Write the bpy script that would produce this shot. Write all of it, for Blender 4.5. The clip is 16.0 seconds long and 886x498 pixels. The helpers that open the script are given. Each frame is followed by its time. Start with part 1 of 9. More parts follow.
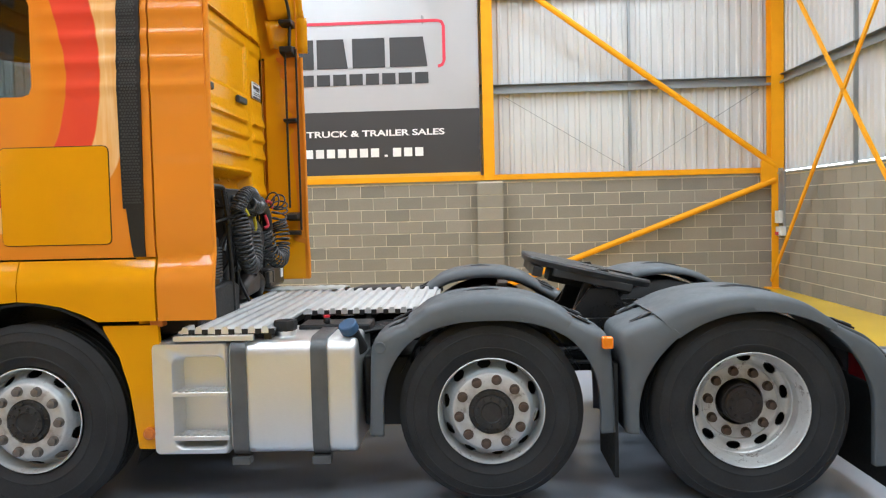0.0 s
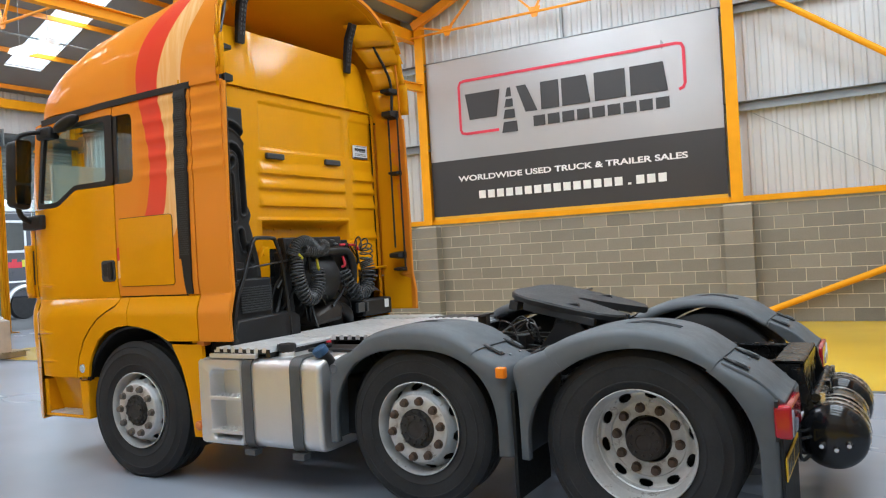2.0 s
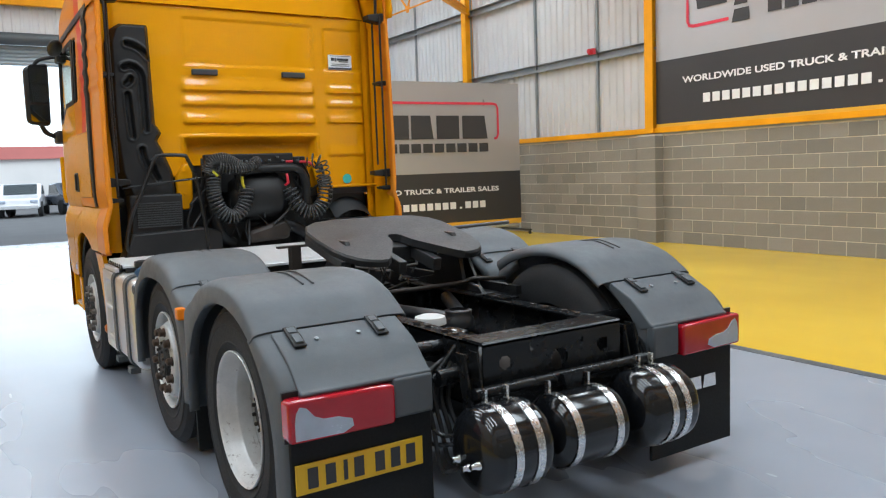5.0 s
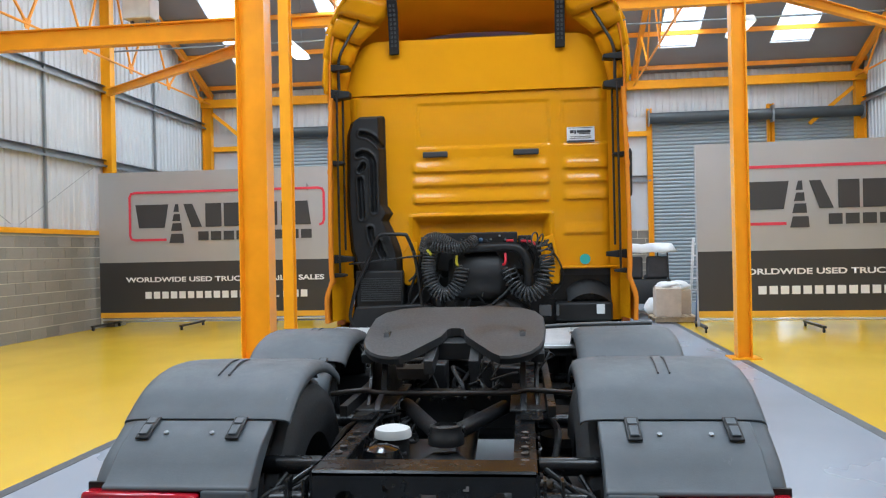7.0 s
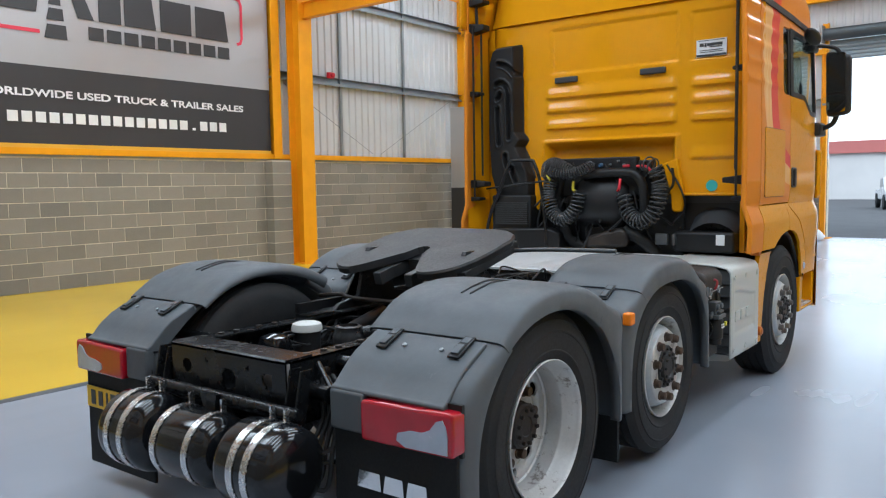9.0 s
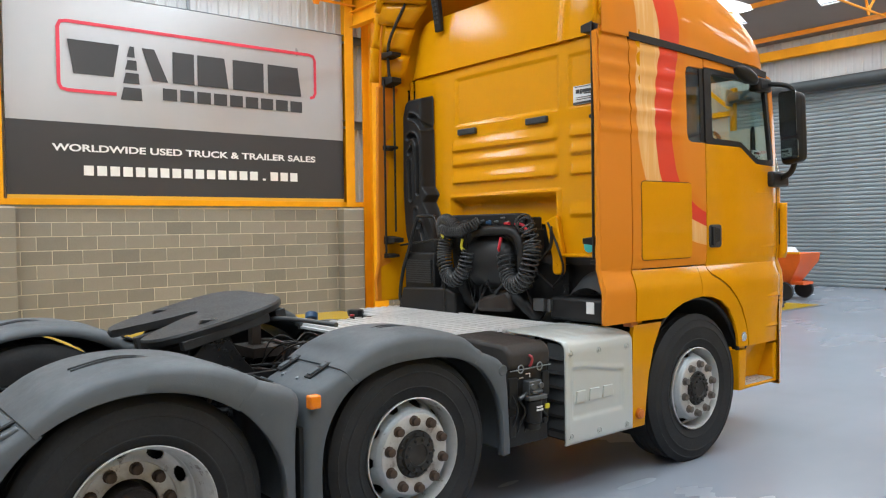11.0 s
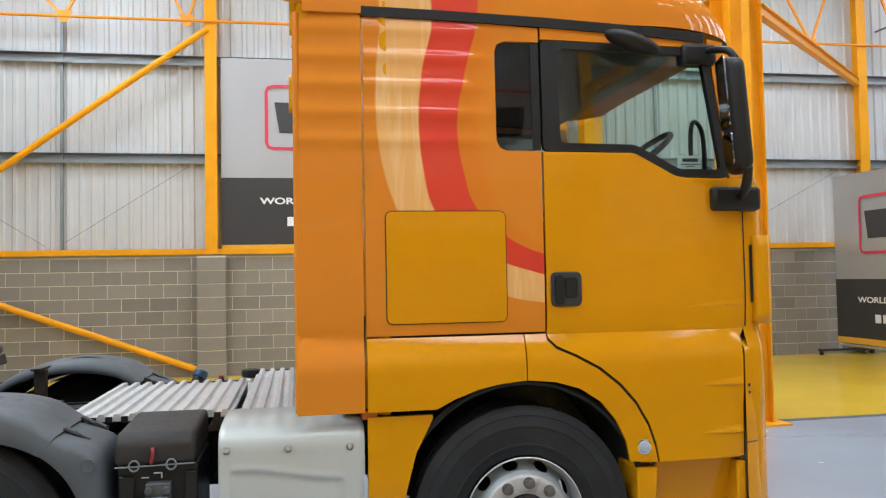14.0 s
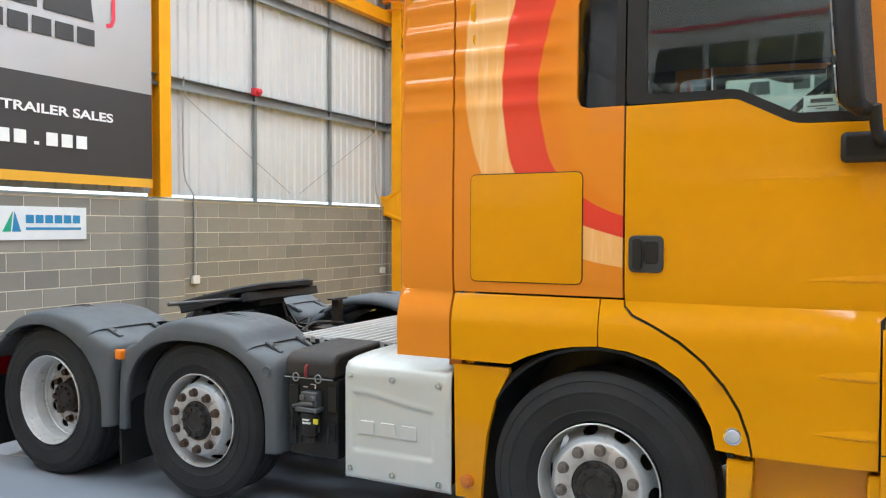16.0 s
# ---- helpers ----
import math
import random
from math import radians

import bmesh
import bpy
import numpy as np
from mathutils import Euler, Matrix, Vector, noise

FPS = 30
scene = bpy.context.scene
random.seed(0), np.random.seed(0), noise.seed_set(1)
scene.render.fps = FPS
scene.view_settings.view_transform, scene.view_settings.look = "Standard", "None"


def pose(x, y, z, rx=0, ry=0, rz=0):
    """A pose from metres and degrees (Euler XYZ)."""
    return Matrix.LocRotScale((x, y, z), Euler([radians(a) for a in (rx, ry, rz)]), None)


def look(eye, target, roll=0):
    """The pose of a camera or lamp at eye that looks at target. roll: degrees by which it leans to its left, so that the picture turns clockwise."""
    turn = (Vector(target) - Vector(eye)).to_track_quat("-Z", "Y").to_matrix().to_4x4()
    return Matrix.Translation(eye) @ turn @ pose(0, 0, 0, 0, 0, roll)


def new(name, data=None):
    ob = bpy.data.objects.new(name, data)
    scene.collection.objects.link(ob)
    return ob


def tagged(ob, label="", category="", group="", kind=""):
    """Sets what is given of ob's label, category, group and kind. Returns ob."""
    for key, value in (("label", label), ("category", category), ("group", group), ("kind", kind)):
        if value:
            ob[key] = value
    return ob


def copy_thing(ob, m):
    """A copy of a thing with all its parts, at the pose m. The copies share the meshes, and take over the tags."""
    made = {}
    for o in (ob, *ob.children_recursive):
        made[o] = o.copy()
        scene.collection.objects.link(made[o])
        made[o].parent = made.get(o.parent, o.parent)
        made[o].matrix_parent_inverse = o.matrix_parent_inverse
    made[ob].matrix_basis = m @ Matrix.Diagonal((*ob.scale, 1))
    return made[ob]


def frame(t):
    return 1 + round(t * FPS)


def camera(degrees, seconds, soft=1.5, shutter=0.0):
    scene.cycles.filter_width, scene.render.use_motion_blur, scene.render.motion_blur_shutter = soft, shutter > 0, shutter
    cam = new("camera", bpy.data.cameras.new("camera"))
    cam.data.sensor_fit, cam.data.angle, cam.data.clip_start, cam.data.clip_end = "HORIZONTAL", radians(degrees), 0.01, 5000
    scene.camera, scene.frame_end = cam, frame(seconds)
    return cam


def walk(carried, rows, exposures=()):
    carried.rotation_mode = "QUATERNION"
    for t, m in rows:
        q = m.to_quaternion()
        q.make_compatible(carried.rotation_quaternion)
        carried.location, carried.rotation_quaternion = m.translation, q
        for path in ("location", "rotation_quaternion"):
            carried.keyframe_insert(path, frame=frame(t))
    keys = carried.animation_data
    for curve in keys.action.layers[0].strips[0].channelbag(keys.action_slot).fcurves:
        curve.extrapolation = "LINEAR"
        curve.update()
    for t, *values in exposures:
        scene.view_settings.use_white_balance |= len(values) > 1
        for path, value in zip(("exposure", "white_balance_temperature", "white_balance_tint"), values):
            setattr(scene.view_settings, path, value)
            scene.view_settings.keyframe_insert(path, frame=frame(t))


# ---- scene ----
cam = camera(58.9, 16.0, soft=1.2)
PATH = [
    (0, (-5.174, 1.425, 1.553), (-3.177, 1.498, 1.454), -1.4),
    (0.5, (-5.267, 0.783, 1.569), (-3.302, 1.148, 1.52), -1.5),
    (1, (-5.261, 0.147, 1.573), (-3.358, 0.762, 1.566), -1.9),
    (1.5, (-5.289, -0.533, 1.579), (-3.467, 0.293, 1.588), -2.4),
    (2, (-5.107, -1.128, 1.563), (-3.365, -0.144, 1.563), -3.3),
    (2.5, (-4.858, -1.724, 1.564), (-3.196, -0.611, 1.556), -3.5),
    (3, (-4.453, -2.158, 1.554), (-2.876, -0.929, 1.552), -2.9),
    (3.5, (-3.98, -2.597, 1.54), (-2.512, -1.24, 1.505), -2.5),
    (3.7, (-3.765, -2.701, 1.529), (-2.346, -1.292, 1.476), -2.3),
    (5.8, (-1.157, -3.39, 1.543), (-0.464, -1.529, 1.306), -1.5),
    (6, (-0.907, -3.37, 1.534), (-0.35, -1.461, 1.319), -1.2),
    (6.5, (-0.288, -3.344, 1.573), (-0.113, -1.354, 1.486), -1.3),
    (7, (0.361, -3.352, 1.585), (0.156, -1.362, 1.588), -1.2),
    (7.5, (1.028, -3.335, 1.569), (0.491, -1.408, 1.568), -1.2),
    (8, (1.658, -3.279, 1.544), (0.833, -1.458, 1.475), -1.0),
    (8.2, (1.883, -3.204, 1.52), (0.961, -1.432, 1.423), -0.8),
    (10.3, (3.822, -1.725, 1.588), (2.377, -0.348, 1.46), -1.3),
    (10.5, (3.913, -1.517, 1.605), (2.442, -0.167, 1.495), -1.1),
    (11, (4.238, -0.983, 1.62), (2.692, 0.286, 1.568), -0.8),
    (11.5, (4.388, -0.391, 1.616), (2.775, 0.792, 1.622), -0.3),
    (12, (4.513, 0.247, 1.609), (2.832, 1.33, 1.642), -0.2),
    (12.5, (4.6, 0.868, 1.607), (2.846, 1.829, 1.635), -0.4),
    (13, (4.649, 1.497, 1.605), (2.813, 2.288, 1.639), -0.7),
    (13.5, (4.692, 2.135, 1.589), (2.777, 2.709, 1.641), -0.8),
    (14, (4.67, 2.757, 1.601), (2.705, 3.123, 1.676), -1.0),
    (14.5, (4.615, 3.366, 1.593), (2.618, 3.457, 1.662), -0.9),
    (15, (4.475, 3.835, 1.636), (2.495, 3.553, 1.607), -0.4),
    (15.5, (4.425, 4.343, 1.639), (2.546, 3.664, 1.561), 0.6),
    (16, (4.586, 4.765, 1.653), (2.813, 3.84, 1.599), 0.1),
]
walk(cam, [(t, look(eye, target, roll)) for t, eye, target, roll in PATH], exposures=[(0, 0.1, 5780, 4), (1.2, -0.06, 5780, 4), (3.5, -0.2, 5700, 4), (6, -0.1, 5950, 4), (6.5, -0.09, 5700, 4), (7.5, -0.23, 5450, 4), (8, -0.32, 5480, 4), (10.5, -0.18, 5820, 4), (11.2, -0.12, 5930, 4), (12, -0.15, 5780, 4), (14.5, -0.2, 5750, 4), (16, 0.08, 5780, 4)])

# ---- world, sun, large lights ----
world = bpy.data.worlds.new("sky_world")
scene.world = world
world.use_nodes = True
wn, wl = world.node_tree.nodes, world.node_tree.links
sky = wn.new("ShaderNodeTexSky")
sky.sky_type, sky.sun_disc = "NISHITA", False
sky.sun_elevation, sky.sun_rotation = radians(42), radians(150)
wn["Background"].inputs["Strength"].default_value = 0.3
cloud = wn.new("ShaderNodeMix")
cloud.data_type = "RGBA"
cloud.inputs[0].default_value = 0.75
cloud.inputs[7].default_value = (7.0, 7.2, 7.5, 1)
wl.new(sky.outputs["Color"], cloud.inputs[6])
wl.new(cloud.outputs[2], wn["Background"].inputs["Color"])

sun = new("sun", bpy.data.lights.new("sun", "SUN"))
sun.data.energy, sun.data.angle, sun.data.color = 1.5, radians(25), (1.0, 0.97, 0.93)
sun.matrix_world = look((0, 0, 0), (-0.37, 0.64, -0.67))

# the hall stands 0.8 degrees off the truck's line
HALL = pose(0, 0, 0, 0, 0, -0.82)
XW, YS, YN = 9.45, -4.1, 19.4
EAVE, PITCH = 6.46, 0.42
FRAMES = (-3.95, 1.2, 7.45, 13.7, 19.2)


SPANS = ((-4.1, 7.7), (7.7, 19.4))


def roof_z(y):
    """Underside of the roof sheet: two spans with ridges across the hall."""
    a, b = SPANS[0] if y < 7.7 else SPANS[1]
    return EAVE + PITCH * ((b - a) / 2 - abs(y - (a + b) / 2))


def area_light(name, eye, target, w, h, power, color):
    lamp = new(name, bpy.data.lights.new(name, "AREA"))
    lamp.data.shape, lamp.data.size, lamp.data.size_y = "RECTANGLE", w, h
    lamp.data.energy, lamp.data.color = power, color
    lamp.matrix_world = HALL @ look(eye, target)
    return lamp


DAY = (0.96, 0.985, 1.0)
SKY_X = (-7.45, -4.5, -1.58, 1.35, 4.28, 7.2)
TILT = math.degrees(math.atan(PITCH))
for a, b in SPANS:
    for y, tilt in ((a + 2.65, TILT), (b - 2.65, -TILT)):
        for x in SKY_X:
            lamp = area_light("skylight_daylight", (0, 0, 1), (0, 0, 0), 1.0, 3.5, 150 if a < 0 else 118, DAY)
            lamp.matrix_world = HALL @ pose(x, y, roof_z(y) + 0.04, tilt, 0, 0)
area_light("doorway_daylight", (0, YN + 0.35, 2.6), (0, 0, 2.2), 3.7, 4.9, 62, DAY)


# ---- mesh helpers ----
def add_box(bm, x0, x1, y0, y1, z0, z1, m=None):
    vs = [bm.verts.new((x, y, z)) for x in (x0, x1) for y in (y0, y1) for z in (z0, z1)]
    if m is not None:
        for v in vs:
            v.co = m @ v.co
    for f in ((0, 1, 3, 2), (4, 6, 7, 5), (0, 4, 5, 1), (2, 3, 7, 6), (0, 2, 6, 4), (1, 5, 7, 3)):
        bm.faces.new([vs[i] for i in f])
    return vs


def add_beam(bm, p, q, w, h, up=(0, 0, 1)):
    p, q = Vector(p), Vector(q)
    d = q - p
    z = d.normalized()
    x = Vector(up).cross(z)
    if x.length < 1e-4:
        x = Vector((1, 0, 0)).cross(z)
    x.normalize()
    y = z.cross(x)
    m = Matrix((x, y, z)).transposed().to_4x4()
    m.translation = p
    return add_box(bm, -w / 2, w / 2, -h / 2, h / 2, 0, d.length, m)


def add_hbeam(bm, p, q, w, h, t=0.014, up=(0, 0, 1)):
    """A steel beam of H section from p to q: h along up, w across it."""
    p, q = Vector(p), Vector(q)
    z = (q - p).normalized()
    u = Vector(up)
    u = (u - z * u.dot(z)).normalized()
    add_beam(bm, p + u * (h - t) / 2, q + u * (h - t) / 2, w, t, u)
    add_beam(bm, p - u * (h - t) / 2, q - u * (h - t) / 2, w, t, u)
    add_beam(bm, p, q, t, h - 2 * t, u)


def add_tube(bm, pts, r, seg=8, caps=True):
    pts = [Vector(p) for p in pts]
    rings, ref = [], None
    for i, p in enumerate(pts):
        d = (pts[min(i + 1, len(pts) - 1)] - pts[max(i - 1, 0)]).normalized()
        if ref is None:
            ref = d.orthogonal().normalized()
        ref = (ref - d * ref.dot(d)).normalized()
        b = d.cross(ref)
        rings.append([bm.verts.new(p + (ref * math.cos(a) + b * math.sin(a)) * r) for a in (2 * math.pi * k / seg for k in range(seg))])
    for a, b in zip(rings, rings[1:]):
        for k in range(seg):
            bm.faces.new((a[k], a[(k + 1) % seg], b[(k + 1) % seg], b[k]))
    if caps:
        bm.faces.new(rings[0][::-1])
        bm.faces.new(rings[-1])


def smooth_path(pts, n=6):
    """Catmull-Rom points through pts."""
    pts = [Vector(p) for p in pts]
    out = []
    for i in range(len(pts) - 1):
        a, b, c, d = pts[max(i - 1, 0)], pts[i], pts[i + 1], pts[min(i + 2, len(pts) - 1)]
        for k in range(n):
            t = k / n
            out.append(0.5 * (2 * b + (c - a) * t + (2 * a - 5 * b + 4 * c - d) * t * t + (3 * b - a - 3 * c + d) * t ** 3))
    return out + [pts[-1]]


def add_lathe(bm, prof, seg=32, m=None, close=False):
    """Revolve (radius, along) points about the x axis."""
    rings = []
    for r, x in prof:
        rings.append([bm.verts.new((x, r * math.cos(a), r * math.sin(a))) for a in (2 * math.pi * k / seg for k in range(seg))])
    pairs = list(zip(rings, rings[1:])) + ([(rings[-1], rings[0])] if close else [])
    for a, b in pairs:
        for k in range(seg):
            bm.faces.new((a[k], b[k], b[(k + 1) % seg], a[(k + 1) % seg]))
    if not close:
        for ring, (r, _) in ((rings[0], prof[0]), (rings[-1], prof[-1])):
            if r > 1e-3:
                bm.faces.new(ring if ring is rings[0] else ring[::-1])
    if m is not None:
        for ring in rings:
            for v in ring:
                v.co = m @ v.co


def add_cyl(bm, p, q, r, seg=16):
    add_tube(bm, [p, q], r, seg)


def add_prism(bm, pts, a, b, axis="x"):
    """A polygon, given in the two other axes, drawn out along axis from a to b."""
    def place(u, v, w):
        return {"x": (w, u, v), "y": (u, w, v), "z": (u, v, w)}[axis]
    lo = [bm.verts.new(place(u, v, a)) for u, v in pts]
    hi = [bm.verts.new(place(u, v, b)) for u, v in pts]
    n = len(pts)
    bm.faces.new(lo[::-1])
    bm.faces.new(hi)
    for i in range(n):
        bm.faces.new((lo[i], lo[(i + 1) % n], hi[(i + 1) % n], hi[i]))


def add_grid(bm, us, vs, fn):
    rows = [[bm.verts.new(fn(u, v)) for u in us] for v in vs]
    for a, b in zip(rows, rows[1:]):
        for i in range(len(us) - 1):
            bm.faces.new((a[i], a[i + 1], b[i + 1], b[i]))
    return rows


def smooth01(t):
    t = min(1.0, max(0.0, t))
    return t * t * (3 - 2 * t)


def finish(name, bm, material, smooth=35, bevel=0.0, seg=2):
    bmesh.ops.recalc_face_normals(bm, faces=bm.faces)
    me = bpy.data.meshes.new(name)
    bm.to_mesh(me)
    bm.free()
    me.materials.append(material)
    if smooth:
        me.shade_smooth()
        me.set_sharp_from_angle(angle=radians(smooth))
    ob = new(name, me)
    if bevel:
        mod = ob.modifiers.new("bevel", "BEVEL")
        mod.width, mod.segments, mod.limit_method, mod.angle_limit = bevel, seg, "ANGLE", radians(40)
    return ob


def part(name, bm, material, parent, label="", smooth=35, bevel=0.0, seg=2):
    ob = finish(name, bm, material, smooth, bevel, seg)
    ob.parent = parent
    return tagged(ob, label)


def thing(name, label, category, group="", m=None):
    ob = tagged(new(name), label, category, group)
    ob.empty_display_size = 0.1
    if m is not None:
        ob.matrix_basis = m
    return ob


def structure(name, bm, material, label="", smooth=0, bevel=0.0):
    ob = finish(name, bm, material, smooth, bevel)
    ob.matrix_basis = HALL
    return tagged(ob, label, kind="structure")


def lin(h):
    """Linear colour from a hex value."""
    c = [int(h[i:i + 2], 16) / 255 for i in (0, 2, 4)]
    return tuple(v / 12.92 if v < 0.04045 else ((v + 0.055) / 1.055) ** 2.4 for v in c)


# ---- materials ----
class Nodes:
    def __init__(self, name):
        self.mat = bpy.data.materials.new(name)
        self.mat.use_nodes = True
        self.n, self.l = self.mat.node_tree.nodes, self.mat.node_tree.links
        self.bsdf = self.n["Principled BSDF"]
        self.coord = self.n.new("ShaderNodeTexCoord")

    def put(self, **kw):
        for k, v in kw.items():
            sock = self.bsdf.inputs[k.replace("_", " ")]
            if isinstance(v, bpy.types.NodeSocket):
                self.l.new(v, sock)
            else:
                sock.default_value = (*v, 1) if isinstance(v, tuple) and len(v) == 3 else v
        return self

    def noise(self, scale, detail=4, rough=0.55, source="Object", stretch=(1, 1, 1)):
        mp = self.n.new("ShaderNodeMapping")
        mp.inputs["Scale"].default_value = stretch
        self.l.new(self.coord.outputs[source], mp.inputs["Vector"])
        t = self.n.new("ShaderNodeTexNoise")
        t.inputs["Scale"].default_value, t.inputs["Detail"].default_value, t.inputs["Roughness"].default_value = scale, detail, rough
        self.l.new(mp.outputs["Vector"], t.inputs["Vector"])
        return t.outputs["Fac"]

    def ramp(self, fac, *stops):
        r = self.n.new("ShaderNodeValToRGB")
        els = r.color_ramp.elements
        while len(els) < len(stops):
            els.new(0.5)
        for e, (p, c) in zip(els, stops):
            e.position = p
            e.color = (*c, 1) if isinstance(c, tuple) else (c, c, c, 1)
        self.l.new(fac, r.inputs["Fac"])
        return r.outputs["Color"]

    def mix(self, fac, a, b, mode="MIX"):
        m = self.n.new("ShaderNodeMix")
        m.data_type, m.blend_type = "RGBA", mode
        for s, v in ((m.inputs[0], fac), (m.inputs[6], a), (m.inputs[7], b)):
            if isinstance(v, bpy.types.NodeSocket):
                self.l.new(v, s)
            else:
                s.default_value = (*v, 1) if isinstance(v, tuple) else v
        return m.outputs[2]

    def math(self, op, a, b=0.0, c=0.0):
        m = self.n.new("ShaderNodeMath")
        m.operation = op
        for s, v in zip(m.inputs, (a, b, c)):
            if isinstance(v, bpy.types.NodeSocket):
                self.l.new(v, s)
            else:
                s.default_value = v
        return m.outputs[0]

    def xyz(self, source="Object"):
        s = self.n.new("ShaderNodeSeparateXYZ")
        self.l.new(self.coord.outputs[source], s.inputs[0])
        return s.outputs

    def bump(self, height, strength=0.2, distance=0.01):
        b = self.n.new("ShaderNodeBump")
        b.inputs["Strength"].default_value, b.inputs["Distance"].default_value = strength, distance
        self.l.new(height, b.inputs["Height"])
        self.l.new(b.outputs["Normal"], self.bsdf.inputs["Normal"])
        return self

    def random(self):
        return self.n.new("ShaderNodeObjectInfo").outputs["Random"]


def plain(name, color, rough=0.5, metal=0.0, vary=0.12, scale=6.0, bump=0.05, fine=90.0, spread=0.15, coat=0.0, gloss=0.5):
    m = Nodes(name)
    big, small = m.noise(scale, 5), m.noise(fine, 3)
    dark, light = tuple(c * (1 - vary) for c in color), tuple(min(1, c * (1 + vary)) for c in color)
    m.put(Base_Color=m.ramp(big, (0.3, dark), (0.7, light)), Metallic=metal, Specular_IOR_Level=gloss, Coat_Weight=coat, Coat_Roughness=0.05)
    m.put(Roughness=m.ramp(m.mix(0.5, big, small), (0.3, max(0.02, rough - spread)), (0.7, min(1, rough + spread))))
    if bump:
        m.bump(small, bump, 0.004)
    return m.mat


def wall_block_material():
    m = Nodes("concrete_block")
    n1, n2 = m.noise(3.0, 6, 0.7), m.noise(120, 4, 0.7)
    base = m.ramp(m.random(), (0.0, (0.175, 0.158, 0.133)), (0.12, (0.23, 0.207, 0.172)), (0.5, (0.272, 0.246, 0.203)), (0.88, (0.31, 0.281, 0.232)), (1.0, (0.37, 0.336, 0.28)))
    col = m.mix(0.35, base, m.ramp(n1, (0.3, (0.165, 0.15, 0.128)), (0.75, (0.30, 0.277, 0.235))))
    m.put(Base_Color=m.mix(0.22, col, m.ramp(n2, (0.35, 0.08), (0.7, 0.42))), Roughness=0.94, Specular_IOR_Level=0.2)
    return m.bump(n2, 0.5, 0.006).mat


def block_rest_material():
    m = Nodes("concrete_block_joined")
    geo = m.n.new("ShaderNodeNewGeometry")
    n1, n2 = m.noise(3.0, 6, 0.7), m.noise(120, 4, 0.7)
    base = m.ramp(geo.outputs["Random Per Island"], (0.0, (0.175, 0.158, 0.133)), (0.12, (0.23, 0.207, 0.172)), (0.5, (0.272, 0.246, 0.203)), (0.88, (0.31, 0.281, 0.232)), (1.0, (0.37, 0.336, 0.28)))
    col = m.mix(0.35, base, m.ramp(n1, (0.3, (0.165, 0.15, 0.128)), (0.75, (0.30, 0.277, 0.235))))
    m.put(Base_Color=m.mix(0.22, col, m.ramp(n2, (0.35, 0.08), (0.7, 0.42))), Roughness=0.94, Specular_IOR_Level=0.2)
    return m.bump(n2, 0.5, 0.006).mat


def floor_material(name, a, b, rough, stain):
    m = Nodes(name)
    n1, n2, n3 = m.noise(0.35, 3, 0.5), m.noise(3.0, 3, 0.5), m.noise(60, 3)
    col = m.mix(0.15, m.ramp(n1, (0.25, a), (0.75, b)), m.ramp(n2, (0.2, a), (0.8, b)))
    streak = m.noise(0.9, 3, 0.5, stretch=(2.0, 0.3, 1))
    col = m.mix(m.ramp(streak, (0.52, 0.0), (0.85, 0.25)), col, stain)
    m.put(Base_Color=col, Roughness=m.ramp(m.mix(0.35, n1, streak), (0.3, rough - 0.06), (0.7, rough + 0.07)))
    return m.bump(n3, 0.02, 0.003).mat


M_YELLOW_STEEL = plain("yellow_steel_paint", (0.82, 0.355, 0.002), 0.45, 0, 0.07, 2.5, 0.05, gloss=0.22)
M_CLAD = plain("white_wall_sheet", (0.555, 0.56, 0.565), 0.5, 0, 0.05, 1.2, 0.03)
M_ROOF = plain("grey_roof_sheet", (0.25, 0.25, 0.26), 0.7, 0, 0.08, 0.8)
M_GIRT = plain("galvanised_steel", (0.28, 0.30, 0.31), 0.5, 0.6, 0.15, 3.0)
M_BLOCK = wall_block_material()
M_BLOCK_REST = block_rest_material()
M_MORTAR = plain("mortar", (0.62, 0.565, 0.45), 0.95, 0, 0.15, 4.0, 0.3)
M_GREY_FLOOR = floor_material("grey_painted_concrete", (0.265, 0.29, 0.34), (0.335, 0.365, 0.425), 0.25, (0.21, 0.22, 0.24))
M_YELLOW_FLOOR = floor_material("yellow_painted_concrete", lin("d6ad22"), lin("e2bc34"), 0.2, lin("c4a030"))
M_EDGE_LINE = plain("dark_floor_line", (0.09, 0.095, 0.1), 0.5, 0, 0.2, 3.0)
M_SHUTTER = plain("grey_shutter_steel", (0.30, 0.34, 0.36), 0.5, 0.3, 0.08, 1.5)
def banner_sheet(name, color, rough, metal):
    m = Nodes(name)
    n1, n2, n3 = m.noise(0.6, 4), m.noise(1.1, 4, 0.55, stretch=(1, 1, 0.35)), m.noise(220, 2)
    m.put(Base_Color=m.ramp(n1, (0.3, tuple(c * 0.92 for c in color)), (0.7, color)), Metallic=metal)
    m.put(Roughness=m.ramp(n2, (0.3, rough - 0.06), (0.7, rough + 0.08)))
    return m.bump(m.mix(0.06, n2, n3), 0.25, 0.05).mat


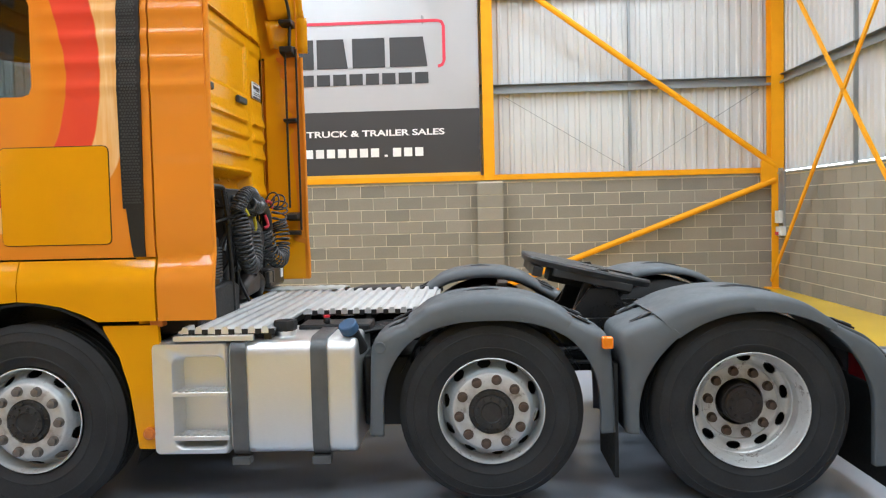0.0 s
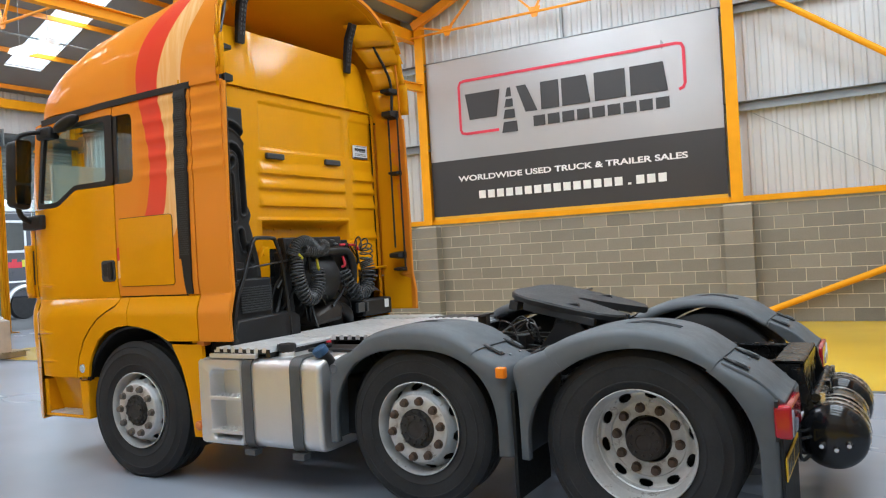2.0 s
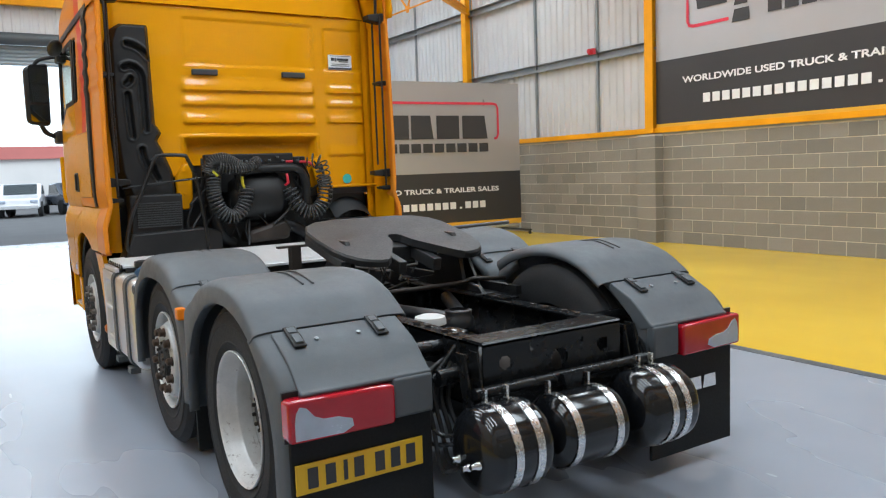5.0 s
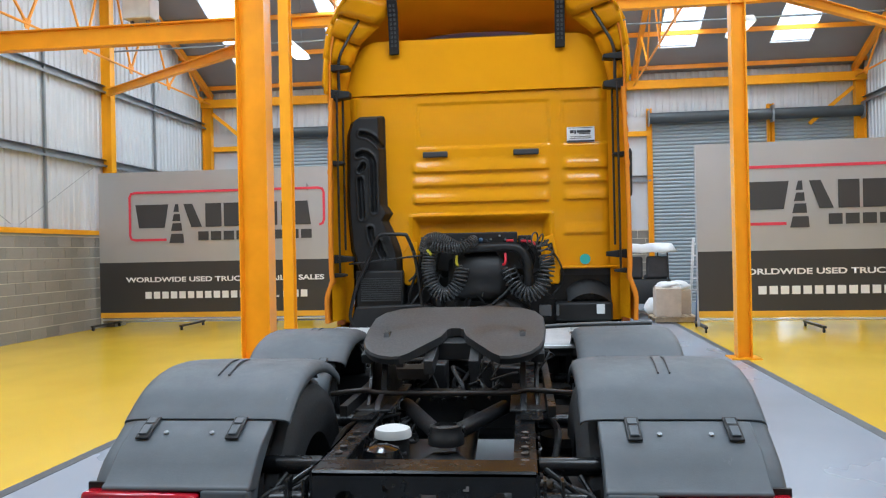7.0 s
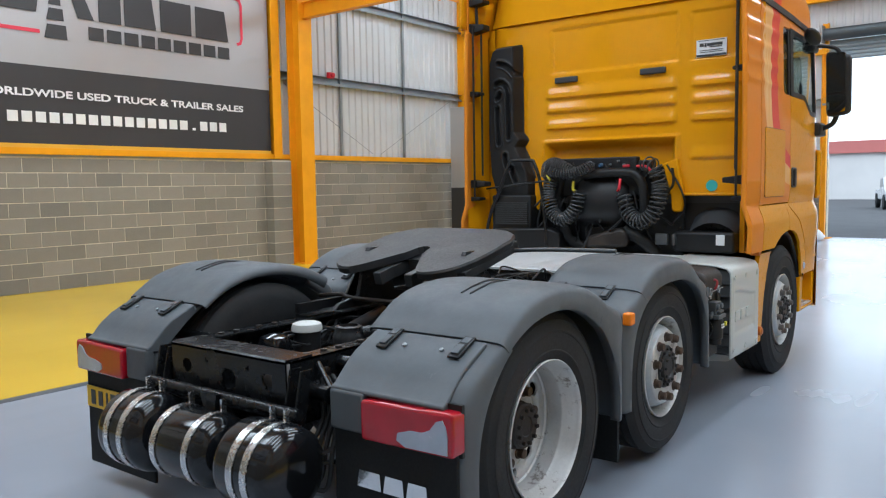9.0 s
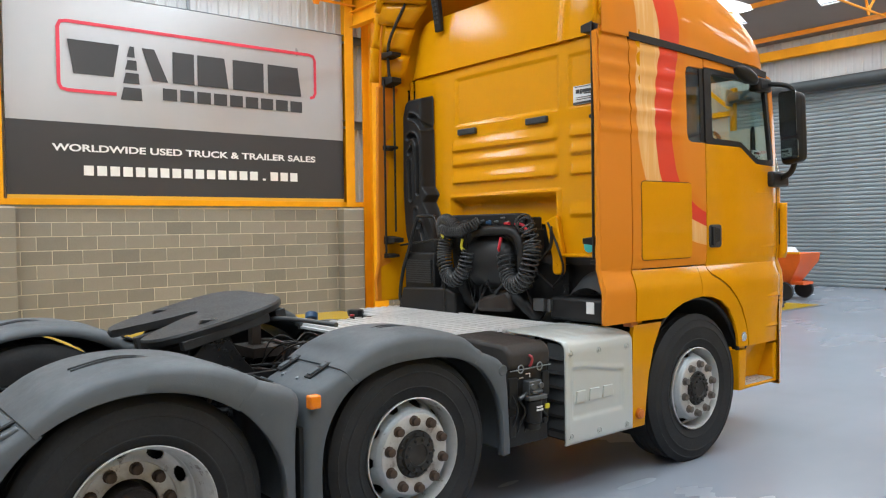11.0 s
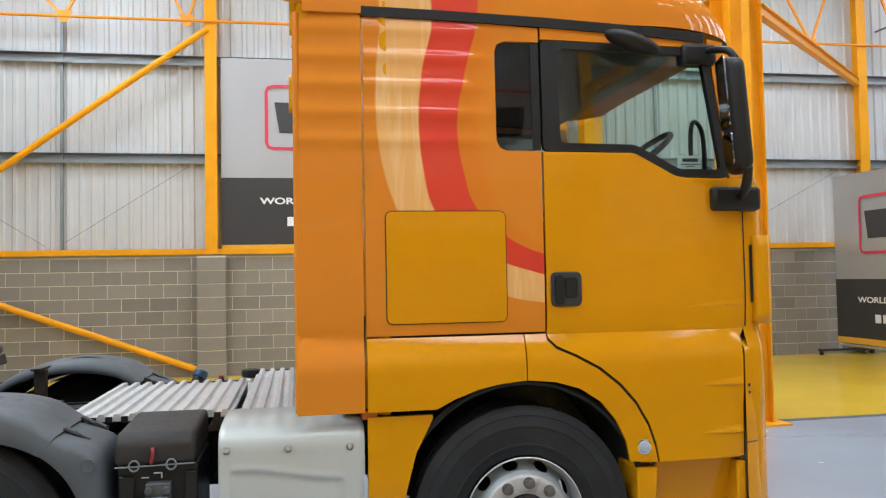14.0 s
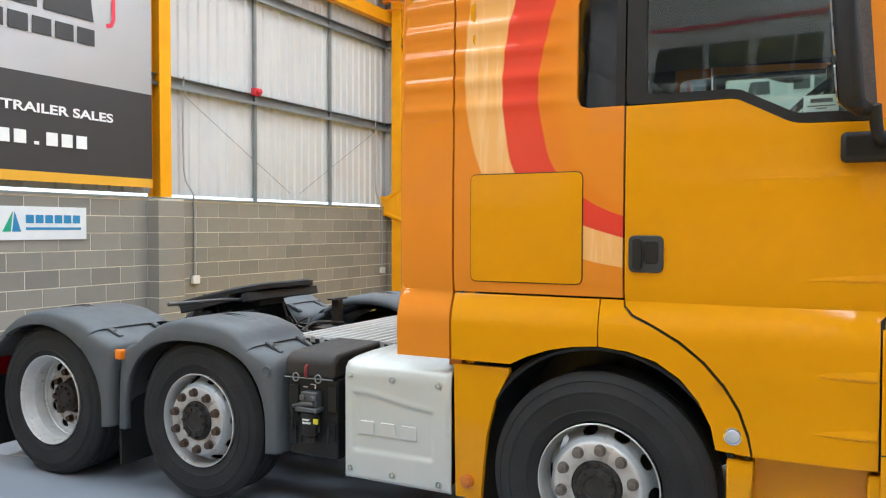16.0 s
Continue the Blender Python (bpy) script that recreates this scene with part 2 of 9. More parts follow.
M_SILVER_SHEET = banner_sheet("silver_banner_sheet", (0.465, 0.465, 0.475), 0.32, 0.4)
M_DARK_SHEET = banner_sheet("charcoal_banner_sheet", (0.040, 0.039, 0.041), 0.42, 0.0)
M_RED_PRINT = plain("red_print", lin("d2384e"), 0.5, 0, 0.05)
M_DARK_PRINT = plain("charcoal_print", (0.04, 0.04, 0.043), 0.5, 0, 0.05)
M_WHITE_PRINT = plain("white_print", (0.8, 0.8, 0.8), 0.5, 0, 0.05)
M_BLACK_STEEL = plain("black_chassis_paint", (0.012, 0.012, 0.013), 0.35, 0.0, 0.3, 5.0, 0.08)
M_WHITE_PAINT = plain("white_paint", (0.75, 0.75, 0.74), 0.5)

# ---- floor and ground ----
def slab(name, x0, x1, y0, y1, top, material, label, depth=0.2):
    bm = bmesh.new()
    add_box(bm, x0, x1, y0, y1, top - depth, top)
    return structure(name, bm, material, label)


LANE = 3.15
slab("floor", -XW - 0.3, XW + 0.3, YS - 0.3, YN + 0.3, 0.0, M_GREY_FLOOR, "grey painted concrete workshop floor with dark tyre marks")
for i, sx in enumerate((-1, 1)):
    x0, x1 = sorted((sx * (LANE + 0.1), sx * (XW - 0.1)))
    slab("floor_bay_%d" % (i + 1), x0, x1, YS + 0.1, 14.6, 0.004, M_YELLOW_FLOOR, "glossy yellow painted concrete floor of a display bay", 0.02)
    x0, x1 = sorted((sx * LANE, sx * (LANE + 0.1)))
    slab("trim_line_%d" % (i + 1), x0, x1, YS + 0.1, 14.6, 0.004, M_EDGE_LINE, "dark grey line painted along the yellow floor", 0.02)
M_YARD = plain("asphalt_yard", (0.09, 0.09, 0.09), 0.9, 0, 0.2, 1.0, 0.3)
bm = bmesh.new()
add_box(bm, -300, 300, YN + 0.3, 500, -0.3, -0.02)
add_box(bm, -300, 300, -300, YS - 0.3, -0.3, -0.02)
structure("ground", bm, M_YARD, "grey asphalt yard outside the hall")

# ---- block walls, low part ----
BLOCK_TOP = 2.03
COURSE = BLOCK_TOP / 9
block_meshes = {}


def block_mesh(length, depth, material):
    key = (round(length, 3), round(depth, 3), material.name)
    if key not in block_meshes:
        bm = bmesh.new()
        l, h, c = length / 2 - 0.0055, COURSE / 2 - 0.0065, 0.003
        vs = []
        for y, k in ((-depth, 0), (-c, 0), (0, c)):
            vs.append([bm.verts.new((x, y, z)) for x, z in ((-l + k, -h + k), (l - k, -h + k), (l - k, h - k), (-l + k, h - k))])
        for a, b in zip(vs, vs[1:]):
            for i in range(4):
                bm.faces.new((a[i], a[(i + 1) % 4], b[(i + 1) % 4], b[i]))
        bm.faces.new(vs[-1])
        bmesh.ops.recalc_face_normals(bm, faces=bm.faces)
        me = bpy.data.meshes.new("block")
        bm.to_mesh(me)
        bm.free()
        me.materials.append(material)
        block_meshes[key] = me
    return block_meshes[key]


def block_wall(name, m, length, near, label, top=BLOCK_TOP):
    """A wall along its own x from 0 to length with its face at y = 0, towards +y. near: the stretch whose blocks stand singly."""
    core = bmesh.new()
    add_box(core, 0, length, -0.2, -0.005, 0, top + 0.02)
    wall = tagged(finish(name, core, M_MORTAR, 0), label, kind="structure")
    wall.matrix_basis = HALL @ m
    rest, rng, singles = bmesh.new(), random.Random(name), 0
    unit = 0.4525
    for row in range(round(top / COURSE)):
        x = -unit / 2 if row % 2 else 0.0
        while x < length - 0.02:
            a, b = max(x, 0), min(x + unit, length)
            x += unit
            if b - a < 0.05:
                continue
            c, z, out = (a + b) / 2, (row + 0.5) * COURSE, rng.uniform(-0.002, 0.002)
            if near[0] < c < near[1] and singles < 300:
                ob = new("block", block_mesh(b - a, 0.05, M_BLOCK))
                ob.parent, ob.location = wall, (c, out, z)
                singles += 1
            else:
                l, h = (b - a) / 2 - 0.0055, COURSE / 2 - 0.0065
                add_box(rest, c - l, c + l, -0.05, out, z - h, z + h)
    if len(rest.verts):
        tagged(part("block_rest", rest, M_BLOCK_REST, wall, smooth=0), kind="stuff")
    else:
        rest.free()
    return wall


PIER = 0.48


def block_pier(name, m):
    """A pier of blocks, one a course, in front of a wall."""
    core = bmesh.new()
    add_box(core, -PIER / 2 + 0.01, PIER / 2 - 0.01, 0.004, 0.209, 0, BLOCK_TOP + 0.02)
    pier = tagged(finish(name, core, M_MORTAR, 0), "grey concrete block pier built against the wall", kind="structure")
    pier.matrix_basis = HALL @ m
    for row in range(9):
        ob = new("block", block_mesh(PIER, 0.21, M_BLOCK))
        ob.parent, ob.location = pier, (0, 0.215, (row + 0.5) * COURSE)


# ---- upper walls: ribbed sheet, girts, rods ----
def clad_wall(name, m, length, joints, label, z0=BLOCK_TOP + 0.1, top=EAVE, top_fn=None):
    """Ribbed sheet along its own x, ribs towards +y, one panel between two joints."""
    wall = tagged(thing(name, label, ""), kind="structure")
    wall.matrix_basis = HALL @ m
    cuts = [0.0, *joints, length]
    pitch = 0.2
    for a, b in zip(cuts, cuts[1:]):
        bm = bmesh.new()
        pts, x = [], a
        while x < b - 1e-3:
            for dx, y in ((0, 0), (0.10, 0), (0.125, 0.028), (0.175, 0.028)):
                if x + dx < b:
                    pts.append((x + dx, y))
            x += pitch
        pts.append((b, 0))
        lo = [bm.verts.new((x, y, z0)) for x, y in pts]
        hi = [bm.verts.new((x, y, top if top_fn is None else top_fn(x))) for x, y in pts]
        lo2 = [bm.verts.new((x, y - 0.04, z0)) for x, y in pts]
        hi2 = [bm.verts.new((x, y - 0.04, top if top_fn is None else top_fn(x))) for x, y in pts]
        for i in range(len(pts) - 1):
            bm.faces.new((lo[i], lo[i + 1], hi[i + 1], hi[i]))
            bm.faces.new((hi2[i], hi2[i + 1], lo2[i + 1], lo2[i]))
        part("wall_panel", bm, M_CLAD, wall, smooth=0)
    return wall


def girt(name, m, a, b, z, mat=None, size=0.14):
    bm = bmesh.new()
    add_box(bm, a, b, 0.03, 0.035, z - size / 2, z + size / 2)
    add_box(bm, a, b, 0.035, 0.13, z + size / 2 - 0.005, z + size / 2)
    add_box(bm, a, b, 0.12, 0.125, z - size / 2 - 0.03, z - size / 2 + 0.02)
    add_box(bm, a, b, 0.035, 0.12, z - size / 2, z - size / 2 + 0.005)
    ob = finish(name, bm, mat or M_GIRT, 0)
    ob.matrix_basis = HALL @ m
    return tagged(ob, "grey galvanised steel wall rail", kind="structure")


WALL_W = pose(-XW + 0.0, YN, 0, 0, 0, -90)
WALL_E = pose(XW - 0.0, YS, 0, 0, 0, 90)
WALL_S = pose(-XW, YS, 0, 0, 0, 0)
WALL_N = pose(XW, YN, 0, 0, 0, 180)
SIDE_LEN = YN - YS
clad_wall("wall_east", WALL_E, SIDE_LEN, [2.72, 5.3, 8.4, 11.55, 13.16, 15.18, 17.8, 20.6], "white ribbed metal sheet gable wall", top_fn=lambda x: roof_z(YS + x))
clad_wall("wall_west", WALL_W, SIDE_LEN, [3.27, 5.7, 7.92, 10.0, 11.95, 15.1, 18.2, 20.65], "white ribbed metal sheet gable wall", top_fn=lambda x: roof_z(YN - x))


clad_wall("wall_south", WALL_S, 2 * XW, [2.0, 4.05, 6.05, 9.45, 12.9, 15.9], "white ribbed metal sheet wall under the eaves")
for wname, wm, wlen in (("east", WALL_E, SIDE_LEN), ("west", WALL_W, SIDE_LEN), ("south", WALL_S, 2 * XW)):
    for z in (3.75, 5.45):
        girt("wall_rail_" + wname, wm, 0, wlen, z)
    # steel channel along the top of the blocks
    bm = bmesh.new()
    add_box(bm, 0, wlen, -0.2, 0.17, BLOCK_TOP + 0.02, BLOCK_TOP + 0.05)
    sill = finish("trim_sill_" + wname, bm, M_GIRT, 0)
    sill.matrix_basis = HALL @ wm
    tagged(sill, "grey steel flashing on the block wall", kind="structure")
    if wname != "south":
        bm = bmesh.new()
        add_box(bm, 0, wlen, 0.06, 0.2, BLOCK_TOP + 0.05, BLOCK_TOP + 0.15)
        rail = finish("trim_rail_" + wname, bm, M_YELLOW_STEEL, 0, 0.004)
        rail.matrix_basis = HALL @ wm
        tagged(rail, "yellow painted steel rail above the block wall", kind="structure")

# rods on the sheet joints
for wm, joints in ((WALL_E, (2.72, 8.4, 13.16, 15.18, 17.8, 20.6)), (WALL_W, (20.65, 15.1, 10.0, 7.92, 3.27)), (WALL_S, (2.0, 4.05, 12.9, 15.9))):
    for x in joints:
        bm = bmesh.new()
        add_box(bm, x - 0.025, x + 0.025, 0.03, 0.08, BLOCK_TOP + 0.05, EAVE - 0.3)
        rod = finish("wall_rod", bm, M_GIRT, 0)
        rod.matrix_basis = HALL @ wm
        tagged(rod, "thin grey steel upright on the wall sheets", kind="structure")
# sag wires
for wm, x0, x1 in ((WALL_E, 0.4, 5.0), (WALL_E, 5.8, 11.2), (WALL_W, 18.6, 23.0), (WALL_W, 12.3, 17.8), (WALL_W, 6.2, 11.6), (WALL_S, 0.5, 5.6)):
    xm = (x0 + x1) / 2
    for xa in (x0, x1):
        bm = bmesh.new()
        add_tube(bm, [(xa, 0.07, 3.6), (xm + (xa - xm) * 0.05, 0.07, 2.25)], 0.006, 6)
        wire = finish("sag_wire", bm, M_GIRT, 40)
        wire.matrix_basis = HALL @ wm
        tagged(wire, "thin steel tie wire across the wall sheets", kind="structure")

# ---- roof ----
M_BAR = plain("truss_paint", lin("e8940f"), 0.45, 0, 0.1, 3.0)
ceil = bmesh.new()
cols = [-XW - 0.3]
for x in SKY_X:
    cols += [x - 0.5, x + 0.5]
cols.append(XW + 0.3)
for a, b in SPANS:
    mid = (a + b) / 2
    for e, d in ((a, 1), (b, -1)):
        lines = [e - (0.3 * d if e not in (7.7,) else 0), e + 1.05 * d, e + 4.25 * d, mid]
        for r, (y0, y1) in enumerate(zip(lines, lines[1:])):
            spans = list(zip(cols, cols[1:]))
            if r == 1:
                spans = spans[::2]
            else:
                spans = [(cols[0], cols[-1])]
            for x0, x1 in spans:
                vs = []
                for dz in (0.0, 0.06):
                    vs.append([ceil.verts.new((x, y, EAVE + PITCH * (y - e) * d + dz)) for x, y in ((x0, y0), (x1, y0), (x1, y1), (x0, y1))])
                lo, hi = vs
                ceil.faces.new(lo)
                ceil.faces.new(hi[::-1])
                for k in range(4):
                    ceil.faces.new((lo[k], hi[k], hi[(k + 1) % 4], lo[(k + 1) % 4]))
structure("ceiling", ceil, M_ROOF, "grey metal sheet roof seen from below with skylight openings")
for a, b in SPANS:
    for k in range(9):
        y = a + 0.35 + (b - a - 0.7) * k / 8
        bm = bmesh.new()
        add_beam(bm, (-XW, y, roof_z(y) - 0.07), (XW, y, roof_z(y) - 0.07), 0.05, 0.12)
        structure("purlin", bm, M_BAR, "long orange painted roof purlin")
CHORD = 6.08


def truss(x, a, b):
    """A light truss along the hall's length, with a tube for its bottom chord."""
    bm = bmesh.new()
    mid = (a + b) / 2
    for e in (a + 0.15, b - 0.15):
        add_beam(bm, (x, e, roof_z(e) - 0.22), (x, mid, roof_z(mid) - 0.22), 0.12, 0.17)
    add_tube(bm, [(x, a + 0.1, CHORD), (x, b - 0.1, CHORD)], 0.026, 8)
    n = 6
    for k in range(n):
        y = a + (b - a) * (k + 0.5) / n
        w = (b - a) / n / 2
        for d in (-1, 1):
            top = min(max(y + d * w, a + 0.2), b - 0.2)
            add_beam(bm, (x, y, CHORD), (x, top, roof_z(top) - 0.25), 0.04, 0.04)
        add_prism(bm, [(y - 0.13, CHORD + 0.1), (y + 0.13, CHORD + 0.1), (y + 0.05, CHORD - 0.1), (y - 0.05, CHORD - 0.1)], x - 0.009, x + 0.009)
    ob = structure("roof_truss", bm, M_BAR, "orange painted steel roof truss with a tube chord")
    ob["group"] = "roof trusses"


for x in (-XW + 0.3, -3.12, 3.25, XW - 0.3):
    for a, b in SPANS:
        truss(x, a, b)
# eaves and valley beams
for y, z in ((YN - 0.2, 6.1), (YS + 0.2, 5.95), (7.7, 6.15)):
    bm = bmesh.new()
    add_beam(bm, (-XW, y, z), (XW, y, z), 0.16, 0.24)
    structure("eaves_beam", bm, M_YELLOW_STEEL, "yellow painted steel eaves beam")
for sx in (-1, 1):
    bm = bmesh.new()
    add_beam(bm, (sx * 9.1, YN - 0.2, 5.8), (sx * 7.95, YN - 0.2, 4.85), 0.07, 0.1)
    structure("knee_brace", bm, M_YELLOW_STEEL, "yellow painted steel knee brace")
bm = bmesh.new()
add_tube(bm, [(-XW, 14.25, 6.46), (XW, 14.25, 6.46)], 0.022, 8)
structure("conduit_pipe", bm, M_GIRT, "thin grey conduit pipe across the hall", smooth=50)


def wall_column(x, y, w=0.2, d=0.3, z0=0.0, z1=EAVE - 0.2, label="yellow painted steel column", across="x"):
    bm = bmesh.new()
    up = (1, 0, 0) if across == "x" else (0, 1, 0)
    add_hbeam(bm, (x, y, z0), (x, y, z1), w, d, 0.016, up)
    if z0 == 0:
        add_box(bm, x - 0.2, x + 0.2, y - 0.2, y + 0.2, 0, 0.02)
    return structure("column", bm, M_YELLOW_STEEL, label)


for y in FRAMES[1:-1]:
    for sx in (-1, 1):
        wall_column(sx * (XW - 0.13), y, 0.2, 0.3, BLOCK_TOP + 0.05, roof_z(y) - 0.1, label="yellow painted steel column on the block wall")
for y in (YS + 0.16, YN - 0.16):
    for sx in (-1, 1):
        wall_column(sx * (XW - 0.17), y + (0.3 if sx < 0 and y < 0 else 0), 0.22, 0.26, 0, label="yellow painted steel corner column")
for x in (-3.35, 3.35):
    wall_column(x, YS + 0.13, 0.2, 0.26, BLOCK_TOP + 0.05, 5.9, "yellow painted steel wall post", "y")


def brace(name, p, q, r, label):
    bm = bmesh.new()
    add_tube(bm, [p, q], r, 12)
    structure(name, bm, M_YELLOW_STEEL, label, smooth=40)


for sx in (-1, 1):
    x = sx * (XW - 0.28)
    brace("brace", (x, YS + 0.2, 2.2), (x, 1.15, 5.95), 0.055, "yellow steel tube brace across the wall")
    brace("brace", (x, YS + 0.2, 1.95), (x, 1.0, 0.12), 0.055, "yellow steel tube brace down to the floor")
    bm = bmesh.new()
    add_box(bm, x - 0.03, x + 0.03, YS + 0.08, YS + 0.45, 1.9, 2.3)
    structure("brace_plate", bm, M_YELLOW_STEEL, "yellow painted steel joint plate")
for a, b in (((9.1, 0.15), (3.5, 6.1)), ((9.1, 6.1), (3.5, 0.15))):
    bm = bmesh.new()
    add_beam(bm, (a[0], YS + 0.3, a[1]), (b[0], YS + 0.3, b[1]), 0.07, 0.03, (0, 1, 0))
    structure("cross_brace", bm, M_YELLOW_STEEL, "yellow steel flat crossing the gable wall")

# lifting gantry inside the hall
add = wall_column
add(-3.593, 7.649, 0.30, 0.43, 0, 6.1, "thick yellow painted steel column on the yellow floor")
add(-3.099, 7.59, 0.15, 0.15, 0, 6.3, "slim yellow painted steel column by the floor line", "y")
add(3.25, 7.95, 0.20, 0.20, 0, 6.3, "slim yellow painted steel column by the floor line")
add(-9.05, 7.95, 0.34, 0.36, 0, 6.3, "thick yellow painted steel column in front of the block wall")
for p, q, w, h in (((-9.0, 7.95, 4.95), (-3.8, 7.95, 4.95), 0.16, 0.3), ((-9.0, 7.45, 5.75), (-3.8, 7.45, 5.75), 0.16, 0.3),
                   ((-3.1, 7.95, 5.0), (3.25, 7.95, 5.0), 0.12, 0.16), ((3.25, 7.95, 5.0), (9.25, 7.45, 5.0), 0.12, 0.16), ((-9.2, 13.6, 5.35), (-3.9, 8.2, 4.75), 0.1, 0.16), ((9.2, 13.6, 5.5), (3.3, 8.2, 5.3), 0.1, 0.16)):
    bm = bmesh.new()
    add_hbeam(bm, p, q, w, h, 0.014)
    structure("beam", bm, M_YELLOW_STEEL, "yellow painted steel beam between columns")


# ---- block walls and piers ----
block_wall("wall_west_base", WALL_W @ pose(0, 0.15, 0), SIDE_LEN, (11.0, 22.0), "grey concrete block wall with pale mortar")
block_wall("wall_east_base", WALL_E @ pose(0, 0.15, 0), SIDE_LEN, (2.0, 14.0), "grey concrete block wall with pale mortar")
block_wall("wall_south_base", WALL_S @ pose(0, 0.15, 0), 2 * XW, (0.0, 9.0), "grey concrete block wall with pale mortar")
for i, y in enumerate(FRAMES[1:-1]):
    block_pier("wall_pier_w%d" % i, pose(-XW + 0.15, y, 0, 0, 0, -90))
    block_pier("wall_pier_e%d" % i, pose(XW - 0.15, y, 0, 0, 0, 90))
block_pier("wall_pier_s0", pose(-3.35, YS + 0.15, 0))

# ---- north wall: shutter doorways ----
# the rolls' steel is darker than the slats: backlit shade put into its colour
M_ROLL = plain("shaded_shutter_roll", (0.07, 0.08, 0.085), 0.5, 0.3, 0.1, 2.0)
DOORS = ((-7.85, -3.75), (-1.85, 1.85), (3.75, 6.85), (7.05, 9.2))
DOOR_TOP = 5.15
edges = [-XW] + [v for d in DOORS for v in d] + [XW]
bm = bmesh.new()
nwall = thing("wall_north", "white ribbed sheet and block gable wall with doorways", "")
tagged(nwall, kind="structure")
nwall.matrix_basis = HALL
for a, b in zip(edges[::2], edges[1::2]):
    w = block_wall("wall_north_base", pose(b, YN, 0, 0, 0, 180), b - a, (-1, 99), "grey concrete block wall between doorways")
    bm = bmesh.new()
    add_box(bm, a, b, YN, YN + 0.12, BLOCK_TOP + 0.02, DOOR_TOP + 0.2)
    part("wall_panel", bm, M_CLAD, nwall, smooth=0)
clad_wall("wall_north_upper", WALL_N, 2 * XW, [3.0, 6.3, 9.45, 12.6, 15.9], "white ribbed metal sheet above the doorways", z0=DOOR_TOP + 0.1)
for i, (a, b) in enumerate(DOORS):
    for x in (a - 0.08, b + 0.08):
        wall_column(x, YN - 0.1, 0.14, 0.14, 0, DOOR_TOP + 0.3, "yellow painted steel door post")
    door = tagged(thing("door_%d" % (i + 1), "grey steel roller shutter door, rolled up" if i in (1, 3) else "grey steel roller shutter door, closed", "roller door"), kind="structure")
    door.matrix_basis = HALL
    bm = bmesh.new()
    add_lathe(bm, [(0, a - 0.1), (0.155, a - 0.1), (0.155, b + 0.1), (0, b + 0.1)], 20, pose(0, YN - 0.24, DOOR_TOP))
    part("shutter_roll", bm, M_ROLL, door, "dark steel shutter roll")
    for x in (a - 0.12, b + 0.1):
        bm = bmesh.new()
        add_box(bm, x, x + 0.02, YN - 0.45, YN - 0.05, DOOR_TOP - 0.22, DOOR_TOP + 0.22)
        part("roll_bracket", bm, M_GIRT, door, smooth=0)
    # the raised shutters hang just below their rolls
    z, slat = (0.0, 4.52, 0.0, 3.55)[i], None
    while z < DOOR_TOP - 0.15:
        if slat is None:
            bm = bmesh.new()
            prof = [(-0.005, 0), (-0.02, 0.012), (-0.028, 0.05), (-0.02, 0.088), (-0.005, 0.1), (0.01, 0.1), (0.01, 0)]
            add_prism(bm, prof, a, b)
            slat = part("slat", bm, M_SHUTTER, door, smooth=50)
            slat.location = (0, YN - 0.05, z)
        else:
            ob = slat.copy()
            scene.collection.objects.link(ob)
            ob.location = (0, YN - 0.05, z)
        z += 0.1
for a, b in ((-XW, -7.9), (-3.7, -1.9), (1.9, 3.7)):
    bm = bmesh.new()
    add_beam(bm, (a, YN - 0.1, 4.75), (b, YN - 0.1, 4.75), 0.1, 0.14)
    structure("beam", bm, M_YELLOW_STEEL, "yellow painted steel rail between door posts")
    girt("wall_rail_north", WALL_N, XW - b, XW - a, 3.5)

# ---- truck materials ----
def paint(name, color, vary=0.04, rough=0.28):
    m = Nodes(name)
    n1, n2 = m.noise(1.6, 5), m.noise(45, 4, 0.7)
    dust = m.ramp(m.noise(5, 6, 0.75), (0.6, 0.0), (0.9, 0.015))
    col = m.ramp(n1, (0.3, tuple(c * (1 - vary) for c in color)), (0.7, tuple(min(1, c * (1 + vary)) for c in color)))
    m.put(Base_Color=m.mix(dust, col, (0.32, 0.27, 0.2)), Roughness=m.ramp(n2, (0.3, rough - 0.05), (0.7, rough + 0.1)), Specular_IOR_Level=0.02, Coat_Weight=0.5, Coat_Roughness=0.09)
    return m.mat


CAB_YELLOW = (0.70, 0.305, 0.0)
M_CAB = paint("cab_yellow_paint", CAB_YELLOW)


def curve_of_z(m, z, pts):
    """A smooth y for each z, from (z, y) points."""
    fc = m.n.new("ShaderNodeFloatCurve")
    cv = fc.mapping.curves[0]
    zs = [p[0] for p in pts]
    lo, hi, y0, y1 = min(zs), max(zs), 2.5, 5.0
    pts = [((a - lo) / (hi - lo), (b - y0) / (y1 - y0)) for a, b in sorted(pts)]
    cv.points[0].location, cv.points[1].location = pts[0], pts[-1]
    for p in pts[1:-1]:
        cv.points.new(*p)
    fc.mapping.update()
    t = m.math("DIVIDE", m.math("SUBTRACT", z, lo), hi - lo)
    m.l.new(t, fc.inputs["Value"])
    return m.math("ADD", m.math("MULTIPLY", fc.outputs["Value"], y1 - y0), y0)


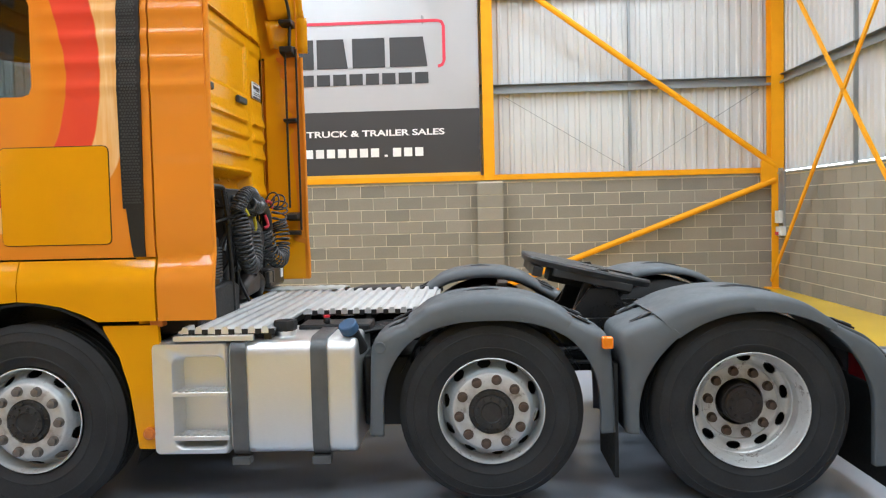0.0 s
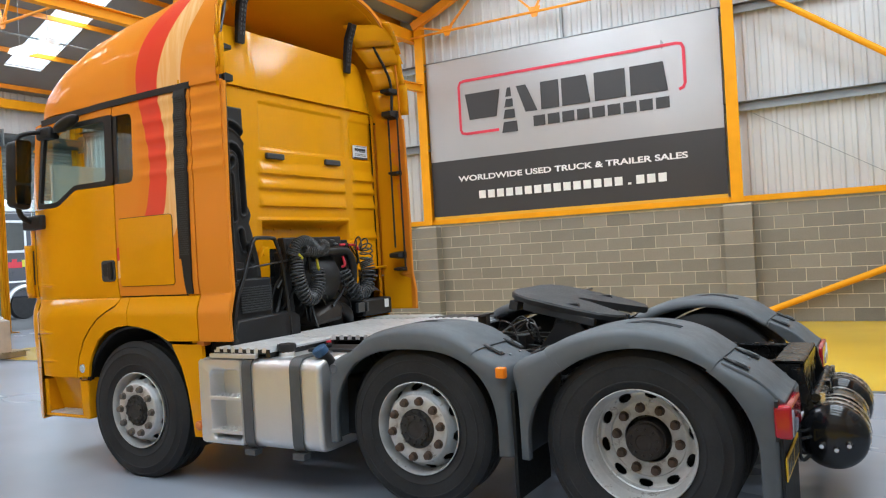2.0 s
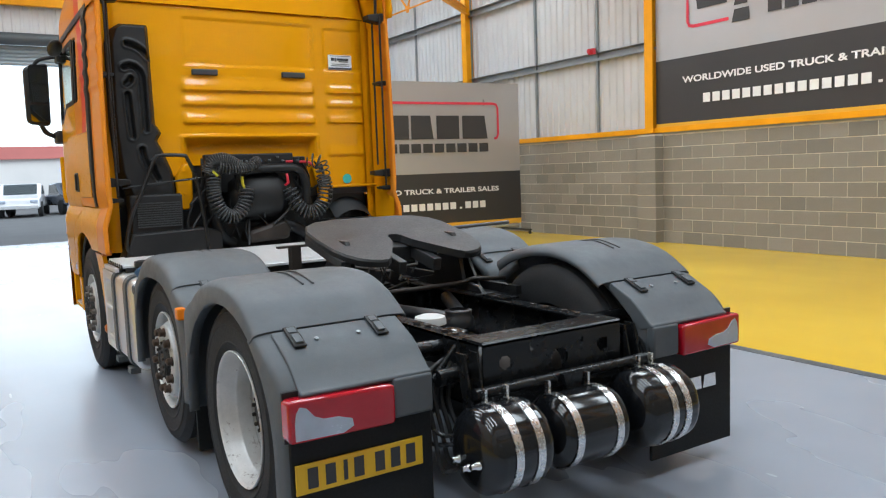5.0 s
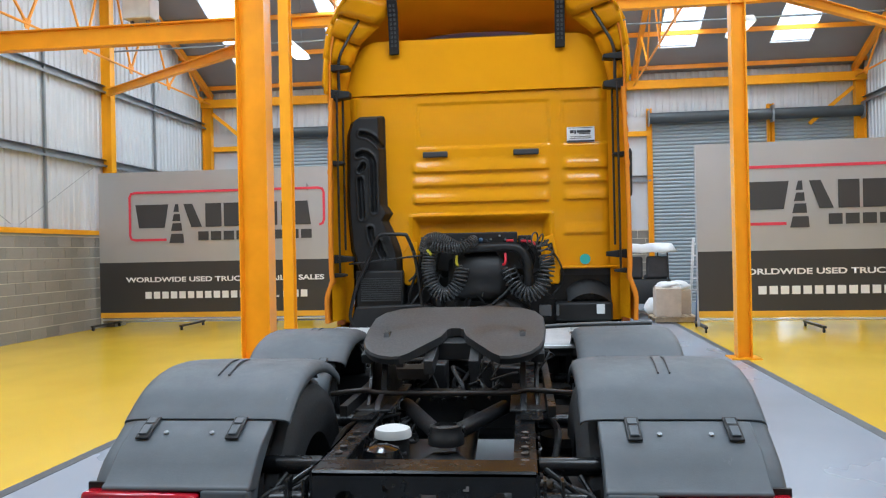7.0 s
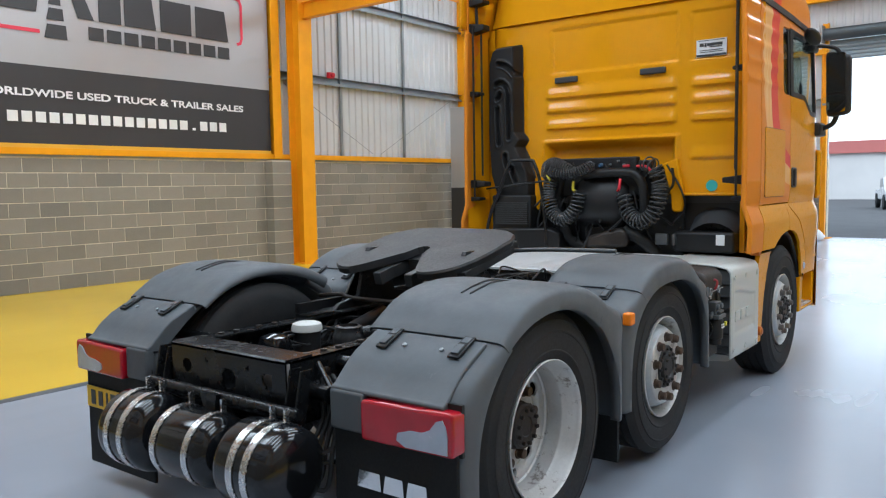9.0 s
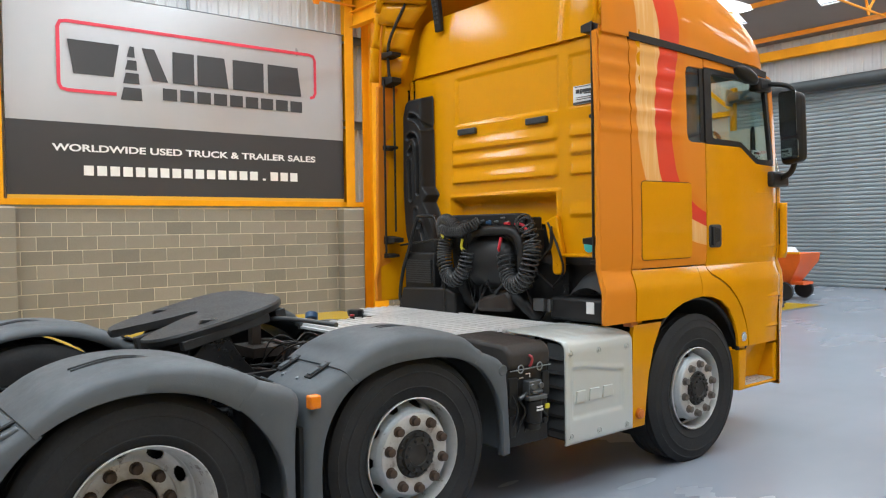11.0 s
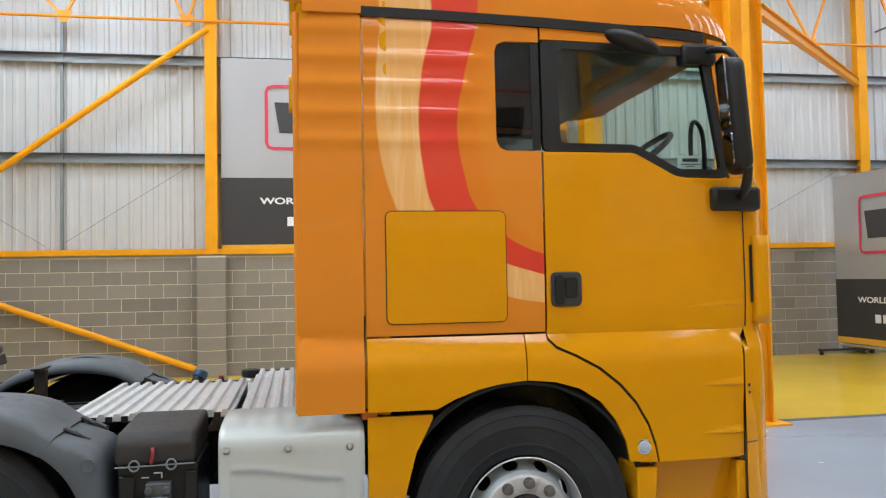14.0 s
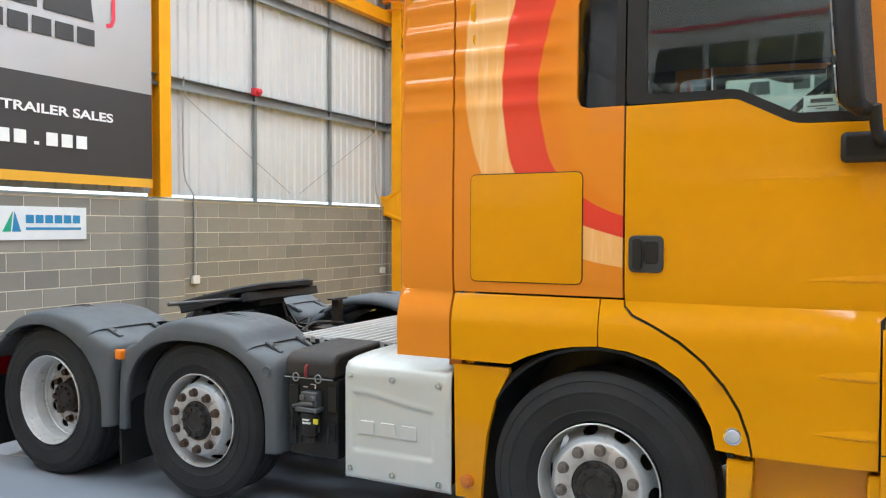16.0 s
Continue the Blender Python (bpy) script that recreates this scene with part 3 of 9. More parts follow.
def livery():
    m = Nodes("cab_livery_paint")
    _, y, z = m.xyz()
    zc = m.math("MINIMUM", m.math("MAXIMUM", z, 1.4), 3.6)
    red0 = curve_of_z(m, zc, [(1.4, 4.6), (1.605, 3.9), (1.665, 3.70), (1.75, 3.50), (1.91, 3.37), (2.1, 3.322), (2.31, 3.305), (2.55, 3.325), (2.8, 3.375), (3.1, 3.31), (3.35, 3.18), (3.6, 3.0)])
    red1 = curve_of_z(m, zc, [(1.4, 4.9), (1.70, 3.9), (1.735, 3.80), (1.79, 3.70), (1.91, 3.57), (2.1, 3.505), (2.31, 3.482), (2.55, 3.525), (2.8, 3.585), (3.1, 3.575), (3.35, 3.47), (3.6, 3.3)])
    cream0 = curve_of_z(m, zc, [(1.4, 4.3), (1.477, 3.9), (1.515, 3.70), (1.62, 3.45), (1.75, 3.28), (1.91, 3.20), (2.1, 3.14), (2.31, 3.112), (2.55, 3.115), (2.8, 3.135), (3.1, 3.09), (3.35, 2.95), (3.6, 2.8)])

    def step(v, w=0.006):
        r = m.n.new("ShaderNodeMapRange")
        r.interpolation_type = "SMOOTHSTEP"
        r.inputs["From Min"].default_value, r.inputs["From Max"].default_value = -w, w
        m.l.new(v, r.inputs["Value"])
        return r.outputs["Result"]
    a0, a1, c0 = m.math("SUBTRACT", y, red0), m.math("SUBTRACT", red1, y), m.math("SUBTRACT", y, cream0)
    red = m.math("MULTIPLY", step(a0), step(a1))
    cream = m.math("MULTIPLY", step(c0), step(m.math("MULTIPLY", a0, -1)))
    glow = m.math("MULTIPLY", m.math("MULTIPLY", step(m.math("ADD", a1, 0.10), 0.05), step(m.math("MULTIPLY", a1, -1), 0.02)), 0.35)
    orange, yellow = (0.72, 0.25, 0.022), CAB_YELLOW
    base = m.ramp(m.noise(1.2, 4), (0.3, tuple(c * 0.95 for c in orange)), (0.7, orange))
    base = m.mix(glow, base, (0.68, 0.16, 0.01))
    streak = m.ramp(m.noise(2.5, 4, 0.6, stretch=(0.2, 9, 0.8)), (0.5, (0.80, 0.44, 0.15)), (0.68, (0.85, 0.56, 0.27)))
    col = m.mix(cream, base, streak)
    col = m.mix(red, col, m.ramp(m.noise(1.5, 3), (0.3, (0.66, 0.05, 0.03)), (0.7, (0.72, 0.085, 0.04))))
    # plain yellow below the waist and on the forward panels
    low = m.math("MULTIPLY", step(m.math("SUBTRACT", 1.34, z), 0.003), step(m.math("SUBTRACT", y, 3.045), 0.002))
    col = m.mix(low, col, yellow)
    dust = m.ramp(m.noise(5, 6, 0.75), (0.58, 0.0), (0.85, 0.04))
    n2 = m.noise(45, 4, 0.7)
    m.put(Base_Color=m.mix(dust, col, (0.35, 0.28, 0.2)), Roughness=m.ramp(n2, (0.3, 0.25), (0.7, 0.4)), Specular_IOR_Level=0.02, Coat_Weight=0.42, Coat_Roughness=0.03)
    return m.mat


def worn_rim(name, dirt, bell=False):
    m = Nodes(name)
    n1, n2, n3 = m.noise(22, 8, 0.75), m.noise(70, 4, 0.7), m.noise(6, 4, 0.6)
    chips = m.ramp(m.mix(0.35, n1, n3), (0.56, 0.0), (0.62, dirt))
    white = m.ramp(n3, (0.3, (0.52, 0.53, 0.53)), (0.7, (0.70, 0.70, 0.69)))
    sep = m.n.new("ShaderNodeSeparateXYZ")
    m.l.new(m.coord.outputs["Object"], sep.inputs[0])
    r = m.math("SQRT", m.math("ADD", m.math("POWER", sep.outputs[1], 2.0), m.math("POWER", sep.outputs[2], 2.0)))
    if bell:
        # blue-grey bell between the painted flange and the lip with shade put into its colour, dust round the nuts
        white = m.mix(m.ramp(r, (0.197, 0.0), (0.205, 1.0), (0.256, 1.0), (0.264, 0.0)), white, m.ramp(n3, (0.3, (0.29, 0.325, 0.35)), (0.7, (0.43, 0.46, 0.48))))
    dust = m.math("MULTIPLY", m.ramp(r, (0.12, 1.0), (0.21, 0.0)), m.ramp(m.noise(9, 5, 0.7), (0.38, 0.0), (0.66, 0.8)))
    col = m.mix(dust, m.mix(chips, white, (0.10, 0.07, 0.055)), (0.16, 0.125, 0.10))
    m.put(Base_Color=m.mix(0.12, col, m.ramp(n2, (0.3, 0.3), (0.7, 0.7))), Roughness=m.ramp(n1, (0.3, 0.32), (0.7, 0.6)), Metallic=0.35)
    return m.bump(n1, 0.2, 0.003).mat


def brushed_metal(name, color, rough, stretch):
    m = Nodes(name)
    n1, n2 = m.noise(3, 5), m.noise(40, 3, 0.6, stretch=stretch)
    m.put(Base_Color=m.ramp(m.mix(0.5, n1, n2), (0.3, tuple(c * 0.85 for c in color)), (0.7, color)), Metallic=0.85)
    m.put(Roughness=m.ramp(n2, (0.3, rough - 0.08), (0.7, rough + 0.12)))
    return m.bump(n2, 0.04, 0.002).mat


M_LIVERY = livery()
def guard_material():
    m = Nodes("mudguard_plastic")
    n1, n2, n3 = m.noise(3.0, 6, 0.65), m.noise(150, 3), m.noise(9, 6, 0.8)
    col = m.ramp(n1, (0.3, (0.074, 0.084, 0.094)), (0.7, (0.096, 0.108, 0.120)))
    col = m.mix(m.ramp(m.noise(2.2, 6, 0.75), (0.55, 0.0), (0.75, 0.3)), col, (0.115, 0.10, 0.085))
    col = m.mix(m.ramp(m.noise(6, 8, 0.85, stretch=(2.5, 0.8, 2.0)), (0.63, 0.0), (0.73, 0.55)), col, (0.25, 0.26, 0.27))
    m.put(Base_Color=col, Roughness=m.ramp(n3, (0.3, 0.46), (0.7, 0.68)))
    return m.bump(n2, 0.12, 0.004).mat


M_GUARD = guard_material()
M_FLAP = plain("black_rubber_flap", (0.014, 0.015, 0.016), 0.7, 0, 0.25, 4, 0.1, gloss=0.25)
M_TYRE = plain("tyre_rubber", (0.024, 0.0245, 0.026), 0.75, 0, 0.3, 5, 0.15, gloss=0.3)
M_RIM = worn_rim("worn_white_rim", 0.75)
M_RIM_BELL = worn_rim("worn_white_rim_with_shaded_bell", 0.7, True)
M_RIM_CLEAN = worn_rim("silver_rim", 0.4, True)
M_HUB = plain("greasy_hub", (0.035, 0.033, 0.032), 0.55, 0.3, 0.4, 16, 0.2)
M_RUST = plain("rusty_hub", (0.030, 0.023, 0.020), 0.7, 0.2, 0.4, 16, 0.3)
M_NUT = plain("rusty_wheel_nut", (0.085, 0.058, 0.043), 0.6, 0.5, 0.4, 30, 0.2)
M_NUT_GREY = plain("grey_wheel_nut", (0.16, 0.14, 0.125), 0.5, 0.6, 0.3, 30, 0.15)
M_ALU = brushed_metal("brushed_aluminium_tank", (0.77, 0.78, 0.785), 0.38, (1, 1, 18))
M_TREAD = plain("aluminium_plank", (0.76, 0.77, 0.78), 0.38, 0.55, 0.12, 5, 0.05)
M_STRAP = plain("grey_tank_strap", (0.10, 0.105, 0.11), 0.45, 0.4, 0.2, 6)
M_STEEL_STRAP = plain("bright_steel_strap", (0.72, 0.72, 0.72), 0.25, 0.95, 0.1, 12)
M_GLOSS_BLACK = plain("gloss_black_tank", (0.008, 0.0085, 0.01), 0.14, 0.0, 0.3, 4, 0.0, 90, 0.04, 0.1)
M_BLACK_PLASTIC = plain("black_plastic", (0.014, 0.014, 0.015), 0.5, 0, 0.25, 6, 0.1, gloss=0.35)
M_DARK_PLASTIC = plain("dark_grey_plastic", (0.035, 0.037, 0.04), 0.55, 0, 0.25, 6, 0.1)
M_DUSTY_COVER = plain("dusty_cover_plastic", (0.034, 0.030, 0.028), 0.6, 0, 0.35, 5, 0.15, gloss=0.35)
M_PANEL = plain("silver_grey_panel_paint", (0.55, 0.575, 0.555), 0.42, 0.15, 0.05, 2.5, 0.04)
M_AMBER = plain("amber_lens", (0.85, 0.22, 0.008), 0.25, 0, 0.08)
M_DULL_AMBER = plain("dull_amber_lens", (0.5, 0.14, 0.015), 0.35, 0, 0.1)
M_RED_LENS = plain("red_lens", (0.38, 0.006, 0.018), 0.12, 0, 0.12, 8, 0.0, 90, 0.05, 0.4)
M_CLEAR_LENS = plain("clear_lens", (0.42, 0.47, 0.56), 0.18, 0.1, 0.12, 8)
M_PLATE = plain("yellow_plate", (0.75, 0.46, 0.01), 0.4, 0, 0.08)
M_CHROME = plain("chrome", (0.8, 0.8, 0.8), 0.12, 1.0, 0.05)
# mirror colour darkened to put a dimmer reflection into the glass
M_MIRROR = plain("dimmed_mirror", (0.34, 0.36, 0.39), 0.04, 1.0, 0.03, 6, 0.0, 90, 0.02)
M_FIFTH = plain("greased_steel_plate", (0.036, 0.037, 0.039), 0.5, 0.25, 0.4, 5, 0.25)
M_FRAME = plain("glossy_black_chassis", (0.008, 0.0085, 0.0095), 0.26, 0.0, 0.4, 5, 0.0, 12, 0.08, gloss=0.36)
M_BROWN = plain("brown_dusty_steel", (0.036, 0.028, 0.023), 0.5, 0.2, 0.4, 6, 0.15)
M_COIL = plain("shiny_coil_hose", (0.05, 0.052, 0.055), 0.3, 0.0, 0.2, 20, 0.0, 90, 0.08)
M_INTERIOR = plain("dark_interior_trim", (0.06, 0.06, 0.064), 0.8, 0, 0.2, 5)
M_SEAT = plain("grey_seat_cloth", (0.055, 0.055, 0.06), 0.95, 0, 0.25, 8, 0.3)
M_BLUE_CAP = plain("blue_cap", (0.035, 0.09, 0.19), 0.45, 0, 0.1)
M_TEAL = plain("teal_sticker", (0.06, 0.42, 0.40), 0.5, 0, 0.1)
M_PAPER = plain("white_paper_sticker", (0.72, 0.74, 0.76), 0.5, 0, 0.04)
M_RED_PART = plain("red_plastic", (0.55, 0.02, 0.04), 0.4, 0, 0.1)
M_DULL_RED = plain("faded_red_rubber", (0.30, 0.035, 0.04), 0.55, 0, 0.2)
M_YELLOW_PART = plain("yellow_hose_end", (0.62, 0.55, 0.03), 0.45, 0, 0.1)
M_WHITE_PLASTIC = plain("white_plastic", (0.62, 0.62, 0.60), 0.45, 0, 0.08)


def glass_material(name, tint, rough=0.0):
    m = bpy.data.materials.new(name)
    m.use_nodes = True
    n, l = m.node_tree.nodes, m.node_tree.links
    n.remove(n["Principled BSDF"])
    tr, gl, mx, fr = n.new("ShaderNodeBsdfTransparent"), n.new("ShaderNodeBsdfGlossy"), n.new("ShaderNodeMixShader"), n.new("ShaderNodeLayerWeight")
    tr.inputs["Color"].default_value = (*tint, 1)
    gl.inputs["Roughness"].default_value = 0.01
    fr.inputs["Blend"].default_value = 0.5
    pw, sc = n.new("ShaderNodeMath"), n.new("ShaderNodeMath")
    pw.operation, sc.operation = "POWER", "MULTIPLY_ADD"
    pw.inputs[1].default_value, sc.inputs[1].default_value, sc.inputs[2].default_value = 4.0, 0.9, 0.06
    l.new(fr.outputs["Facing"], pw.inputs[0])
    l.new(pw.outputs[0], sc.inputs[0])
    l.new(sc.outputs[0], mx.inputs[0])
    l.new(tr.outputs[0], mx.inputs[1])
    l.new(gl.outputs[0], mx.inputs[2])
    l.new(mx.outputs[0], n["Material Output"].inputs["Surface"])
    return m


M_GLASS = glass_material("cab_window_glass", (0.84, 0.93, 0.90))
M_DARK_GLASS = glass_material("tinted_rear_glass", (0.42, 0.46, 0.47))

# ---- the truck ----
truck = thing("tractor_unit", "yellow three-axle tractor unit with orange, red and cream cab livery", "truck")


def half_width(y, z):
    """The cab's outer skin: how far it lies from the middle at y, z."""
    if z >= 1.34:
        w = 1.197 - 0.028 * ((z - 1.34) / 1.46) ** 2 - 0.014 * math.exp(-(z - 1.34) / 0.05)
    else:
        t = min(1, (1.34 - z) / 0.15)
        w = 1.180 + 0.044 * math.sin(t * math.pi / 2) - 0.03 * max(0, 1.19 - z)
        if z < 0.99:
            w -= 0.006
    if y > 4.6:
        t = min(1, (y - 4.6) / 0.52)
        w -= 0.5 * (1 - max(0, 1 - t ** 3) ** (1 / 3))
    if 2.12 < z < 2.80 and y < 3.75:
        fade = min(1, max(0, (3.68 - y) / 0.2)) * min(1, (z - 2.12) / 0.12)
        w += 0.009 * fade * (0.5 + 0.5 * math.cos(2 * math.pi * (z - 2.735) / 0.128)) ** 2
    if z > 1.34 and y < 3.05:
        w -= 0.012 * (1 - (y - 2.75) / 0.3)
    return w


def skin(bm, poly, s, off=0.0, thick=0.02, dy=0.06, dz=0.05, fine=None):
    """A piece of the cab's skin over a (y, z) outline."""
    vs = [bm.verts.new((0, y, z)) for y, z in poly]
    bm.faces.new(vs)
    ys, zs = [p[0] for p in poly], [p[1] for p in poly]
    planes = []
    k = math.ceil((max(ys) - min(ys)) / dy)
    planes += [((0, min(ys) + (max(ys) - min(ys)) * i / k, 0), (0, 1, 0)) for i in range(1, k)]
    z = min(zs) + dz
    while z < max(zs) - 0.005:
        planes.append(((0, 0, z), (0, 0, 1)))
        z += 0.016 if (fine and 2.1 < z < 2.8) else (0.02 if 1.15 < z < 1.36 else dz)
    for co, no in planes:
        bmesh.ops.bisect_plane(bm, geom=bm.verts[:] + bm.edges[:] + bm.faces[:], plane_co=co, plane_no=no, dist=1e-5)
    inner = {}
    edge = [e for e in bm.edges if len(e.link_faces) == 1]
    faces = bm.faces[:]
    for v in bm.verts[:]:
        w = half_width(v.co.y, v.co.z) + off
        inner[v] = bm.verts.new((s * (w - thick), v.co.y, v.co.z))
        v.co.x = s * w
    for f in faces:
        bm.faces.new([inner[v] for v in reversed(f.verts)])
    for e in edge:
        a, b = e.verts
        bm.faces.new((a, b, inner[b], inner[a]))


def skin_part(name, poly, s, material, parent=None, label="", off=0.0, thick=0.02, fine=None):
    bm = bmesh.new()
    skin(bm, poly, s, off, thick, fine=fine)
    return part(name, bm, material, parent or truck, label, smooth=30)


def round_poly(pts, r, n=4):
    """Rounds the corners of an outline."""
    out = []
    for i, p in enumerate(pts):
        p, a, b = Vector(p), Vector(pts[i - 1]), Vector(pts[(i + 1) % len(pts)])
        da, db = (a - p), (b - p)
        k = min(r, da.length * 0.45, db.length * 0.45)
        p0, p1 = p + da.normalized() * k, p + db.normalized() * k
        for j in range(n + 1):
            t = j / n
            q = p0 * (1 - t) ** 2 + p * 2 * t * (1 - t) + p1 * t * t
            out.append((q.x, q.y))
    return out


def ring(bm, outer, inner, place, thick_place):
    """A flat frame between two outlines of equal count, with depth."""
    n = len(outer)
    o, i = [bm.verts.new(place(*p)) for p in outer], [bm.verts.new(place(*p)) for p in inner]
    o2, i2 = [bm.verts.new(thick_place(*p)) for p in outer], [bm.verts.new(thick_place(*p)) for p in inner]
    for k in range(n):
        j = (k + 1) % n
        bm.faces.new((o[k], o[j], i[j], i[k]))
        bm.faces.new((o2[j], o2[k], i2[k], i2[j]))
        bm.faces.new((i[k], i[j], i2[j], i2[k]))
        bm.faces.new((o[j], o[k], o2[k], o2[j]))


DOOR_CURVE = [(4.42, 0.725), (4.405, 0.81), (4.37, 0.91), (4.31, 1.01), (4.23, 1.10), (4.13, 1.18), (4.02, 1.24), (3.93, 1.28), (3.893, 1.315)]
ARCH_FRONT = [(4.275, 0.735), (4.255, 0.83), (4.205, 0.93), (4.13, 1.02), (4.03, 1.085), (3.91, 1.12), (3.781, 1.132)]

for s in (-1, 1):
    side = "left" if s < 0 else "right"
    # air deflector behind the cab side
    d = skin_part("side_deflector", [(2.752, 1.02), (3.043, 1.02), (3.046, 2.80), (2.775, 2.815)], s, M_LIVERY, thick=0.03, fine=True)
    bm = bmesh.new()
    for a, b in (((2.77, 1.04), (2.79, 2.8)),):
        add_tube(bm, [(s * (half_width(2.765, z) - 0.016), 2.765 - 0.004, z) for z in (1.03, 1.2, 1.34, 1.36, 1.8, 2.3, 2.8)], 0.017, 8)
    part("edge_bead", bm, M_LIVERY, d, smooth=50)
    bm = bmesh.new()
    add_grid(bm, (0, 0.3, 0.6, 1), (1.03, 1.4, 1.8, 2.3, 2.84), lambda u, z: (s * (1.165 - 0.045 * u), 2.78 + 0.27 * u, z))
    part("inner_skin", bm, M_CAB, d)
    # upper side panel with the small window's opening
    skin_part("side_panel", [(3.056, 1.348), (3.878, 1.348), (3.878, 2.185), (3.715, 2.185), (3.68, 2.198), (3.665, 2.235), (3.665, 2.65), (3.68, 2.685), (3.715, 2.70), (3.878, 2.70),
                              (3.878, 2.768), (3.056, 2.802)], s, M_LIVERY, fine=True)
    bm = bmesh.new()
    skin(bm, round_poly([(3.668, 2.188), (3.879, 2.188), (3.879, 2.698), (3.668, 2.698)], 0.035), s, -0.012, 0.006)
    w = part("rear_quarter_window", bm, M_DARK_GLASS, truck, "dark tinted fixed window")
    bm = bmesh.new()
    for poly in ([(3.84, 2.19), (3.879, 2.19), (3.879, 2.697), (3.84, 2.697)],):
        skin(bm, poly, s, -0.006, 0.004)
    part("window_frame", bm, M_BLACK_PLASTIC, w)
    # locker lid
    hatch = [(3.148, 1.402), (3.695, 1.402), (3.695, 1.903), (3.148, 1.903)]
    big = [(3.1435, 1.3975), (3.6995, 1.3975), (3.6995, 1.9075), (3.1435, 1.9075)]
    if s < 0:
        hatch, big = [[(y + 0.13 if y < 3.4 else y + 0.15, z + 0.02) for y, z in q] for q in (hatch, big)]
    lid = skin_part("locker_lid", round_poly(hatch, 0.03), s, M_CAB, off=0.006, thick=0.02, label="plain yellow locker lid")
    skin_part("locker_seal", round_poly(big, 0.035), s, M_BLACK_PLASTIC, parent=lid, off=0.0015, thick=0.006)
    # lower skin: sill, wing, skirt
    skin_part("sill_panel", [(3.056, 1.02), (3.36, 1.02), (3.44, 1.06), (3.55, 1.10), (3.66, 1.122), (3.775, 1.132), (3.775, 1.338), (3.056, 1.338)], s, M_CAB)
    skin_part("wing", ARCH_FRONT + [(3.781, 1.338), (3.882, 1.338), (3.884, 1.31), (3.92, 1.27), (4.01, 1.23), (4.12, 1.17), (4.22, 1.09), (4.30, 1.0), (4.36, 0.9), (4.395, 0.8), (4.41, 0.725)], s, M_CAB)
    skin_part("side_skirt", [(3.056, 0.34), (3.19, 0.34), (3.205, 0.5), (3.225, 0.66), (3.27, 0.83), (3.345, 0.975), (3.345, 0.995), (3.056, 0.995)], s, M_CAB, off=-0.02, thick=0.03)
    # door
    jamb = [(y - 0.03, z - 0.02) for y, z in DOOR_CURVE] + [(y + 0.02, z + 0.02) for y, z in DOOR_CURVE[::-1]]
    skin_part("door_jamb", jamb, s, M_BLACK_PLASTIC, off=-0.011, thick=0.006)
    door = skin_part("cab_door", DOOR_CURVE + [(3.888, 1.34), (3.888, 2.182), (4.32, 2.182), (4.40, 2.168), (4.47, 2.13), (4.54, 2.085), (4.60, 2.066), (4.80, 2.062), (4.905, 2.07), (4.905, 1.345), (4.895, 1.33), (4.865, 1.30),
                      (4.865, 0.725)], s, M_CAB, label="yellow cab door with a dipped window line")
    outer = round_poly([(3.889, 2.186), (4.33, 2.186), (4.555, 2.068), (4.835, 2.068), (4.735, 2.70), (3.889, 2.712)], 0.03, 3)
    inner = round_poly([(3.972, 2.225), (4.345, 2.222), (4.57, 2.105), (4.79, 2.105), (4.70, 2.665), (3.972, 2.675)], 0.03, 3)
    bm = bmesh.new()
    ring(bm, outer, inner, lambda y, z: (s * (half_width(y, z) + 0.001), y, z), lambda y, z: (s * (half_width(y, z) - 0.03), y, z))
    part("window_frame", bm, M_BLACK_PLASTIC, door, "black door window frame")
    bm = bmesh.new()
    skin(bm, inner, s, -0.014, 0.005, dy=0.3, dz=0.3)
    part("window_pane", bm, M_GLASS, door, "clear door window glass").visible_shadow = False
    bm = bmesh.new()
    add_prism(bm, round_poly([(3.905, 1.462), (4.055, 1.462), (4.055, 1.622), (3.905, 1.622)], 0.03), s * 1.194, s * 1.206)
    handle = part("door_handle", bm, M_DARK_PLASTIC, door, "dark grey recessed door handle", bevel=0.004)
    bm = bmesh.new()
    add_prism(bm, round_poly([(3.925, 1.475), (3.965, 1.475), (3.965, 1.61), (3.925, 1.61)], 0.015), s * 1.2, s * 1.222)
    add_prism(bm, round_poly([(3.97, 1.50), (4.035, 1.50), (4.035, 1.60), (3.97, 1.60)], 0.02), s * 1.2, s * 1.209)
    part("grip", bm, M_BLACK_PLASTIC, door, bevel=0.004)
    bm = bmesh.new()
    for z, y0, y1, deep, tall in ((1.455, 4.50, 4.895, 0.006, 0.05), (1.86, 3.95, 4.87, 0.003, 0.03), (1.085, 4.60, 4.86, 0.012, 0.06), (0.855, 4.60, 4.86, 0.014, 0.06)):
        bm = bmesh.new()
        add_grid(bm, np.linspace(y0, y1, 14), (0.0, 0.1, 0.2, 0.35, 0.6, 0.8, 1.0), lambda y, v: (s * (half_width(y, z) - 0.001 + deep * smooth01((y - y0) / (y1 - y0) * 1.4) * smooth01(v / 0.2) * (1 - v) ** 1.5), y, z - 0.012 + tall * v * (0.3 + 0.7 * (y - y0) / (y1 - y0)) - 0.04 * (y - y0) * (z < 1.2)))
        part("door_crease", bm, M_CAB, door, smooth=60)
    # strip over the doors, pillar
    skin_part("door_top_strip", [(3.889, 2.716), (4.738, 2.704), (4.72, 2.752), (3.889, 2.771)], s, M_LIVERY)
    skin_part("pillar", [(4.838, 2.068), (4.93, 2.075), (4.90, 2.3), (4.83, 2.74), (4.742, 2.75)], s, M_LIVERY)
    bm = bmesh.new()
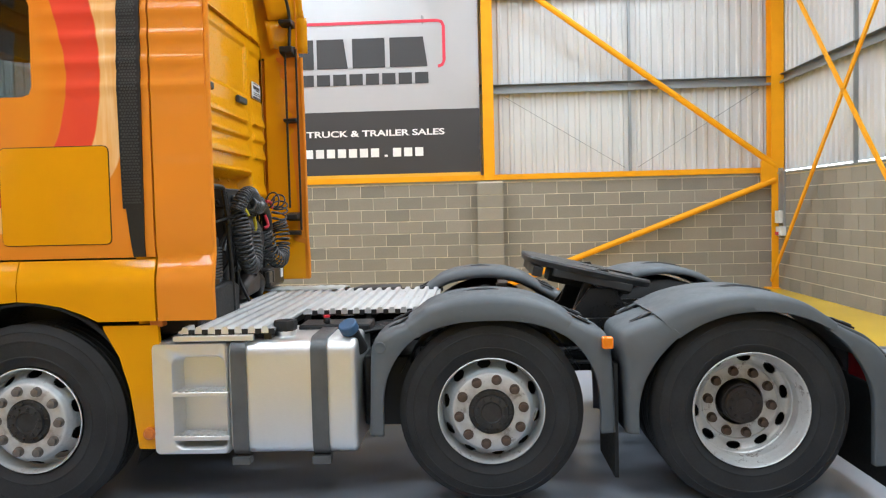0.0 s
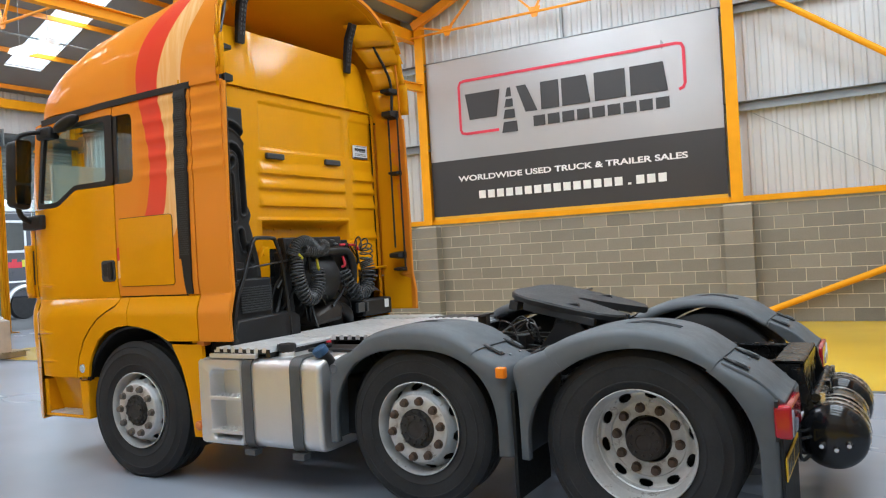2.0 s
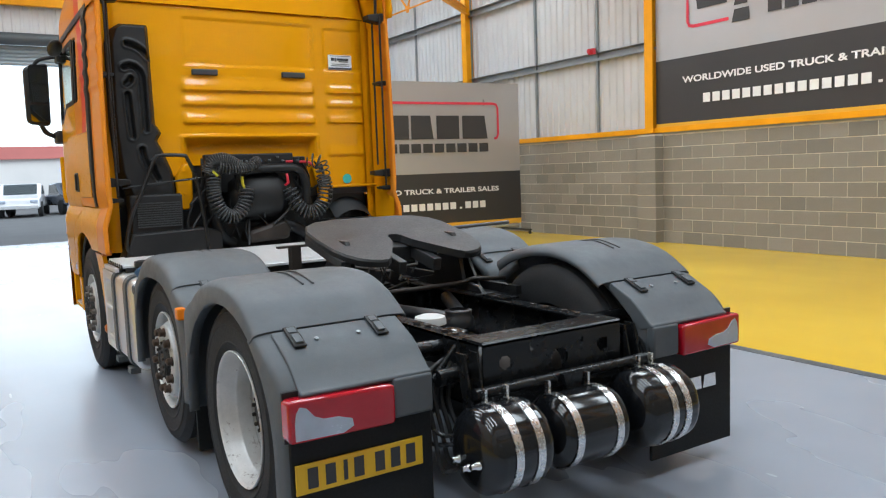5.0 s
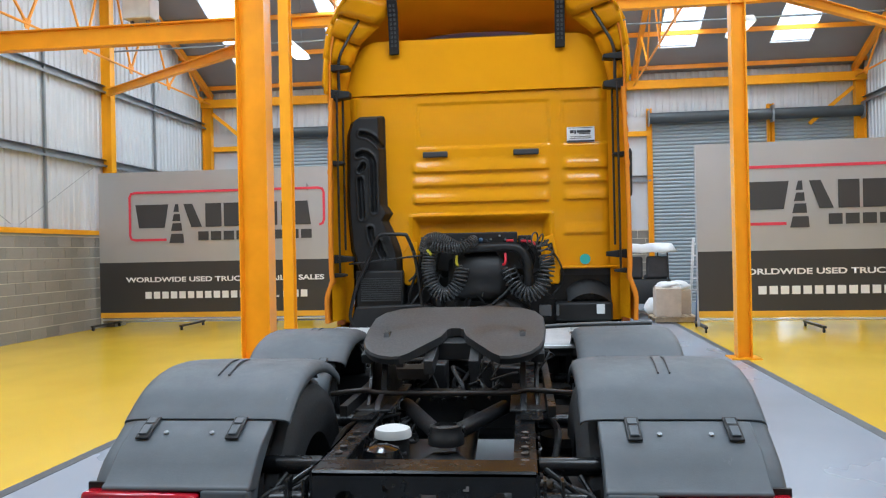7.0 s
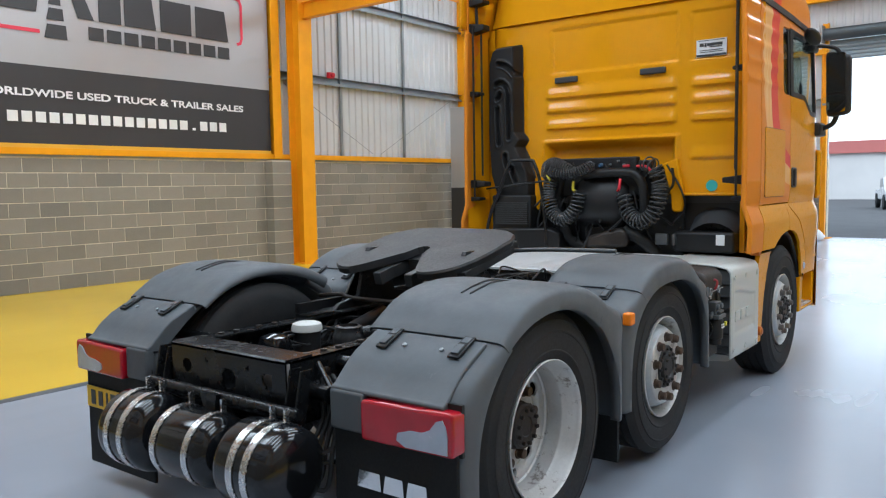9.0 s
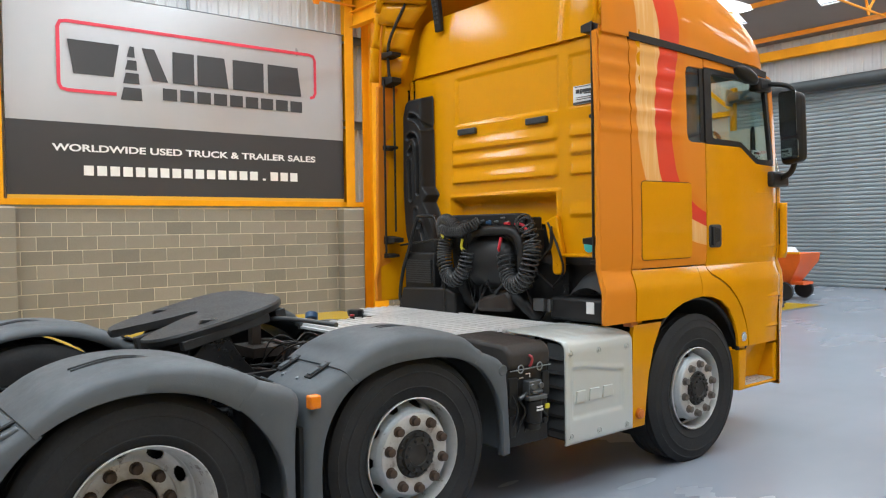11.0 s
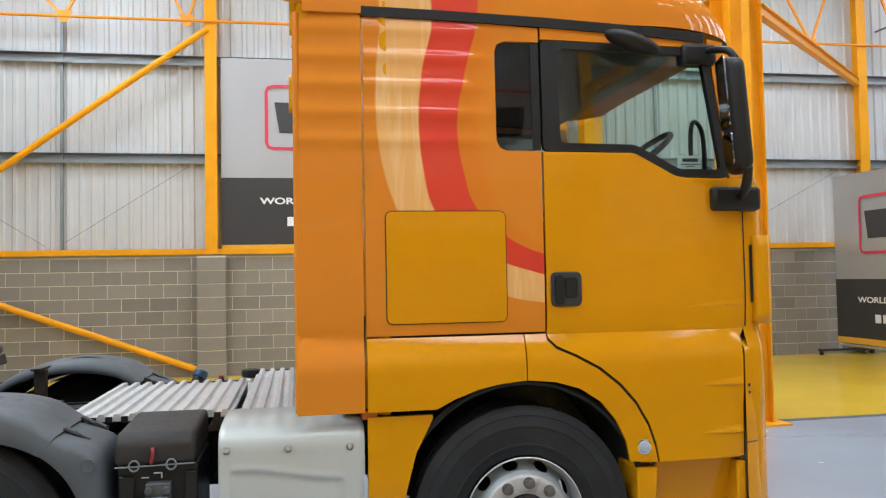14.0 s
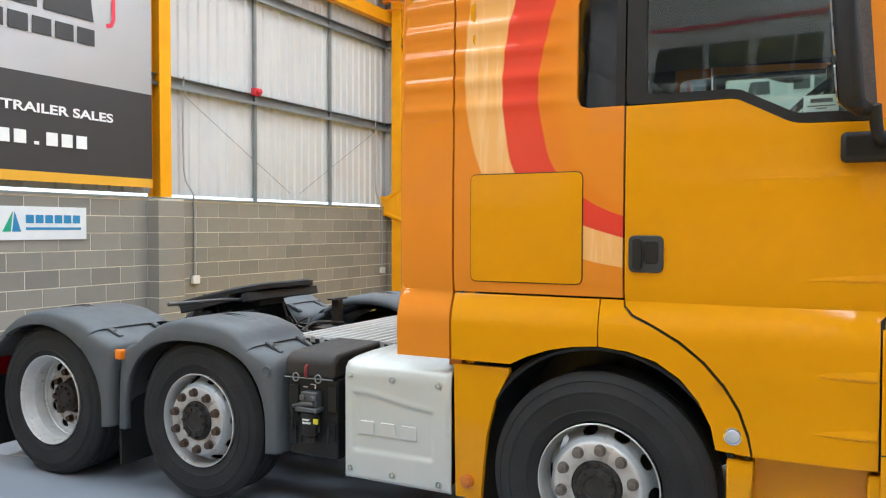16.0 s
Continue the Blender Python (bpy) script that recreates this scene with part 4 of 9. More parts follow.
    pts = [(3.05, 2.822), (3.4, 2.818), (3.9, 2.806), (4.4, 2.785), (4.72, 2.762)]
    for (y0, z0), (y1, z1) in zip(pts, pts[1:]):
        add_beam(bm, (s * (half_width(y0, 2.8) - 0.004), y0, z0 - 0.012), (s * (half_width(y1, 2.8) - 0.004), y1, z1 - 0.012), 0.035, 0.045)
    part("rain_gutter", bm, M_BLACK_PLASTIC, truck, "black rain gutter strip")
    # step box under the door
    bm = bmesh.new()
    x0, x1 = 0.95, 1.19
    add_prism(bm, [(1.00, 0.42), (1.04, 0.42), (1.12, 0.715), (1.08, 0.715)] if s > 0 else [(-1.00, 0.42), (-1.04, 0.42), (-1.12, 0.715), (-1.08, 0.715)], 4.32, 4.88, "y")
    part("step_back", bm, M_CAB, truck, bevel=0.008)
    bm = bmesh.new()
    add_prism(bm, [(4.315, 0.40), (4.40, 0.40), (4.42, 0.70), (4.315, 0.70)], *sorted((s * 0.95, s * 1.185)))
    part("step_side", bm, M_CAB, truck, bevel=0.01)
    bm = bmesh.new()
    add_box(bm, *sorted((s * 0.95, s * 1.18)), 4.40, 4.87, 0.40, 0.425)
    step = part("cab_step", bm, M_CAB, truck, "yellow step box under the door", bevel=0.01)
    bm = bmesh.new()
    add_box(bm, *sorted((s * 0.95, s * 1.175)), 4.83, 4.88, 0.40, 0.70)
    part("step_side", bm, M_CAB, truck, bevel=0.01)
    bm = bmesh.new()
    add_box(bm, *sorted((s * 0.98, s * 1.17)), 4.43, 4.82, 0.426, 0.436)
    for i in range(9):
        for j in range(4):
            add_lathe(bm, [(0.012, 0), (0.012, 0.006)], 8, Matrix.Translation((s * (1.0 + 0.05 * j), 4.45 + 0.043 * i, 0.436)) @ pose(0, 0, 0, 0, -90, 0))
    part("tread_plate", bm, M_ALU, step, "dotted metal step tread")
    # bumper corner and front corner vane
    bm = bmesh.new()
    ys = [4.873, 4.885, 4.91, 4.94, 4.97, 5.0, 5.03, 5.055, 5.075, 5.09, 5.102, 5.112]

    def corner(y, z):
        top = 1.305 - 0.75 * max(0, y - 4.915)
        zz = z if z < 1.0 else 1.0 + (z - 1.0) * (top - 1.0) / 0.3
        return (s * (half_width(y, 1.0) + 0.006 - 0.07 * smooth01((z - 1.2) / 0.1) ** 2), y, zz)
    add_grid(bm, ys, np.concatenate([np.linspace(0.38, 1.18, 12), np.linspace(1.2, 1.30, 9)]), corner)
    add_grid(bm, ys, (0.38, 0.381), lambda y, z: (s * (half_width(y, 1.0) - (0.3 if z > 0.3805 else 0)), y, 0.38))
    bumper = part("bumper_corner", bm, M_CAB, truck, "yellow bumper corner")
    bm = bmesh.new()
    add_tube(bm, [(s * (half_width(y, 1.0) + 0.004), y, 0.79) for y in ys], 0.004, 6)
    part("panel_seam", bm, M_BLACK_PLASTIC, bumper)
    bm = bmesh.new()
    lead = [(1.160, 4.950), (1.182, 4.958), (1.192, 4.98), (1.194, 5.005), (1.186, 5.03), (1.162, 5.052), (1.12, 5.066)]
    add_grid(bm, range(7), np.linspace(1.355, 1.785, 9), lambda i, z: (s * (lead[i][0] - 0.012 * smooth01((1.40 - z) / 0.05)), lead[i][1], z))
    vane = part("corner_vane", bm, M_CAB, truck, "yellow corner air vane", smooth=60)
    vane.modifiers.new("solidify", "SOLIDIFY").thickness = 0.014
    bm = bmesh.new()
    add_grid(bm, [4.88, 4.95, 5.03], (1.30, 1.36), lambda y, z: (s * (half_width(y, z) - 0.02), y, z))
    add_grid(bm, [4.936, 4.946, 4.956], np.linspace(1.46, 1.74, 6), lambda y, z: (s * (half_width(4.90, z) + 0.003), y, z))
    add_grid(bm, [4.905, 4.912], np.linspace(1.345, 2.03, 8), lambda y, z: (s * (half_width(4.90, z) + 0.002), y, z))
    add_grid(bm, np.linspace(4.905, 4.99, 5), (1.905, 1.913), lambda y, z: (s * (half_width(4.90, z) + 0.003 - 0.4 * max(0, y - 4.96)), y, z))
    part("corner_gap", bm, M_BLACK_PLASTIC, truck)
    bm = bmesh.new()
    add_grid(bm, [4.862, 4.87, 4.882], np.linspace(0.72, 1.33, 8), lambda y, z: (s * (half_width(y, z) - 0.016), y, z))
    part("door_gap", bm, M_BLACK_PLASTIC, truck)
    for z in (1.02, 1.055):
        bm = bmesh.new()
        add_box(bm, *sorted((s * (half_width(4.895, z) - 0.01), s * (half_width(4.895, z) + 0.006))), 4.885, 4.903, z, z + 0.014)
        part("latch_slot", bm, M_BLACK_PLASTIC, truck)
    # wheel arch liner
    bm = bmesh.new()
    arc = [(3.765 + 0.60 * math.cos(a), 0.50 + 0.62 * math.sin(a)) for a in np.linspace(0.14, math.pi + 0.42, 26)]
    add_grid(bm, range(26), (0.30, 0.7, 1.15), lambda i, x: (s * x, *arc[i]))
    part("arch_liner", bm, M_BLACK_PLASTIC, truck)
    bm = bmesh.new()
    add_tube(bm, [(s * 1.160, *p) for p in arc[1:-7]], 0.016, 8)
    part("arch_lip", bm, M_BLACK_PLASTIC, truck)
    # lamps on the side
    for y, z, r, mat, lab in ((3.125, 0.425, 0.027, M_DULL_AMBER, "round dull amber reflector"), (4.342, 0.80, 0.030, M_CLEAR_LENS, "round clear side lamp")):
        bm = bmesh.new()
        w = half_width(y, z) - 0.02
        add_lathe(bm, [(r, 0), (r, 0.022), (r * 0.8, 0.03), (0.0, 0.033)], 20, pose(s * w, y, z, 0, 0, 0 if s > 0 else 180))
        lamp = part("side_reflector" if z < 0.6 else "side_lamp", bm, mat, truck, lab, smooth=40)
        bm = bmesh.new()
        add_lathe(bm, [(r + 0.006, 0.0), (r + 0.006, 0.022), (r, 0.024)], 20, pose(s * w, y, z, 0, 0, 0 if s > 0 else 180))
        part("bezel", bm, M_CHROME if z > 0.6 else M_DULL_AMBER, lamp, smooth=40)
    bm = bmesh.new()
    add_box(bm, *sorted((s * 1.13, s * 1.195)), 3.03, 3.10, 0.985, 1.025)
    part("marker_lamp", bm, M_DULL_AMBER, truck, "small amber marker lamp under the deflector", bevel=0.006)

# left side: tall intake grille
bm = bmesh.new()
skin(bm, [(3.10, 1.60), (3.205, 1.60), (3.215, 2.2), (3.20, 2.79), (3.085, 2.79), (3.095, 2.2)], -1, 0.016, 0.04)
intake = part("intake_grille", bm, M_BLACK_PLASTIC, truck, "tall black perforated intake grille")
bm = bmesh.new()
skin(bm, [(3.105, 1.35), (3.165, 1.35), (3.19, 1.60), (3.10, 1.60)], -1, 0.013, 0.04)
part("intake_foot", bm, M_BLACK_PLASTIC, intake)
bm = bmesh.new()
for i in range(74):
    for j in range(6):
        y, z = 3.112 + 0.0155 * j + 0.00775 * (i % 2), 1.63 + 0.0152 * i
        w = half_width(y, z) + 0.016
        add_lathe(bm, [(0.0062, 0.0), (0.0062, 0.003), (0.0, 0.003)], 6, pose(-w + 0.001, y, z, 0, 0, 180))
part("grille_mesh", bm, M_DARK_PLASTIC, intake)

# ---- roof fairing, open at the back ----
ROOF_Z0 = 2.80


def roof_h(y):
    return float(np.interp(y, (2.7, 3.3, 3.7, 4.0, 4.3, 4.6, 4.85, 5.0, 5.12, 5.2), (1.06, 0.95, 0.88, 0.83, 0.74, 0.60, 0.43, 0.29, 0.14, 0.02)))


def roof_w(y):
    w = 1.178
    if y > 4.5:
        w -= 0.50 * (1 - math.sqrt(max(0, 1 - ((y - 4.5) / 0.75) ** 2)))
    return w


def roof_point(y, a, off=0.0):
    p = 2 / float(np.interp(y, (2.8, 3.2, 3.6), (3.3, 2.9, 2.7)))
    c, sn = math.cos(a), math.sin(a)
    yy = y if y < 4.3 else 4.3 + (y - 4.3) * 0.82
    return (math.copysign(abs(c) ** p, c) * (roof_w(y) - off), yy, ROOF_Z0 + max(0.0, sn) ** p * (roof_h(y) - off))


angles = np.concatenate([np.linspace(0, 0.5, 16), np.linspace(0.56, math.pi - 0.56, 30), np.linspace(math.pi - 0.5, math.pi, 16)])
ys = np.concatenate([np.linspace(2.79, 4.4, 24), np.linspace(4.46, 5.2, 18)])
bm = bmesh.new()
rows = add_grid(bm, angles, ys, lambda a, y: roof_point(y, a))
rows2 = add_grid(bm, angles, ys[:24], lambda a, y: roof_point(y, a, 0.03))
for i in range(len(angles) - 1):
    bm.faces.new((rows[0][i], rows[0][i + 1], rows2[0][i + 1], rows2[0][i]))
roof = part("roof_fairing", bm, M_LIVERY, truck, "high orange roof fairing, hollow at the back", smooth=40)
# inside ribs of the hollow fairing
for y, off in ((2.86, 0.034), (3.05, 0.034)):
    bm = bmesh.new()
    pr = [roof_point(y, a, off) for a in angles]
    add_tube(bm, pr, 0.012, 6)
    part("fairing_rib", bm, M_CAB, roof, smooth=50)
bm = bmesh.new()
add_grid(bm, angles, (2.80, 3.0, 3.3, 3.6), lambda a, y: roof_point(y, a, 0.036 + 0.25 * max(0, y - 3.0)))
part("fairing_lining", bm, M_CAB, roof)
# stepped flaps on the fairing's rear edge
for s in (-1, 1):
    for z0, z1, y0, dx in ((2.84, 3.12, 2.71, 0.0), (3.13, 3.38, 2.74, 0.0), (3.40, 3.66, 2.72, 0.0)):
        bm = bmesh.new()

        def flap(u, z):
            a = math.asin(min(1, ((z - ROOF_Z0) / roof_h(2.8)) ** (3.3 / 2)))
            x, _, _ = roof_point(2.8, a)
            return (s * (x - 0.006 + 0.012 * u), 2.80 - (2.80 - y0) * u, z)
        add_grid(bm, (0, 0.5, 1), np.linspace(z0, z1, 6), flap)
        ob = part("fairing_flap", bm, M_CAB, roof)
        sol = ob.modifiers.new("solidify", "SOLIDIFY")
        sol.thickness = 0.012

# folded yellow gussets between the fairing's edge and the cab back
GUSSET = [(2.90, 1.205, 1.07), (3.12, 1.195, 1.03), (3.32, 1.17, 0.95), (3.48, 1.10, 0.78), (3.66, 0.98, 0.62)]
for s in (-1, 1):
    for (z0, a0, b0), (z1, a1, b1) in zip(GUSSET, GUSSET[1:]):
        bm = bmesh.new()

        def fold(u, v):
            z, a, b = z0 + (z1 - z0) * v, a0 + (a1 - a0) * v, b0 + (b1 - b0) * v
            return (s * (a + (b - a) * u), 2.735 + 0.03 * v + (3.0 - 2.75) * u, z - 0.04 * u)
        add_grid(bm, np.linspace(0, 1, 6), np.linspace(0, 0.97, 4), fold)
        ob = part("fairing_gusset", bm, M_CAB, roof, smooth=20)
        sol = ob.modifiers.new("solidify", "SOLIDIFY")
        sol.thickness = 0.008

# ---- cab back ----
def plate(x, z, x0, x1, z0, z1, e):
    """1 inside a rounded rectangle, easing to 0 over e."""
    d = min(x - x0, x1 - x, z - z0, z1 - z)
    return smooth01(d / e)


def louvre(x, z, x0, x1, z0, z1):
    return smooth01((x - x0) / 0.03) * smooth01((x1 - x) / 0.03) * (smooth01((z1 - z) / (z1 - z0)) if z > z0 else smooth01(1 - (z0 - z) / 0.012))


def back_y(x, z):
    d = 0.0
    d -= 0.014 * plate(x, z, -0.50, 0.59, 2.415, 2.795, 0.022)
    d -= 0.012 * plate(x, z, 0.675, 1.06, 2.415, 2.78, 0.022)
    for z0, z1 in ((2.232, 2.345), (2.115, 2.215), (1.98, 2.085)):
        d += 0.024 * louvre(x, z, -0.545, 0.585, z0, z1)
        d += 0.020 * louvre(x, z, 0.68, 1.06, z0, z1 - 0.01)
    d += 0.018 * louvre(x, z, 0.675, 1.055, 1.70, 1.80)
    r = min(x + 0.55, 0.585 - x, 1.865 - z)
    d += 0.025 * smooth01((r + 0.02) / 0.02) * (1 - smooth01(r / 0.03))
    d -= 0.075 * smooth01((r - 0.015) / 0.05)
    d -= 0.02 * smooth01((z - 2.86) / 0.02)
    if abs(x) > 0.98:
        d -= 0.25 * ((abs(x) - 0.98) / 0.14) ** 2 * 0.4
    return 3.05 - d


bm = bmesh.new()
xs = np.linspace(-1.10, 1.13, 150)
zs = np.concatenate([np.linspace(1.43, 1.66, 14), np.linspace(1.675, 2.88, 120)])
rows = [[bm.verts.new((x, back_y(x, z), z)) for x in xs] for z in zs]
for a, b in zip(rows, rows[1:]):
    for i in range(len(xs) - 1):
        x, z = (xs[i] + xs[i + 1]) / 2, (a[i].co.z + b[i].co.z) / 2
        if z < 1.648 and -0.47 < x < 0.50 or z < 1.66 and x < -0.72 or z < 1.56 and x < 0.50:
            continue
        bm.faces.new((a[i], a[i + 1], b[i + 1], b[i]))
back = part("cab_back", bm, M_CAB, truck, "yellow pressed cab back with ribs", smooth=60)
bm = bmesh.new()
add_prism(bm, [(-0.63, 1.56), (-0.63, 1.33), (-0.60, 1.30), (-0.54, 1.30), (-0.51, 1.34), (-0.50, 1.66), (-0.56, 1.66)], 3.00, 3.05, "y")
part("bracket", bm, M_CAB, back, bevel=0.012)
bm = bmesh.new()
add_prism(bm, [(0.49, 1.66), (0.51, 1.58), (0.555, 1.42), (0.56, 1.31), (0.58, 1.295), (0.635, 1.295), (0.645, 1.32), (0.65, 1.45), (0.60, 1.70)], 3.00, 3.05, "y")
add_box(bm, 0.60, 1.13, 3.01, 3.06, 1.415, 1.44)
part("bracket", bm, M_CAB, back, bevel=0.012)
bm = bmesh.new()
for x, z, r in ((-0.57, 1.42, 0.012), (-0.57, 1.6, 0.012), (0.60, 1.36, 0.014), (0.60, 1.52, 0.018), (0.58, 1.62, 0.01), (-0.3, 1.80, 0.012), (-0.1, 1.80, 0.012), (0.1, 1.80, 0.012), (0.3, 1.80, 0.012)):
    y = 3.0 if z < 1.7 else back_y(x, z)
    bm = bmesh.new()
    add_lathe(bm, [(r, 0), (r, 0.008), (0, 0.01)], 12, pose(x, y + 0.002, z, 0, 0, -90))
    part("boss", bm, M_CAB, back, smooth=40)


def top_edge(x):
    return 3.325 if abs(x) < 0.80 else 3.325 - 0.42 * (1 - math.sqrt(max(0, 1 - ((abs(x) - 0.80) / 0.30) ** 2)))


bm = bmesh.new()
xs = np.linspace(-1.095, 1.095, 75)


def upper(x, v):
    z = 2.872 + (top_edge(x) - 2.872) * v
    y = 3.028 + 0.05 * v - 0.012 * smooth01(1 - abs(abs(x - 0.05) - 0.6) / 0.02) * 1.0
    if abs(x) > 0.85:
        y += 0.9 * (abs(x) - 0.85) ** 2
    return (x, y, z)


rows = add_grid(bm, xs, np.linspace(0, 1, 16), upper)
lip = [bm.verts.new((v.co.x * 0.99, v.co.y + 0.03, v.co.z + 0.008)) for v in rows[-1]]
fl = [bm.verts.new((v.co.x * 0.96, 3.9, v.co.z - 0.02)) for v in rows[-1]]
under = [bm.verts.new((v.co.x, v.co.y + 0.05, v.co.z)) for v in rows[0]]
for i in range(len(xs) - 1):
    bm.faces.new((rows[-1][i], rows[-1][i + 1], lip[i + 1], lip[i]))
    bm.faces.new((lip[i], lip[i + 1], fl[i + 1], fl[i]))
    bm.faces.new((under[i], under[i + 1], rows[0][i + 1], rows[0][i]))
part("cab_back_top", bm, M_CAB, truck, "smooth yellow upper back panel", smooth=50)
# corner posts between back wall and sides
for s in (-1, 1):
    bm = bmesh.new()
    add_grid(bm, np.linspace(0, 1, 8), np.linspace(1.0, 2.86, 10), lambda u, z: (s * (1.05 + 0.13 * math.sin(u * math.pi / 2)), 3.06 + 0.10 * (1 - math.cos(u * math.pi / 2)), z))
    part("corner_post", bm, M_CAB if s > 0 else M_CAB, truck, smooth=60)
# rubber grips, sticker, dot
for x in (-0.345, 0.395):
    bm = bmesh.new()
    add_box(bm, x - 0.102, x + 0.102, 3.02, 3.05, 2.345, 2.392)
    part("rubber_grip", bm, M_DARK_PLASTIC, truck, "dark rubber grip", bevel=0.008)
bm = bmesh.new()
add_box(bm, 0.725, 0.945, 3.045, 3.052, 2.432, 2.555)
sticker = part("dealer_sticker", bm, M_PAPER, truck, "white sticker with dark print")
for x0, x1, z0, z1 in ((0.74, 0.93, 2.545, 2.549), (0.75, 0.78, 2.505, 2.53), (0.785, 0.80, 2.50, 2.53), (0.805, 0.915, 2.508, 2.528), (0.82, 0.91, 2.496, 2.503), (0.75, 0.92, 2.475, 2.479), (0.75, 0.92, 2.462, 2.466), (0.727, 0.943, 2.434, 2.448)):
    bm = bmesh.new()
    add_box(bm, x0, x1, 3.042, 3.0445, z0, z1)
    part("print_bar", bm, M_DARK_PRINT, sticker, smooth=0)
bm = bmesh.new()
add_lathe(bm, [(0.042, 0), (0.042, 0.004), (0, 0.005)], 24, pose(0.85, 3.046, 1.49, 0, 0, -90))
part("round_sticker", bm, M_TEAL, truck, "round teal sticker")

# ---- cab front, floor, inside ----
def front_curve(u, z):
    a = u * math.pi / 2
    y, w = 4.90, half_width(4.90, min(2.0, max(z, 0.5)))
    x = w * math.copysign(abs(math.sin(a)) ** 0.55, u)
    y = 4.90 + (0.195 if z < 1.36 else 0.23) * abs(math.cos(a)) ** 0.55
    lean = 0.30 * max(0, z - 2.0) + 0.10 * max(0, z - 2.6)
    return (x * (1 - 0.03 * max(0, z - 2)), y - lean, z)


us = np.linspace(-1, 1, 33)
bm = bmesh.new()
add_grid(bm, us, np.linspace(0.40, 2.02, 20), front_curve)
part("cab_front", bm, M_CAB, truck, "yellow cab front", smooth=50)
bm = bmesh.new()
add_grid(bm, us, np.linspace(2.03, 2.74, 8), front_curve)
wind = part("windscreen", bm, M_GLASS, truck, "wide clear windscreen", smooth=50)
wind.visible_shadow = False
bm = bmesh.new()
add_box(bm, -1.12, 1.12, 3.12, 4.95, 1.36, 1.42)
add_box(bm, -1.10, 1.10, 3.20, 3.24, 1.42, 2.85)
add_box(bm, -1.10, 1.10, 3.12, 4.75, 2.76, 2.80)
for s in (-1, 1):
    add_box(bm, *sorted((s * 1.11, s * 1.15)), 3.12, 3.64, 1.42, 2.78)
part("cab_lining", bm, M_INTERIOR, truck)
bm = bmesh.new()
add_prism(bm, [(4.55, 1.42), (4.55, 1.98), (4.66, 2.08), (5.0, 2.06), (5.1, 1.42)], -1.05, 1.05)
add_prism(bm, [(4.72, 2.0), (4.80, 2.16), (4.88, 2.20), (4.96, 2.16), (4.98, 1.9)], 0.35, 0.85)
part("dashboard", bm, M_INTERIOR, truck, bevel=0.03, seg=3)
for x in (-0.6, 0.6):
    bm = bmesh.new()
    add_box(bm, x - 0.26, x + 0.26, 3.62, 4.15, 1.55, 1.76)
    add_prism(bm, [(3.62, 1.7), (3.78, 1.7), (3.66, 2.42), (3.54, 2.42)], x - 0.25, x + 0.25)
    add_prism(bm, [(3.56, 2.40), (3.66, 2.40), (3.63, 2.60), (3.55, 2.60)], x - 0.14, x + 0.14)
    part("cab_seat", bm, M_SEAT, truck, bevel=0.04, seg=3)
bm = bmesh.new()
m = pose(0.60, 4.62, 2.245, 38, 0, 0)
loop = [m @ Vector((0.22 * math.cos(a), 0.22 * math.sin(a), 0)) for a in np.linspace(0, 2 * math.pi, 33)]
add_tube(bm, loop, 0.017, 10, caps=False)
for a in (0.3, math.pi - 0.3, -math.pi / 2):
    add_tube(bm, [m @ Vector((0, 0, -0.03)), m @ Vector((0.21 * math.cos(a), 0.21 * math.sin(a), 0))], 0.014, 8)
add_cyl(bm, m @ Vector((0, 0, -0.01)), m @ Vector((0, 0, -0.3)), 0.05, 12)
part("steering_wheel", bm, M_BLACK_PLASTIC, truck, "black steering wheel", smooth=50)
bm = bmesh.new()
add_tube(bm, smooth_path([(1.08, 4.69, 2.06), (1.08, 4.69, 2.3), (1.07, 4.72, 2.36), (1.05, 4.77, 2.3), (1.05, 4.78, 2.1)]), 0.012, 8)
part("grab_rail", bm, M_BLACK_PLASTIC, truck)
bm = bmesh.new()
add_box(bm, 1.135, 1.14, 4.585, 4.71, 2.115, 2.18)
card = part("window_card", bm, M_PAPER, truck, "white printed card inside the window")
for z0, y0, y1 in ((2.15, 4.61, 4.69), (2.135, 4.60, 4.70), (2.125, 4.63, 4.67)):
    bm = bmesh.new()
    add_box(bm, 1.141, 1.142, y0, y1, z0, z0 + (0.016 if z0 > 2.14 else 0.004))
    part("print_bar", bm, M_DARK_PRINT, card, smooth=0)

